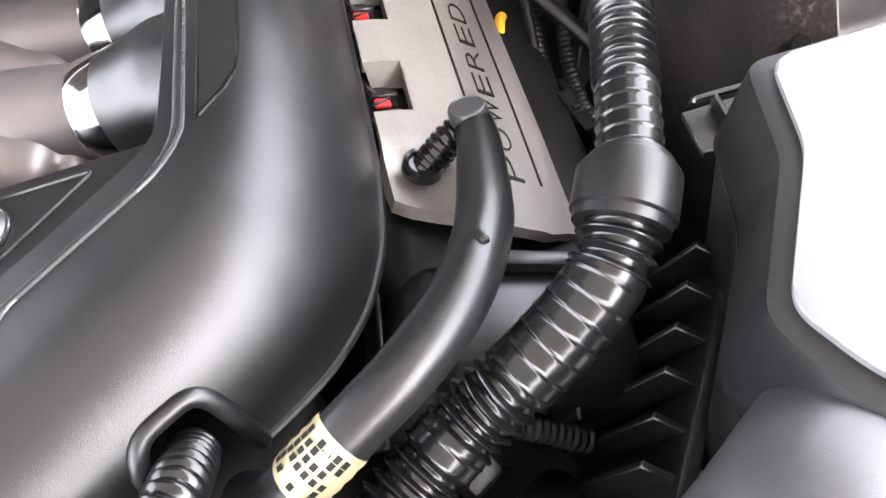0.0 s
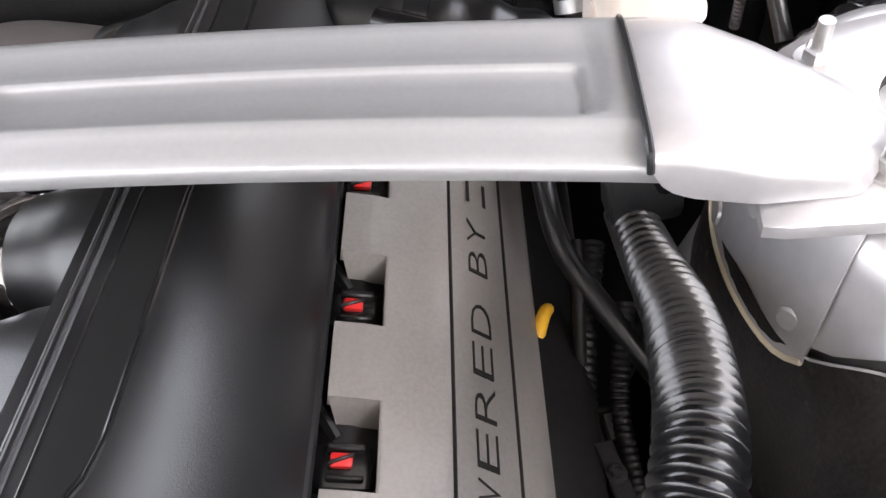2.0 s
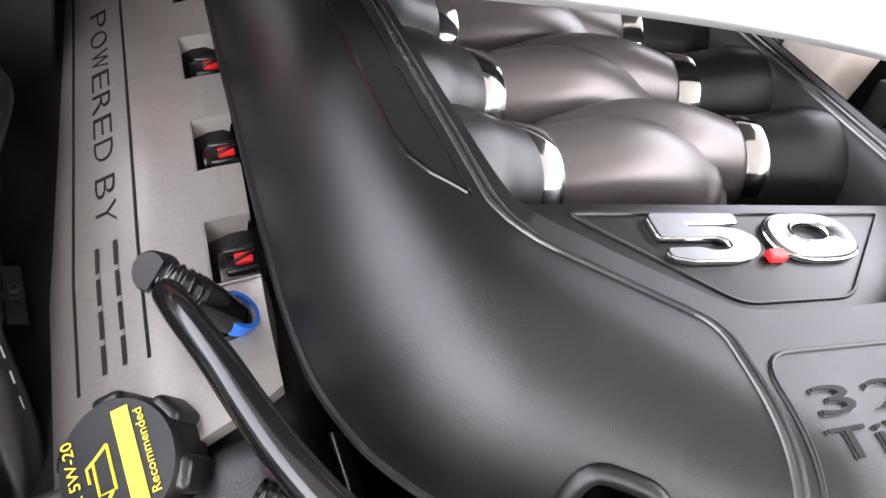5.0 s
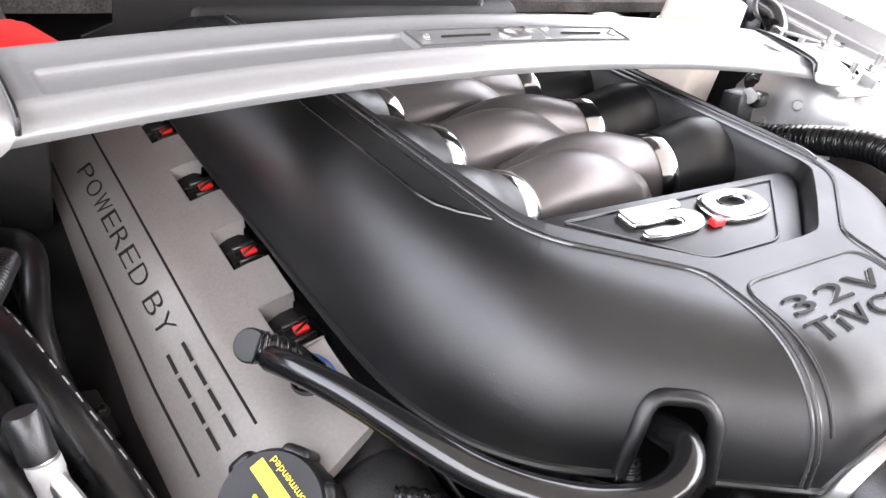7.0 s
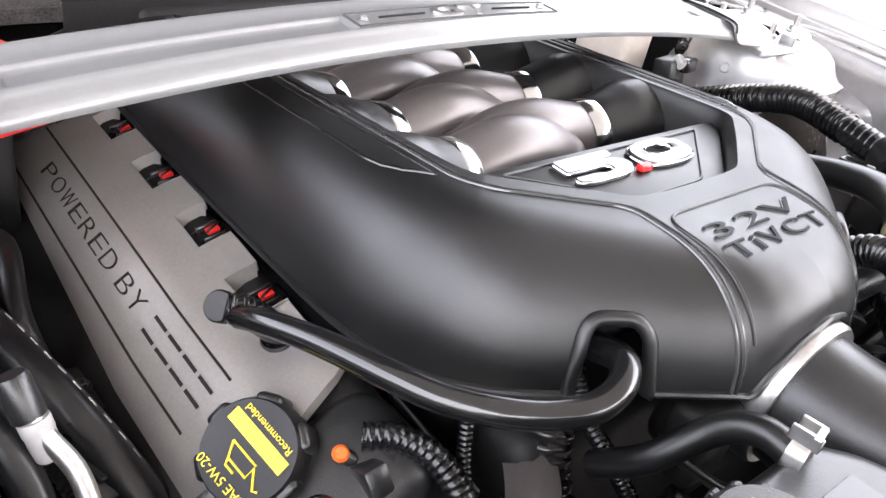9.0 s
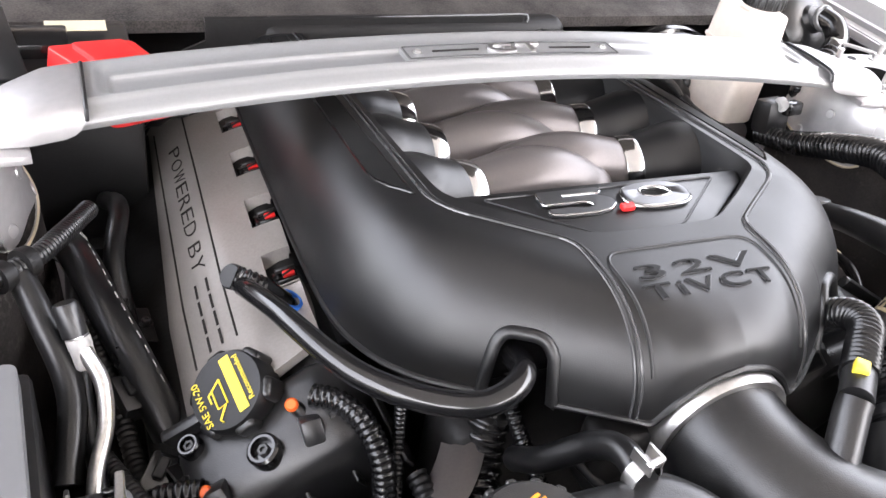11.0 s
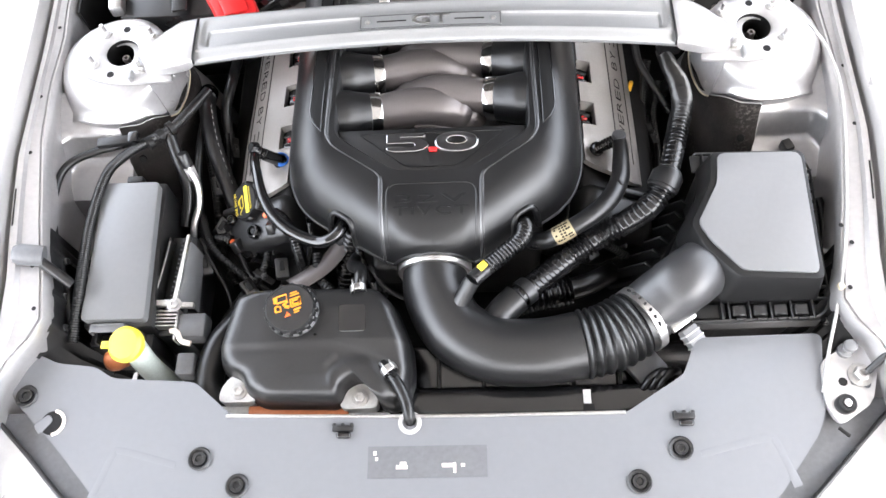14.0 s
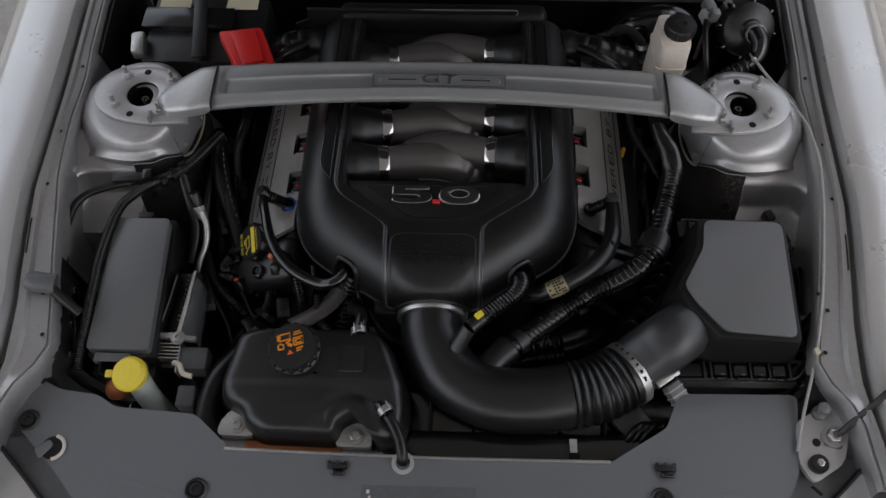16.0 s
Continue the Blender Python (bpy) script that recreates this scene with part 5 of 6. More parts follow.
rows = []
ccx, ccy = -0.195, -0.44
for t, z in ((0.86, 0.79), (0.95, 0.8), (1.0, 0.815), (1.0, 0.85), (1.022, 0.853), (1.024, 0.856), (1.022, 0.859), (1.0, 0.862), (0.985, 0.89), (0.955, 0.908), (0.91, 0.918), (0.86, 0.922), *[(0.82 - 0.05 * k, 0.9235 + 0.0035 * min(1.0, k / 6)) for k in range(17)]):
    rows.append([(lerp(ccx, x, t), lerp(ccy, y, t), z - (deck(lerp(ccx, x, t), lerp(ccy, y, t)) if z > 0.87 else 0.0)) for x, y in ol])
part("body", grid(rows, close=True), BLACK, tank, sharp=60)
TCAP = pose(-0.235, -0.4, 0.933, 6) @ Matrix.Scale(0.9, 4)
cap = part("cap", lathe([(0.043, -0.012), (0.048, -0.012), (0.05, -0.008), (0.05, 0.0), (0.046, 0.004), (0.046, 0.02), (0.043, 0.024), (0.0, 0.0245)], TCAP, 40), BLACK, tank, "black screw cap with amber symbols")
for a in range(16):
    an = radians(a * 22.5)
    part("grip", rbox((0.005, 0.008, 0.02), TCAP @ pose(0.047 * math.cos(an), 0.047 * math.sin(an), 0.01, 0, 0, a * 22.5), 0.0015, 1), BLACK, cap)
cm = TCAP @ pose(0, 0, 0.0247, 0, 0, 12)
for pts in ([(-0.022, 0.012), (-0.002, 0.014), (-0.002, 0.026), (-0.02, 0.024), (-0.022, 0.012)], [(0.004, 0.0), (0.022, 0.002), (0.022, 0.016), (0.004, 0.014), (0.004, 0.0)], [(0.008, 0.004), (0.018, 0.005), (0.018, 0.012), (0.008, 0.011), (0.008, 0.004)], [(-0.026, -0.004), (-0.016, -0.004), (-0.016, 0.004), (-0.022, 0.007), (-0.026, 0.004), (-0.026, -0.004)]):
    part("symbol", sweep(bmesh.new(), [cm @ Vector((x, y, 0)) for x, y in pts], 0.0016, 6), AMBER, cap)
for dx, dy, w, h, a in ((0.013, 0.022, 0.017, 0.0025, 8), (0.012, 0.0265, 0.013, 0.0025, 8), (-0.024, 0.018, 0.006, 0.012, 0), (-0.006, 0.009, 0.012, 0.004, 30), (-0.004, 0.002, 0.009, 0.006, -20), (0.014, -0.006, 0.014, 0.003, 10), (0.012, -0.011, 0.01, 0.0025, 10)):
    part("symbol", rbox((w, h, 0.0008), cm @ pose(dx, dy, 0, 0, 0, a), 0.0), AMBER, cap)
part("symbol", prism([(-0.011, -0.017), (0.001, -0.016), (-0.005, -0.007)], 0, 0.0008, 0.0, 1, cm), ORANGE, cap, "orange warning triangle")
part("step", lathe([(0.05, -0.012), (0.056, -0.014), (0.058, -0.018), (0.056, -0.02)], TCAP, 40), BLACK, tank)
part("decal", prism(round_poly([(-0.158, -0.388), (-0.113, -0.388), (-0.112, -0.436), (-0.157, -0.436)], 0.005, 3), 0.9262, 0.9276, 0.0004, 1), GLOSSB, tank, "blank dark decal")
for x, y in ((-0.127, -0.53), (-0.333, -0.515)):
    ear = round_poly([(x - 0.034, y - 0.02), (x + 0.034, y - 0.02), (x + 0.026, y + 0.014), (x, y + 0.034), (x - 0.026, y + 0.014)], 0.014, 4)
    er = part("mounting_ear", prism(ear, 0.835, 0.868, 0.005, 2), EAR, tank, "off-white mounting ear")
    part("ear_bolt", bolt((x + 0.002, y - 0.002, 0.868), 0.0095, 0.01), STEEL, er)
    part("ear_foot", rbox((0.1, 0.016, 0.012), pose(x, y - 0.028, 0.84), 0.003), EAR, er)
part("tray", rbox((0.17, 0.026, 0.012), pose(-0.232, -0.55, 0.846), 0.003), COPPER, tank, "rust-orange tray edge")
for (x, y, z), rz in (((-0.127, -0.36, 0.925), 10), ((-0.072, -0.5, 0.915), 35)):
    cm = pose(x, y, z, 0, 0, rz)
    clip = part("hose_clip", lathe([(0.0128, -0.006), (0.0138, -0.006), (0.0138, 0.006), (0.0128, 0.006)], cm @ pose(0, 0, 0, 90), 24), STEEL, tank, "zinc spring clip")
    for dx, w in ((-0.006, 0.02), (0.007, 0.016)):
        part("clip_tab", rbox((0.002, w, 0.012), cm @ pose(dx, 0, 0.017), 0.0008, 1), STEEL, clip)
    part("clip_bridge", rbox((0.016, 0.005, 0.002), cm @ pose(0, -0.006, 0.021), 0.0008, 1), STEEL, clip)
solo("overflow_hose", tube([(-0.085, -0.485, 0.905), (-0.06, -0.52, 0.912), (-0.045, -0.55, 0.908), (-0.04, -0.572, 0.9), (-0.038, -0.582, 0.88)], 0.0095, 16), RUBBER, "short black rubber overflow hose", "hose")
solo("vent_pipe", tube([(-0.127, -0.365, 0.922), (-0.125, -0.335, 0.92), (-0.13, -0.31, 0.9), (-0.15, -0.285, 0.86), (-0.15, -0.25, 0.82)], 0.011, 16), RUBBER, "ribbed black vent pipe behind the tank", "hose")

# ---- front panel ----
PB = [(-0.735, -0.446), (-0.674, -0.453), (-0.643, -0.468), (-0.575, -0.476), (-0.541, -0.497), (-0.4, -0.506), (-0.33, -0.565), (-0.02, -0.572), (0.305, -0.572), (0.348, -0.545), (0.405, -0.51), (0.432, -0.449), (0.635, -0.446), (0.625, -0.508), (0.616, -0.575), (0.60, -0.61), (0.526, -0.701), (0.42, -0.79), (0.0, -0.83), (-0.42, -0.8), (-0.531, -0.7), (-0.625, -0.603), (-0.7, -0.536), (-0.722, -0.5)]
fp = thing("radiator_cover", (0, -0.65, 0.88), "matt grey plastic radiator cover panel with push pins", "cover panel")
po = round_poly(PB, 0.012, 4)
part("panel", prism(po, 0.886, 0.892, 0.0025), PANEL, fp)
part("back_lip", sweep(bmesh.new(), curve_pts([(-0.34, -0.565, 0.892), (-0.02, -0.571, 0.893), (0.305, -0.571, 0.892)], 0.02), 0.003, 8), ALU, fp, "thin pale back edge")
for pts in ([(-0.545, -0.70), (-0.531, -0.66), (-0.519, -0.625), (-0.505, -0.619), (-0.414, -0.643)], [(0.553, -0.69), (0.542, -0.655), (0.53, -0.62), (0.515, -0.616), (0.414, -0.639)]):
    part("raised_rib", sweep(bmesh.new(), curve_pts([(x, y, 0.8915) for x, y in pts], 0.006), 0.007, 14, True, 0.13), PANEL, fp)
st = part("sticker", rbox((0.188, 0.05, 0.0008), pose(-0.011, -0.644, 0.8926), 0.0), PANELD, fp, "dark sticker with small white marks")
# small white bars on the sticker
for dx, dy, w, h in ((-0.083, 0.014, 0.005, 0.006), (-0.08, 0.005, 0.004, 0.005), (-0.04, -0.008, 0.018, 0.006), (-0.038, -0.003, 0.01, 0.006), (0.032, -0.006, 0.018, 0.006), (0.043, -0.01, 0.004, 0.016), (0.056, -0.006, 0.006, 0.005)):
    part("mark_bar", rbox((w, h, 0.0008), pose(-0.011 + dx, -0.644 + dy, 0.8932), 0.0), WHITE, st)
part("hose_grommet", lathe([(0.012, 0), (0.019, 0), (0.019, 0.004), (0.012, 0.004)], Matrix.Translation((-0.039, -0.582, 0.8915)), 24), PALEP, fp, "pale grommet round the hose")
part("notch", lathe([(0, 0.0012), (0.019, 0.0012), (0.02, 0)], Matrix.Translation((-0.63, -0.571, 0.892)), 24), DARK, fp)
part("notch_rim", tube([(-0.63 + 0.02 * math.cos(radians(a)), -0.571 + 0.02 * math.sin(radians(a)), 0.8935) for a in range(-80, 81, 20)], 0.003, 8), WHITE, fp, "white crescent rim")
part("notch_tongue", prism(round_poly([(-0.66, -0.575), (-0.637, -0.556), (-0.628, -0.567), (-0.648, -0.592)], 0.006, 3), 0.8925, 0.8955, 0.001, 1), PANEL, fp)
for x, y in ((-0.375, -0.634), (-0.31, -0.677), (0.384, -0.63), (0.315, -0.68), (-0.683, -0.525)):
    pin = part("push_pin", lathe([(0.0, 0.0), (0.018, 0.0), (0.019, 0.002), (0.017, 0.004), (0.013, 0.003), (0.012, 0.001), (0.011, 0.006), (0.006, 0.006), (0.005, 0.003), (0, 0.003)], Matrix.Translation((x, y, 0.8925)), 24), BLACK, fp, "dark push pin in a recess")
for x, y in ((-0.147, -0.595), (0.395, -0.585)):
    lc = part("locating_clip", rbox((0.034, 0.01, 0.008), pose(x, y + 0.005, 0.895), 0.002), BLACK, fp)
    part("clip_roll", rbox((0.024, 0.01, 0.01), pose(x + 0.002, y - 0.006, 0.896), 0.004, 3), GLOSSB, lc)
    for dx in (-0.014, 0.0, 0.014):
        part("clip_prong", rbox((0.006, 0.006, 0.008), pose(x + dx, y + 0.011, 0.895), 0.0015, 1), BLACK, lc)
rad = thing("radiator", (0.1, -0.52, 0.6), "black radiator top tank and fan shroud", "radiator")
part("top_tank", rbox((0.8, 0.06, 0.08), pose(0.05, -0.535, 0.8), 0.015, 3), GLOSSB, rad)
part("shroud", rbox((0.7, 0.12, 0.03), pose(0.12, -0.47, 0.76, 14), 0.01, 2), GLOSSB, rad)
for k in range(5):
    part("shroud_rib", rbox((0.006, 0.1, 0.02), pose(0.0 + 0.08 * k, -0.48, 0.775, 14), 0.002, 1), BLACK, rad)
part("tag", rbox((0.013, 0.024, 0.002), pose(0.252, -0.53, 0.8425), 0.0005, 1), EAR, rad, "small off-white tag")
part("tag_plate", rbox((0.017, 0.018, 0.003), pose(0.254, -0.552, 0.8425), 0.0005, 1), LETTER, rad)

# ---- left side boxes ----
fb = thing("fuse_box", (-0.57, -0.25, 0.7), "black fuse box with a plain grey lid", "fuse box")
part("lid", prism(round_poly([(-0.628, -0.11), (-0.522, -0.11), (-0.508, -0.388), (-0.622, -0.388)], 0.008, 3), 0.862, 0.886, 0.004), GREYP, fb, "flat grey lid")
part("base", prism([(-0.63, -0.1), (-0.515, -0.1), (-0.5, -0.395), (-0.626, -0.395)], 0.66, 0.866, 0.006), BLACK, fb)
lt = part("latch", rbox((0.062, 0.006, 0.02), pose(-0.575, -0.394, 0.868), 0.002), GREYP, fb, "grey lid latch")
part("latch_bar", rbox((0.062, 0.012, 0.004), pose(-0.575, -0.402, 0.876), 0.001), GREYP, lt)
part("latch_bar", rbox((0.006, 0.012, 0.016), pose(-0.604, -0.402, 0.868), 0.001), GREYP, lt)
part("latch_bar", rbox((0.006, 0.012, 0.016), pose(-0.546, -0.402, 0.868), 0.001), GREYP, lt)
part("front_step", prism([(-0.62, -0.398), (-0.505, -0.398), (-0.505, -0.425), (-0.62, -0.42)], 0.7, 0.84, 0.004), BLACK, fb)
for k in range(3):
    part("front_rib", rbox((0.004, 0.02, 0.03), pose(-0.6 + 0.04 * k, -0.41, 0.845), 0.001, 1), BLACK, fb)
part("latch", rbox((0.03, 0.014, 0.02), pose(-0.572, -0.1, 0.872), 0.003), BLACK, fb)
ec = thing("control_unit", (-0.48, -0.3, 0.7), "black control module with pale cooling fins", "control module")
part("body", rbox((0.05, 0.2, 0.13), pose(-0.478, -0.3, 0.765), 0.006), BLACK, ec)
part("plate", thick(grid([[(-0.4565 - 0.007 * t, lerp(-0.225, -0.342, t), 0.856), (-0.453 - 0.006 * t, lerp(-0.225, -0.342, t), 0.848), (lerp(-0.4505, -0.447, t), lerp(-0.225, -0.342, t), 0.826), (lerp(-0.4505, -0.447, t), lerp(-0.225, -0.342, t), 0.79)] for t in (0, 0.25, 0.5, 0.75, 1)]), 0.002), GREYP, ec, "grey sloping side plate")
part("rail", prism([(-0.463, -0.212), (-0.4565, -0.212), (-0.4645, -0.342), (-0.4725, -0.342)], 0.848, 0.862, 0.001, 1), ALU, ec, "bright toothed rail")
for i in range(13):
    part("tooth", rbox((0.009, 0.0045, 0.007), pose(-0.4685 - 0.0006 * i, -0.222 - i * 0.0092, 0.852), 0.001, 1), GLOSSB, ec)
part("strip", tube([(-0.4945, -0.222, 0.857), (-0.5, -0.28, 0.857), (-0.5075, -0.335, 0.857), (-0.506, -0.342, 0.857), (-0.48, -0.342, 0.857)], 0.0016, 8), ALU, ec, "thin bright rim")
part("channel_wall", prism([(-0.497, -0.215), (-0.4935, -0.215), (-0.5065, -0.342), (-0.51, -0.342)], 0.8, 0.856, 0.0005, 1), BLACK, ec)
part("cross_bracket", rbox((0.075, 0.01, 0.012), pose(-0.472, -0.349, 0.852, 0, 0, -4), 0.002), ALU, ec, "bright metal cross bracket")
part("bracket_bolt", bolt((-0.468, -0.352, 0.858), 0.009, 0.008), STEEL, ec)
for i in range(5):
    part("fin", rbox((0.045, 0.003, 0.02), pose(-0.487, -0.36 - i * 0.007, 0.842), 0.0008, 1), ALU, ec)
part("bracket", rbox((0.004, 0.06, 0.03), pose(-0.464, -0.385, 0.835), 0.001), ALU, ec)
part("connector", rbox((0.05, 0.045, 0.04), pose(-0.438, -0.385, 0.825), 0.004), PANELD, ec, "dark grey connector")
part("connector", rbox((0.032, 0.04, 0.04), pose(-0.44, -0.457, 0.825), 0.004), PANELD, ec, "dark grey connector")
part("white_clip", tube([(-0.468, -0.4, 0.856), (-0.455, -0.405, 0.862), (-0.447, -0.42, 0.858), (-0.43, -0.425, 0.856)], 0.005, 10), WHITE, ec, "white plastic clip")
ws = thing("washer_filler", (-0.52, -0.44, 0.8), "yellow capped washer bottle filler", "washer bottle")
part("cap", lathe([(0.012, -0.03), (0.02, -0.008), (0.029, -0.004), (0.031, 0.0), (0.031, 0.01), (0.026, 0.016), (0.0, 0.018)], pose(-0.523, -0.44, 0.897, 10, -8), 32), YELLOW, ws, "bright yellow cap")
part("cap_tab", rbox((0.02, 0.014, 0.005), pose(-0.558, -0.44, 0.9), 0.002), YELLOW, ws)
part("neck", tube([(-0.518, -0.44, 0.88), (-0.51, -0.455, 0.83), (-0.505, -0.46, 0.7)], 0.021, 24), GREENW, ws, "pale green-white neck")

bp2 = thing("lamp_plug", (-0.565, -0.452, 0.85), "brown rubber lamp plug beside the washer filler", "plug")
part("cap", lathe([(0.0, 0.012), (0.01, 0.011), (0.018, 0.004), (0.02, -0.006), (0.018, -0.03), (0.0, -0.03)], pose(-0.565, -0.452, 0.853, 30, -20), 28), COPPER, bp2)
part("lead", tube([(-0.565, -0.45, 0.83), (-0.56, -0.44, 0.8), (-0.55, -0.43, 0.76)], 0.006, 10), RUBBER, bp2)

# ---- battery, reservoir ----
bat = thing("battery", (-0.53, 0.36, 0.7), "black battery with pale labels behind the strut tower", "battery")
part("case", rbox((0.26, 0.19, 0.2), pose(-0.52, 0.36, 0.82), 0.008), BLACK, bat)
part("top_cover", rbox((0.2, 0.06, 0.02), pose(-0.56, 0.38, 0.927), 0.004), GLOSSB, bat)
part("strap", rbox((0.03, 0.2, 0.006), pose(-0.53, 0.36, 0.938, 0, 0, 8), 0.002), BLACK, bat)
for x in (-0.6, -0.45):
    part("label", rbox((0.07, 0.03, 0.001), pose(x, 0.43, 0.926), 0.0), CREAM, bat)
part("terminal", rbox((0.03, 0.06, 0.03), pose(-0.655, 0.3, 0.93, 0, 0, 10), 0.008), ALU, bat, "bare lead terminal clamp")
rc = thing("terminal_cover", (-0.42, 0.29, 0.88), "bright red plastic battery terminal cover", "terminal cover")
part("cover", prism(round_poly([(-0.492, 0.335), (-0.39, 0.35), (-0.345, 0.24), (-0.425, 0.212)], 0.01, 3), 0.9, 0.945, 0.007, 3, None, 0.9), RED, rc)
part("ridge", prism([(-0.458, 0.325), (-0.402, 0.333), (-0.37, 0.245), (-0.415, 0.232)], 0.94, 0.952, 0.004, 2), RED, rc)
rs = thing("brake_reservoir", (0.5, 0.3, 0.84), "milky brake fluid reservoir with a black screw cap", "reservoir")
part("body", prism(round_poly([(0.462, 0.25), (0.526, 0.248), (0.535, 0.345), (0.463, 0.35)], 0.014, 4), 0.83, 0.94, 0.012, 3), WHITE, rs)
part("seam", prism(round_poly([(0.46, 0.246), (0.527, 0.244), (0.535, 0.348), (0.461, 0.352)], 0.014, 4), 0.937, 0.942, 0.001, 1), WHITE, rs)
part("upper_body", prism(round_poly([(0.462, 0.247), (0.526, 0.245), (0.534, 0.345), (0.463, 0.35)], 0.014, 4), 0.938, 0.998, 0.016, 3, None, 0.93), WHITE, rs)
part("neck", lathe([(0.027, 0.0), (0.027, 0.02)], pose(0.502, 0.292, 0.99), 32), WHITE, rs)
rcap = part("cap", lathe([(0.028, 0.0), (0.031, 0.002), (0.031, 0.02), (0.029, 0.023), (0.012, 0.024), (0.011, 0.021), (0, 0.021)], pose(0.502, 0.292, 1.003), 32), BLACK, rs, "black ribbed screw cap")
for a in range(20):
    part("grip", rbox((0.003, 0.004, 0.018), pose(0.502, 0.292, 1.014) @ pose(0.031 * math.cos(a * math.pi / 10), 0.031 * math.sin(a * math.pi / 10), 0, 0, 0, a * 18), 0.001, 1), BLACK, rcap)
rs.location.x -= 0.014
ms = thing("master_cylinder", (0.49, 0.38, 0.8), "dark brake booster and master cylinder", "brake booster")
part("booster", lathe([(0.03, -0.1), (0.04, -0.05), (0.06, -0.045), (0.105, -0.035), (0.118, -0.025), (0.122, -0.012), (0.128, -0.008), (0.13, 0.0), (0.128, 0.008), (0.122, 0.012), (0.12, 0.05)], pose(0.5, 0.475, 0.765, -90), 64), GLOSSB, ms, "glossy black booster drum")
part("cylinder", tube([(0.487, 0.25, 0.805), (0.49, 0.42, 0.8)], 0.026, 20), RUNNER, ms, "grey cast cylinder")

# ---- cables and pipes ----
def line(name, keys, r, mat, label, cat="hose", corr=None):
    rad = corrugated(r, min(r * 0.16, corr * 0.22), corr) if corr else r
    return solo(name, tube(keys, rad, 16, (corr / 7 if corr else 0.005)), mat, label, cat)


line("wiring_harness", [(-0.46, 0.11, 0.87), (-0.485, 0.05, 0.885), (-0.515, 0.005, 0.89), (-0.56, -0.027, 0.893), (-0.6, -0.06, 0.893), (-0.625, -0.1, 0.892), (-0.637, -0.2, 0.89), (-0.633, -0.33, 0.888), (-0.64, -0.42, 0.86)], 0.0098, RUBBER, "taped black wiring harness along the fuse box", "cable", 0.0045)
line("wiring_branch", [(-0.6, -0.03, 0.895), (-0.66, -0.045, 0.893), (-0.705, -0.07, 0.89), (-0.72, -0.115, 0.886), (-0.715, -0.18, 0.882), (-0.69, -0.26, 0.88), (-0.66, -0.33, 0.875), (-0.65, -0.4, 0.85)], 0.0075, RUBBER, "thin black cable bent along the inner wing", "cable")
cn = thing("loom_connector", (-0.6, -0.03, 0.885), "flat black loom connector block on the inner wing", "connector")
part("block", rbox((0.075, 0.02, 0.02), pose(-0.61, -0.028, 0.9, 0, 0, 6), 0.004), BLACK, cn)
part("latch", rbox((0.02, 0.024, 0.014), pose(-0.575, -0.025, 0.91, 0, 0, 6), 0.003), GLOSSB, cn)
for k in range(3):
    line("tape_wrap", [(-0.51 - 0.018 * k, 0.01 - 0.016 * k, 0.89), (-0.518 - 0.018 * k, 0.002 - 0.016 * k, 0.8915)], 0.0145 - 0.001 * k, DARK, "lumpy black tape round the harness junction", "tape")
line("wiring_branch", [(-0.52, 0.0, 0.885), (-0.505, -0.04, 0.86), (-0.49, -0.09, 0.82), (-0.5, -0.15, 0.78)], 0.012, RUBBER, "black taped cable down beside the fuse box", "cable")
HH = [(-0.49, 0.17, 0.79), (-0.475, 0.1, 0.82), (-0.455, 0.02, 0.815), (-0.43, -0.05, 0.785), (-0.408, -0.11, 0.74), (-0.4, -0.15, 0.68)]
heater = line("heater_hose", HH, 0.0175, RUBBER, "smooth black heater hose with a dashed pale print line")
dash = curve_pts([(x + 0.0115, y, z + 0.0132) for x, y, z in HH[:5]], 0.004)
bm = bmesh.new()
for i in range(2, len(dash) - 3, 4):
    sweep(bm, dash[i:i + 3], 0.0007, 6)
part("print_line", bm, PALEP, heater, "dashed pale print")
part("end_sleeve", tube([(-0.489, 0.165, 0.792), (-0.483, 0.135, 0.809)], 0.0195, 18), GLOSSB, heater)
line("heater_hose", [(-0.48, 0.16, 0.8), (-0.482, 0.06, 0.815), (-0.482, -0.02, 0.81), (-0.48, -0.1, 0.78), (-0.47, -0.2, 0.72)], 0.0075, RUBBER, "thin black pipe beside the engine")
line("heater_hose", [(-0.44, 0.26, 0.78), (-0.43, 0.18, 0.82), (-0.442, 0.1, 0.8), (-0.43, 0.02, 0.74)], 0.011, RUBBER, "black hose passing under the brace")
ac = thing("refrigerant_pipe", (-0.475, -0.08, 0.8), "bare aluminium refrigerant pipe with a black valve cap", "pipe")
part("pipe", tube([(-0.482, -0.06, 0.87), (-0.476, -0.072, 0.853), (-0.465, -0.095, 0.835), (-0.466, -0.125, 0.815), (-0.478, -0.16, 0.795), (-0.483, -0.19, 0.76), (-0.483, -0.2, 0.7)], 0.0068, 16), ALU, ac)
part("valve_cap", lathe([(0.0108, 0), (0.0108, 0.026), (0.009, 0.029), (0, 0.029)], pose(-0.481, -0.062, 0.862, -25, -12), 20), BLACK, ac)
part("fitting", lathe([(0.0082, -0.024), (0.0096, -0.022), (0.0096, -0.006), (0.0102, -0.005), (0.0102, 0.004), (0, 0.004)], pose(-0.479, -0.066, 0.858, -25, -12), 20), PALEP, ac)
line("sensor_loom", [(-0.305, -0.165, 0.85), (-0.287, -0.18, 0.853), (-0.27, -0.205, 0.845), (-0.262, -0.23, 0.82), (-0.26, -0.245, 0.77), (-0.25, -0.25, 0.7)], 0.0105, CORR, "black corrugated sensor loom", "cable", 0.006)


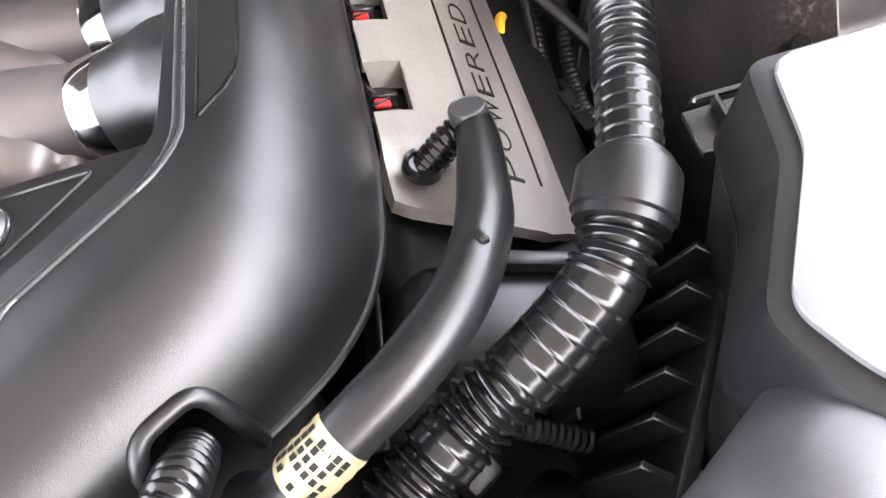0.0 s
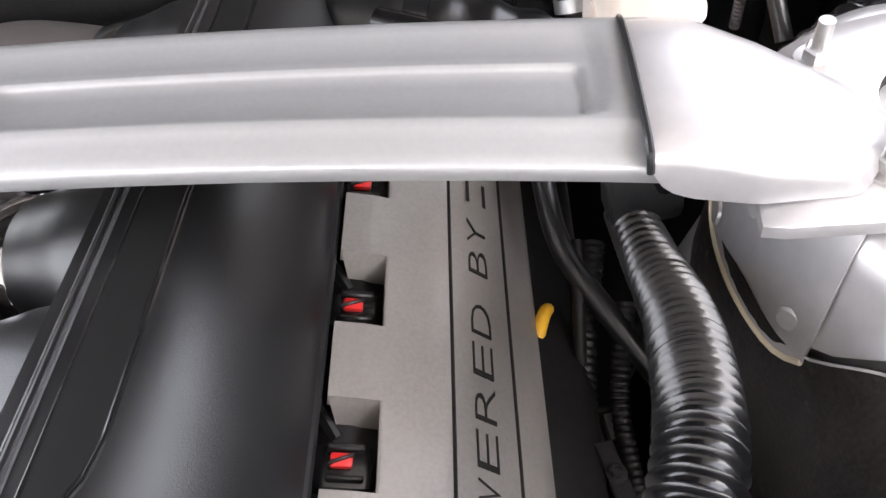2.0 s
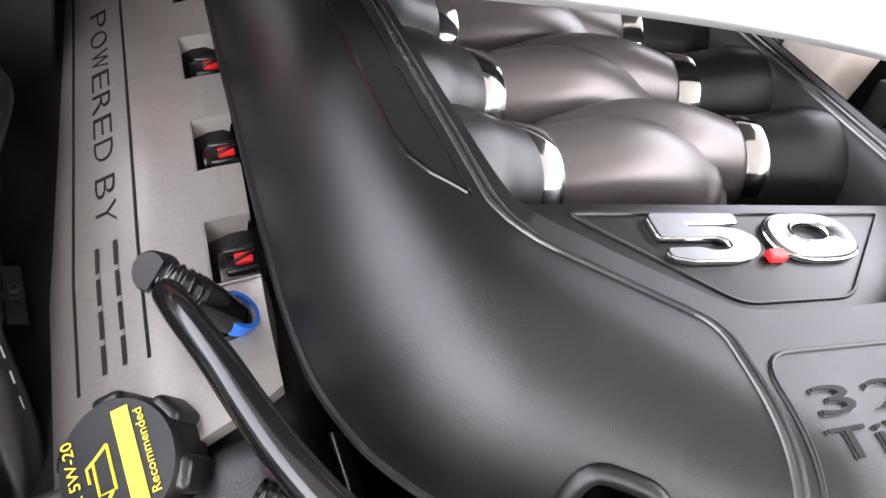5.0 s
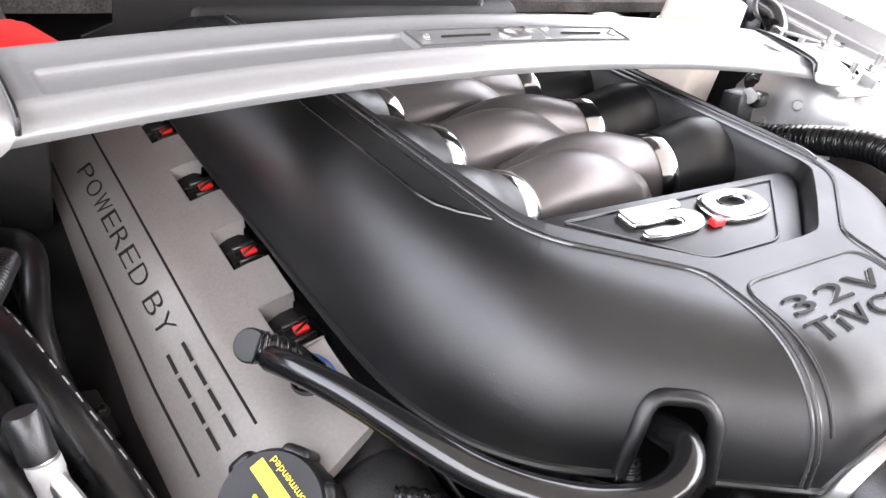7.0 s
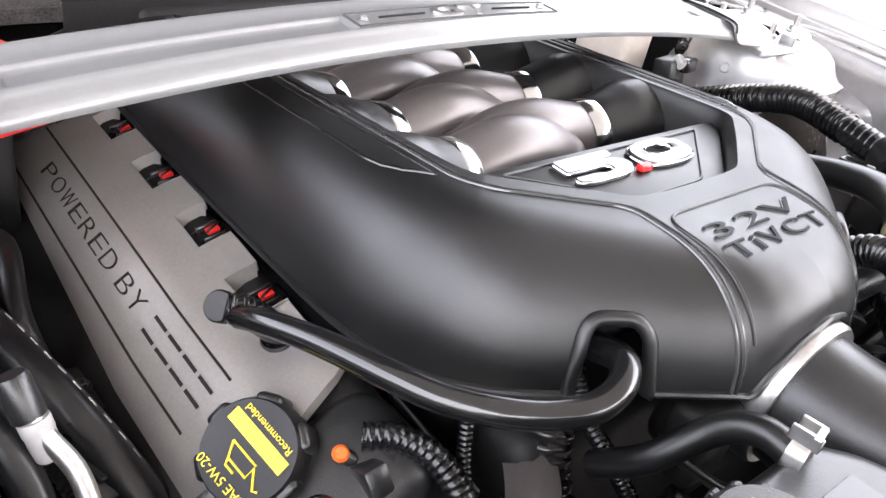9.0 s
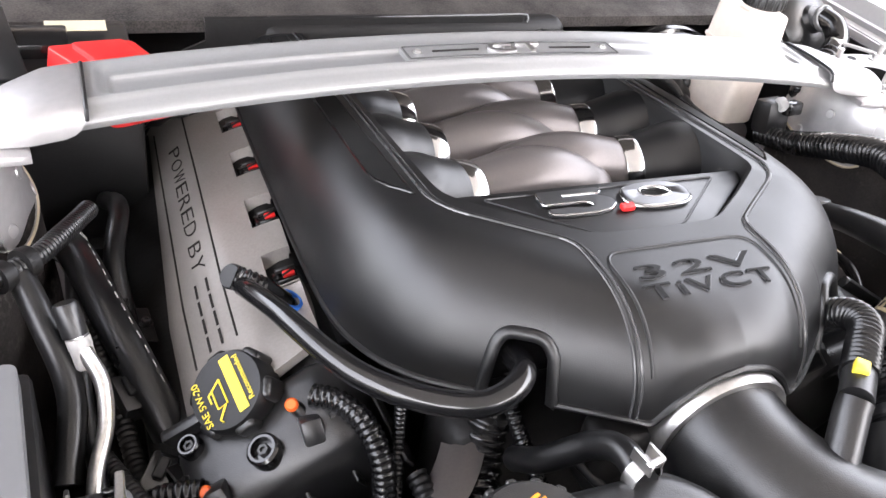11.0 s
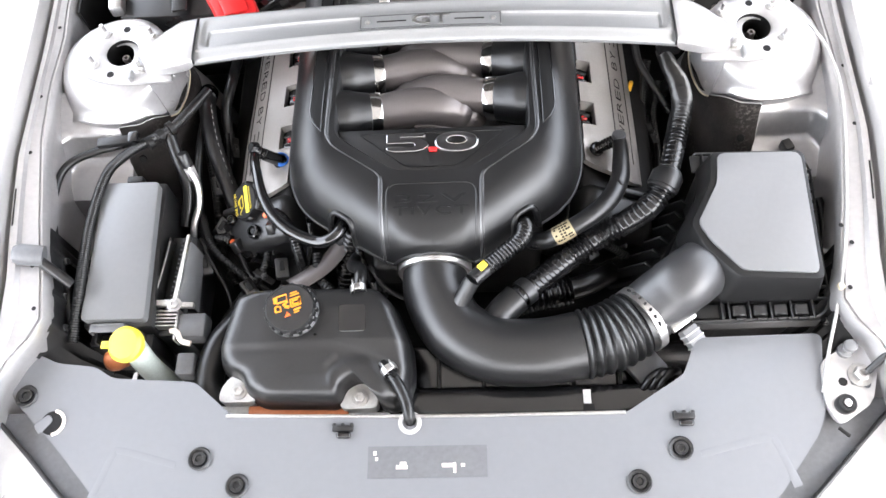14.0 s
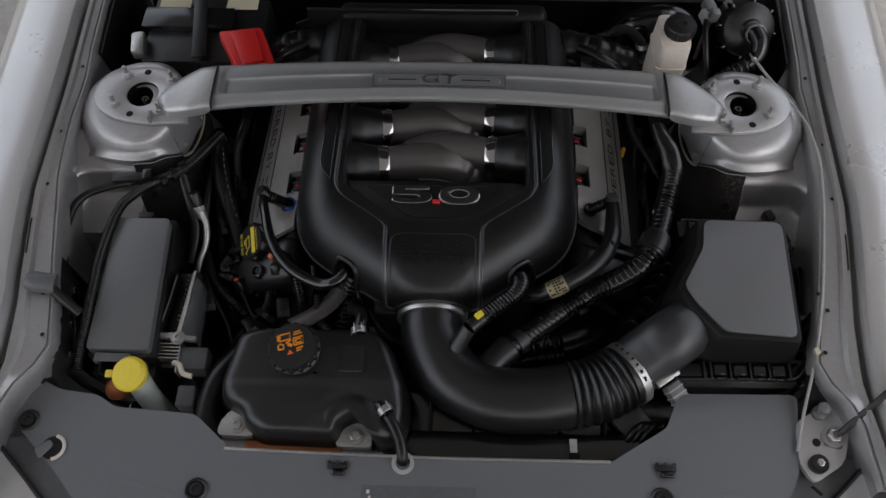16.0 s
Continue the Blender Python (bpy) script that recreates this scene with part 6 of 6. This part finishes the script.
def cam_sensor(at, tilt, orange):
    sn = thing("cam_sensor", at, "round black cam solenoid with an orange seal", "sensor", "cam solenoids")
    m = Matrix.Translation(at) @ pose(0, 0, 0, *tilt)
    part("body", lathe([(0.026, -0.004), (0.028, 0.002), (0.026, 0.007), (0.023, 0.007), (0.022, 0.003), (0.017, 0.003), (0.016, 0.014), (0, 0.016)], m, 32), GLOSSB, sn)
    part("plug", rbox((0.018, 0.022, 0.024), m @ pose(-0.004, 0.012, 0.022, 20), 0.003), BLACK, sn)
    part("seal", lathe([(0, 0), (0.0055, 0.0), (0.006, 0.005), (0.004, 0.008), (0, 0.008)], Matrix.Translation(orange) @ pose(0, 0, 0, 30, -20), 14), ORANGE, sn, "orange seal")
    part("lead", tube([orange, (orange[0] + 0.008, orange[1] - 0.006, orange[2] - 0.006), at], 0.006, 10), RUBBER, sn)


cam_sensor((-0.303, -0.186, 0.812), (35, -10, 0), (-0.322, -0.165, 0.842))
cam_sensor((-0.372, -0.2, 0.772), (35, -30, 0), (-0.397, -0.194, 0.79))
cam_sensor((0.285, -0.19, 0.815), (35, 10, 0), (0.3, -0.165, 0.838))
line("sensor_loom", [(-0.4, -0.192, 0.79), (-0.42, -0.185, 0.785), (-0.44, -0.178, 0.77), (-0.455, -0.175, 0.73)], 0.011, CORR, "black corrugated sensor loom", "cable", 0.006)
rows = []
for i in range(15):
    t = i / 14
    c = Vector((-0.165, -0.185, 0.815)).lerp(Vector((-0.275, -0.29, 0.79)), t) + Vector((0.012, -0.012, 0.0)) * math.sin(t * 3.14)
    d = Vector((0.7, -0.7, 0.25)) * 0.02
    rows.append([c - d, c - d * 0.4 + Vector((0, 0, 0.006)), c + d * 0.4 + Vector((0, 0, 0.006)), c + d])
solo("alternator_bracket", thick(grid(rows), 0.004), RUNNER, "brownish cast bracket under the intake cover", "bracket")
line("radiator_hose", [(-0.15, -0.2, 0.84), (-0.165, -0.22, 0.8), (-0.178, -0.255, 0.76), (-0.185, -0.28, 0.68)], 0.021, CORR, "wide black corrugated hose under the cover", "hose", 0.011)
line("thin_loom", [(-0.146, -0.205, 0.88), (-0.146, -0.225, 0.85), (-0.138, -0.26, 0.82), (-0.12, -0.29, 0.77), (-0.11, -0.3, 0.7)], 0.0075, CORR, "thin black corrugated loom", "cable", 0.0045)
line("thin_loom", [(-0.235, -0.19, 0.86), (-0.24, -0.205, 0.82), (-0.255, -0.25, 0.77), (-0.3, -0.31, 0.74)], 0.006, CORR, "thin black corrugated loom", "cable", 0.0045)
line("sensor_wire", [(-0.46, -0.19, 0.8), (-0.44, -0.23, 0.79), (-0.41, -0.28, 0.77), (-0.395, -0.33, 0.74)], 0.0035, RUBBER, "thin black sensor wire", "cable")
line("sensor_wire", [(-0.39, -0.21, 0.77), (-0.36, -0.26, 0.76), (-0.3, -0.3, 0.76), (-0.26, -0.29, 0.78)], 0.0045, RUBBER, "thin black sensor wire", "cable")
line("sensor_wire", [(-0.12, -0.28, 0.85), (-0.09, -0.32, 0.83), (-0.03, -0.34, 0.8), (0.03, -0.36, 0.76)], 0.0045, RUBBER, "thin black wire under the throttle", "cable")
al = thing("alternator", (-0.2, -0.26, 0.6), "dark alternator and pulleys at the engine front", "alternator")
part("housing", lathe([(0.0, -0.05), (0.055, -0.05), (0.065, -0.04), (0.065, 0.04), (0.055, 0.05), (0, 0.05)], pose(-0.26, -0.25, 0.68, 90), 28), DARK, al)
part("pulley", lathe([(0.01, 0.05), (0.03, 0.05), (0.035, 0.055), (0.03, 0.06), (0.035, 0.065), (0.03, 0.07), (0.0, 0.07)], pose(-0.26, -0.25, 0.68, 90), 28), STEEL, al)
thr = thing("throttle_body", (0, -0.27, 0.85), "grey cast throttle body under the cover front", "throttle body")
part("housing", rbox((0.15, 0.05, 0.12), pose(0, -0.262, 0.86), 0.015, 3), DARK, thr)
part("motor", rbox((0.05, 0.04, 0.07), pose(-0.085, -0.285, 0.85), 0.01, 3), DARK, thr)
cw = thing("coolant_union", (0.19, -0.32, 0.72), "ribbed dark coolant union below the breather hose", "coolant pipe")
part("bellows", sweep(bmesh.new(), curve_pts([(0.15, -0.335, 0.79), (0.19, -0.325, 0.795), (0.24, -0.312, 0.785)], 0.0012), corrugated(0.03, 0.005, 0.0095), 24), CORR, cw)
part("pipe", tube([(0.24, -0.312, 0.785), (0.29, -0.29, 0.77), (0.33, -0.25, 0.72)], 0.02, 18), RUBBER, cw)
rb = thing("side_duct", (0.41, -0.2, 0.7), "black ribbed plastic duct beside the air filter box", "duct")
part("panel", rbox((0.012, 0.19, 0.16), pose(0.415, -0.2, 0.735, 0, 28, -33), 0.003), BLACK, rb)
for k in range(6):
    part("rib", rbox((0.022, 0.005, 0.14), pose(0.36 + 0.0165 * k, -0.262 + 0.0255 * k, 0.752, 0, 28, -33), 0.001, 1), BLACK, rb)
for k in range(3):
    line("drain_hose", [(0.335 + 0.012 * k, -0.535, 0.77), (0.345 + 0.012 * k, -0.52, 0.83), (0.362 + 0.012 * k, -0.5, 0.85), (0.385 + 0.012 * k, -0.485, 0.83), (0.4 + 0.01 * k, -0.475, 0.76)], 0.0065, RUBBER, "black ribbed hoses bent behind the radiator cover", "hose")
solo("grey_bracket", rbox((0.06, 0.05, 0.02), pose(0.365, -0.465, 0.79, 10, 0, 40), 0.005), GREYP, "grey plastic bracket by the air intake", "bracket")
line("pale_tagged_wire", [(0.462, 0.02, 0.76), (0.459, -0.015, 0.778), (0.445, -0.07, 0.785), (0.41, -0.14, 0.76)], 0.005, RUBBER, "black wire with a pale tag", "cable")
solo("wire_tag", rbox((0.01, 0.026, 0.003), pose(0.459, -0.017, 0.784, 20, 0, 35), 0.001), CREAM, "small pale wire tag", "tag")
line("coolant_pipe", [(-0.36, -0.36, 0.8), (-0.39, -0.42, 0.82), (-0.4, -0.49, 0.82), (-0.38, -0.55, 0.8)], 0.026, RUBBER, "wide black coolant hose beside the tank")
dp = thing("dipstick", (0.41, 0.145, 0.7), "yellow ring dipstick handle", "dipstick")
part("ring", sweep(bmesh.new(), [Vector((0.402 + 0.006 * math.cos(2 * math.pi * j / 24), 0.152 + 0.018 * math.cos(2 * math.pi * j / 24), 0.757 + 0.018 * math.sin(2 * math.pi * j / 24))) for j in range(25)], 0.005, 10), DIPY, dp, "yellow pull ring")
part("stem", rod(bmesh.new(), (0.397, 0.155, 0.745), (0.4, 0.162, 0.6), 0.004), STEEL, dp)
line("brake_vacuum_hose", [(0.408, 0.3, 0.85), (0.411, 0.231, 0.831), (0.42, 0.191, 0.804), (0.449, 0.15, 0.777), (0.485, 0.11, 0.74)], 0.008, RUBBER, "thin black rubber hose behind the brace")
for sx in (1, -1):
    rb2 = thing("taped_bundle", (sx * 0.34, 0.37, 0.84), "fat black taped wiring bundle across the back of the engine", "cable", "taped bundles")
    part("sleeve", tube([(sx * 0.24, 0.385, 0.868), (sx * 0.3, 0.37, 0.872), (sx * 0.36, 0.36, 0.862), (sx * 0.42, 0.355, 0.835), (sx * 0.45, 0.35, 0.78)], lambda s: 0.032 + 0.002 * math.sin(s * 190), 18), RUBBER, rb2)
    part("branch", tube([(sx * 0.3, 0.35, 0.89), (sx * 0.35, 0.325, 0.885), (sx * 0.4, 0.31, 0.85), (sx * 0.42, 0.29, 0.79)], 0.012, 12), CORR, rb2)
    part("tape_band", tube([(sx * 0.32, 0.367, 0.8705), (sx * 0.338, 0.363, 0.868)], 0.0345, 18), GLOSSB, rb2)
pc = thing("pump_cable", (0.577, 0.38, 0.9), "thin sleeved cable with a grey plug beside the pump", "cable")
part("sleeve", sweep(bmesh.new(), curve_pts([(0.58, 0.38, 0.955), (0.577, 0.38, 0.925), (0.575, 0.38, 0.89), (0.573, 0.38, 0.83)], 0.0008), corrugated(0.0045, 0.0009, 0.0035), 12), RUNNER, pc)
part("plug", rbox((0.02, 0.02, 0.026), pose(0.582, 0.38, 0.965, 0, 12), 0.004), GREYP, pc, "grey plug")
bw = thing("blower_motor", (0.66, 0.36, 0.85), "black round pump with ribbed hose behind the strut tower", "pump")
part("housing", lathe([(0.0, 0.03), (0.02, 0.03), (0.024, 0.022), (0.048, 0.018), (0.056, 0.01), (0.058, -0.01), (0.05, -0.05), (0, -0.05)], pose(0.655, 0.36, 0.945, 50, 10), 32), BLACK, bw)
part("elbow", tube([(0.66, 0.33, 0.968), (0.668, 0.305, 0.962), (0.664, 0.285, 0.945), (0.645, 0.272, 0.932)], lambda s: 0.018, 20), GLOSSB, bw, "glossy black elbow")
part("ring", lathe([(0.019, 0), (0.0215, 0.001), (0.0215, 0.008), (0.019, 0.009)], pose(0.661, 0.328, 0.965, 60, 5), 24), GREYP, bw, "grey retaining ring")
part("ribbed_hose", sweep(bmesh.new(), curve_pts([(0.65, 0.275, 0.934), (0.61, 0.25, 0.925), (0.56, 0.215, 0.92), (0.535, 0.205, 0.895)], 0.002), corrugated(0.0185, 0.0035, 0.0155), 20), CORR, bw)
for k in range(8):
    a = k * math.pi / 4
    part("rib", rbox((0.006, 0.02, 0.03), pose(0.655, 0.36, 0.945, 50, 10) @ pose(0.056 * math.cos(a), 0.056 * math.sin(a), -0.012, 0, 0, math.degrees(a) + 90), 0.002, 1), GLOSSB, bw)
gc = thing("brake_hose", (0.42, 0.36, 0.88), "black vacuum hose with a fabric sleeve in front of the booster", "hose")
part("corrugated_length", sweep(bmesh.new(), curve_pts([(0.2, 0.41, 0.85), (0.272, 0.4, 0.865), (0.306, 0.4, 0.868), (0.334, 0.4, 0.869), (0.361, 0.4, 0.879), (0.383, 0.4, 0.891)], 0.0009), corrugated(0.0105, 0.0022, 0.0056), 18), CORR, gc)
part("fabric_sleeve", tube([(0.38, 0.4, 0.889), (0.392, 0.4, 0.896), (0.404, 0.4, 0.899), (0.421, 0.395, 0.894), (0.443, 0.385, 0.876), (0.455, 0.37, 0.85)], 0.0105, 16), SHIELD, gc, "dull fabric sleeve")
part("clamp", lathe([(0.013, 0), (0.0145, 0.0), (0.0145, 0.01), (0.013, 0.01)], pose(0.446, 0.382, 0.871, 150, 0, 8), 20), STEEL, gc, "steel band clamp")
part("fitting", rbox((0.03, 0.04, 0.03), pose(0.452, 0.36, 0.845), 0.008, 3), BLACK, gc)
cb = thing("connector_cluster", (0.6, 0.42, 0.9), "grey and black plug connectors beside the booster", "connector")
for (x, y, z), m in (((0.58, 0.42, 0.95), GREYP), ((0.6, 0.44, 0.955), GLOSSB), ((0.62, 0.43, 0.945), PANELD), ((0.575, 0.4, 0.94), PALEP)):
    part("plug", rbox((0.022, 0.03, 0.024), pose(x, y, z, 10, 0, 20), 0.003), m, cb)
part("lead", tube([(0.575, 0.395, 0.94), (0.565, 0.36, 0.95), (0.56, 0.31, 0.945), (0.57, 0.27, 0.9)], 0.006, 10), RUBBER, cb)
hb = thing("hose_bracket", (0.465, 0.15, 0.88), "black hose clip with pale metal tabs under the brace end", "bracket")
part("clamp_block", rbox((0.046, 0.032, 0.05), pose(0.467, 0.178, 0.882, -12, 0, 6), 0.007, 2), BLACK, hb)
part("clamp_step", rbox((0.03, 0.02, 0.02), pose(0.485, 0.165, 0.9, -12, 0, 6), 0.004, 2), GLOSSB, hb)
part("tab", rbox((0.016, 0.02, 0.014), pose(0.468, 0.168, 0.905, 20, -10), 0.004), EAR, hb, "pale metal tab")
hc = thing("hood_cable", (0.69, -0.1, 0.95), "thin pale bonnet release cable along the inner wing", "cable")
part("sheath", tube([(0.655, 0.27, 0.95), (0.672, 0.22, 0.955), (0.7, 0.165, 0.955), (0.726, 0.1, 0.957), (0.736, 0.02, 0.957), (0.73, -0.06, 0.955), (0.712, -0.16, 0.955), (0.69, -0.27, 0.953), (0.668, -0.36, 0.945), (0.652, -0.42, 0.93), (0.632, -0.49, 0.905), (0.615, -0.547, 0.898)], 0.0028, 10), PALEP, hc)
part("guide_clip", rbox((0.0095, 0.011, 0.009), pose(0.66, -0.386, 0.945, 0, 0, 15), 0.002), CREAM, hc, "yellowed guide clip")
part("guide_clip", rbox((0.012, 0.02, 0.014), pose(0.652, 0.275, 0.948, 0, 0, 15), 0.003), ALU, hc)
line("prop_rod", [(0.83, -0.402, 1.07), (0.75, -0.466, 0.987), (0.71, -0.498, 0.942), (0.684, -0.519, 0.914)], 0.0055, BLACK, "thin black bonnet prop rod", "rod")
hg = thing("bonnet_stop", (0.665, -0.54, 0.89), "white painted corner plate with bonnet stop and bolts", "bracket", "bonnet stops")
part("plate", prism(round_poly([(0.622, -0.494), (0.685, -0.462), (0.712, -0.5), (0.69, -0.564), (0.633, -0.6), (0.616, -0.565)], 0.014, 4), 0.886, 0.8965, 0.002), PAINT, hg)
part("rubber_stop", lathe([(0.0, 0.013), (0.006, 0.013), (0.008, 0.016), (0.013, 0.016), (0.0155, 0.012), (0.0155, 0.0), (0, 0)], pose(0.644, -0.568, 0.8965), 28), RUBBER, hg, "round black rubber stop")
part("stop_nut", bolt((0.644, -0.568, 0.908), 0.007, 0.006), STEEL, hg)
part("washer_bolt", bolt((0.678, -0.52, 0.8965), 0.013, 0.016), STEEL, hg)
part("bolt_bracket", prism(round_poly([(0.66, -0.535), (0.69, -0.542), (0.698, -0.508), (0.668, -0.5)], 0.006, 3), 0.8965, 0.9005, 0.001, 1), PANELD, hg)
part("ball_stud", lathe([(0.012, 0.0), (0.012, 0.008), (0.006, 0.01), (0.006, 0.018), (0.0095, 0.022), (0.011, 0.027), (0.0095, 0.032), (0, 0.036)], pose(0.662, -0.48, 0.8965), 20), GREYP, hg, "grey ball stud")
part("hole", lathe([(0, 0.0005), (0.007, 0.0005), (0.0072, 0)], Matrix.Translation((0.65, -0.53, 0.8966)), 16), DARK, hg)
part("seam", tube([(0.63, -0.602, 0.892), (0.645, -0.615, 0.89)], 0.003, 8), DARK, hg)

bs = thing("bonnet_buffer", (-0.72, -0.27, 0.9), "grey rubber bonnet buffer on the inner wing", "buffer")
part("knob", lathe([(0.0, -0.03), (0.018, -0.03), (0.019, 0.01), (0.014, 0.02), (0, 0.022)], pose(-0.7, -0.295, 0.962, 0, -75), 24), PANELD, bs, "dark grey rubber knob")
part("stem", rod(bmesh.new(), (-0.685, -0.298, 0.96), (-0.63, -0.335, 0.92), 0.009), BLACK, bs)
# looms, plugs and brackets down in the gaps beside and before the engine
for keys, r, p in (
    ([(-0.47, 0.02, 0.8), (-0.455, -0.06, 0.77), (-0.445, -0.13, 0.75), (-0.43, -0.2, 0.74), (-0.4, -0.26, 0.73)], 0.009, 0.006),
    ([(-0.44, 0.06, 0.79), (-0.435, -0.02, 0.75), (-0.425, -0.09, 0.73), (-0.44, -0.17, 0.7)], 0.007, 0.005),
    ([(-0.47, -0.13, 0.78), (-0.44, -0.2, 0.79), (-0.4, -0.24, 0.78), (-0.35, -0.27, 0.74)], 0.008, 0.0055),
    ([(-0.33, -0.2, 0.78), (-0.34, -0.25, 0.77), (-0.38, -0.3, 0.76), (-0.42, -0.33, 0.72)], 0.008, 0.0055),
    ([(-0.23, -0.23, 0.8), (-0.22, -0.28, 0.79), (-0.17, -0.32, 0.78), (-0.1, -0.33, 0.76)], 0.01, 0.007),
    ([(-0.05, -0.33, 0.8), (0.02, -0.39, 0.79), (0.06, -0.44, 0.76)], 0.009, 0.006),
    ([(0.445, 0.22, 0.77), (0.43, 0.14, 0.75), (0.425, 0.06, 0.73), (0.43, -0.02, 0.7)], 0.009, 0.006),
    ([(0.46, 0.16, 0.78), (0.45, 0.1, 0.74), (0.455, 0.03, 0.72), (0.45, -0.05, 0.7)], 0.007, 0.005),
    ([(0.42, -0.02, 0.75), (0.4, -0.1, 0.765), (0.37, -0.16, 0.78), (0.33, -0.19, 0.78)], 0.0055, 0.004),
    ([(0.22, -0.27, 0.8), (0.27, -0.24, 0.8), (0.31, -0.22, 0.79), (0.36, -0.23, 0.75)], 0.009, 0.006),
):
    line("engine_loom", keys, r, LOOM, "dull black corrugated engine loom down beside the engine", "cable", p)
for (x, y, z), a, m in (((-0.445, -0.06, 0.775), 20, BLACK), ((-0.43, -0.15, 0.765), -30, GLOSSB), ((-0.45, -0.24, 0.78), 15, BLACK), ((-0.36, -0.29, 0.775), 40, GLOSSB), ((-0.3, -0.25, 0.78), 10, BLACK), ((-0.11, -0.31, 0.8), 25, GLOSSB), ((0.44, 0.09, 0.72), 15, DARK), ((0.425, 0.01, 0.71), -20, DARK), ((0.28, -0.24, 0.8), 35, BLACK)):
    lp = thing("loom_plug", (x, y, z), "small black plug on the engine loom", "connector", "loom plugs")
    part("shell", rbox((0.026, 0.04, 0.024), pose(x, y, z, 15, 10, a), 0.004), m, lp)
    part("latch", rbox((0.01, 0.02, 0.006), pose(x, y, z, 15, 10, a) @ pose(0, 0.004, 0.014), 0.0015, 1), LOOM, lp)
for (x, y, z), a in (((-0.41, -0.17, 0.775), 30), ((-0.33, -0.27, 0.79), 60), ((0.41, 0.2, 0.75), -10), ((0.44, 0.05, 0.75), 20), ((-0.42, 0.03, 0.78), 10)):
    mb = thing("loom_bracket", (x, y, z), "small bare metal loom bracket bolted to the engine", "bracket", "loom brackets")
    part("strip", rbox((0.014, 0.045, 0.003), pose(x, y, z, 10, 20, a), 0.001, 1), DARK, mb)
    part("bracket_bolt", bolt((x, y, z + 0.002), 0.0045, 0.006), BLACK, mb)
line("guide_tube", [(0.43, 0.2, 0.80), (0.428, 0.16, 0.785), (0.425, 0.12, 0.74), (0.42, 0.1, 0.68)], 0.0045, DARK, "thin dark guide tube beside the engine", "pipe")
# front corners
for sx in (1, -1):
    rows = []
    for i in range(15):
        t = i / 14
        x, y = lerp(0.76, 0.485, t), lerp(-0.535, -0.795, t)
        rows.append([(sx * x, y, 0.888), (sx * (x + 0.02), y - 0.02, 0.892), (sx * (x + 0.05), y - 0.06, 0.885), (sx * (x + 0.08), y - 0.12, 0.8), (sx * (x + 0.09), y - 0.15, 0.7)])
    hl = thing("headlamp", (sx * 0.64, -0.67, 0.85), "pale rounded headlamp corner with a black seal", "headlamp", "headlamps")
    part("lens_edge", thick(grid(rows), 0.003), PAINT, hl)
    part("seal", sweep(bmesh.new(), [Vector(r[0]) + Vector((0, 0.003, 0.002 * math.sin(i))) for i, r in enumerate(rows)], 0.004, 8), BLACK, hl)
    rows = [[(sx * x, y, z) for x, z in ((0.5, 0.872), (0.62, 0.876), (0.74, 0.872))] for y in (-0.84, -0.7, -0.6, -0.55)]
    solo("lamp_support", thick(grid(rows), 0.003), PANELD, "dark grey lamp support behind the headlamp", "bracket", "lamp supports")
rows = [[(x, y, z) for x in np.linspace(-0.6, 0.6, 13)] for y, z in ((-0.79, 0.875), (-0.86, 0.86), (-0.93, 0.8), (-0.96, 0.6), (-0.94, 0.3))]
solo("bumper", thick(grid(rows), 0.003), PAINT, "silver painted front bumper", "bumper", kind="structure")
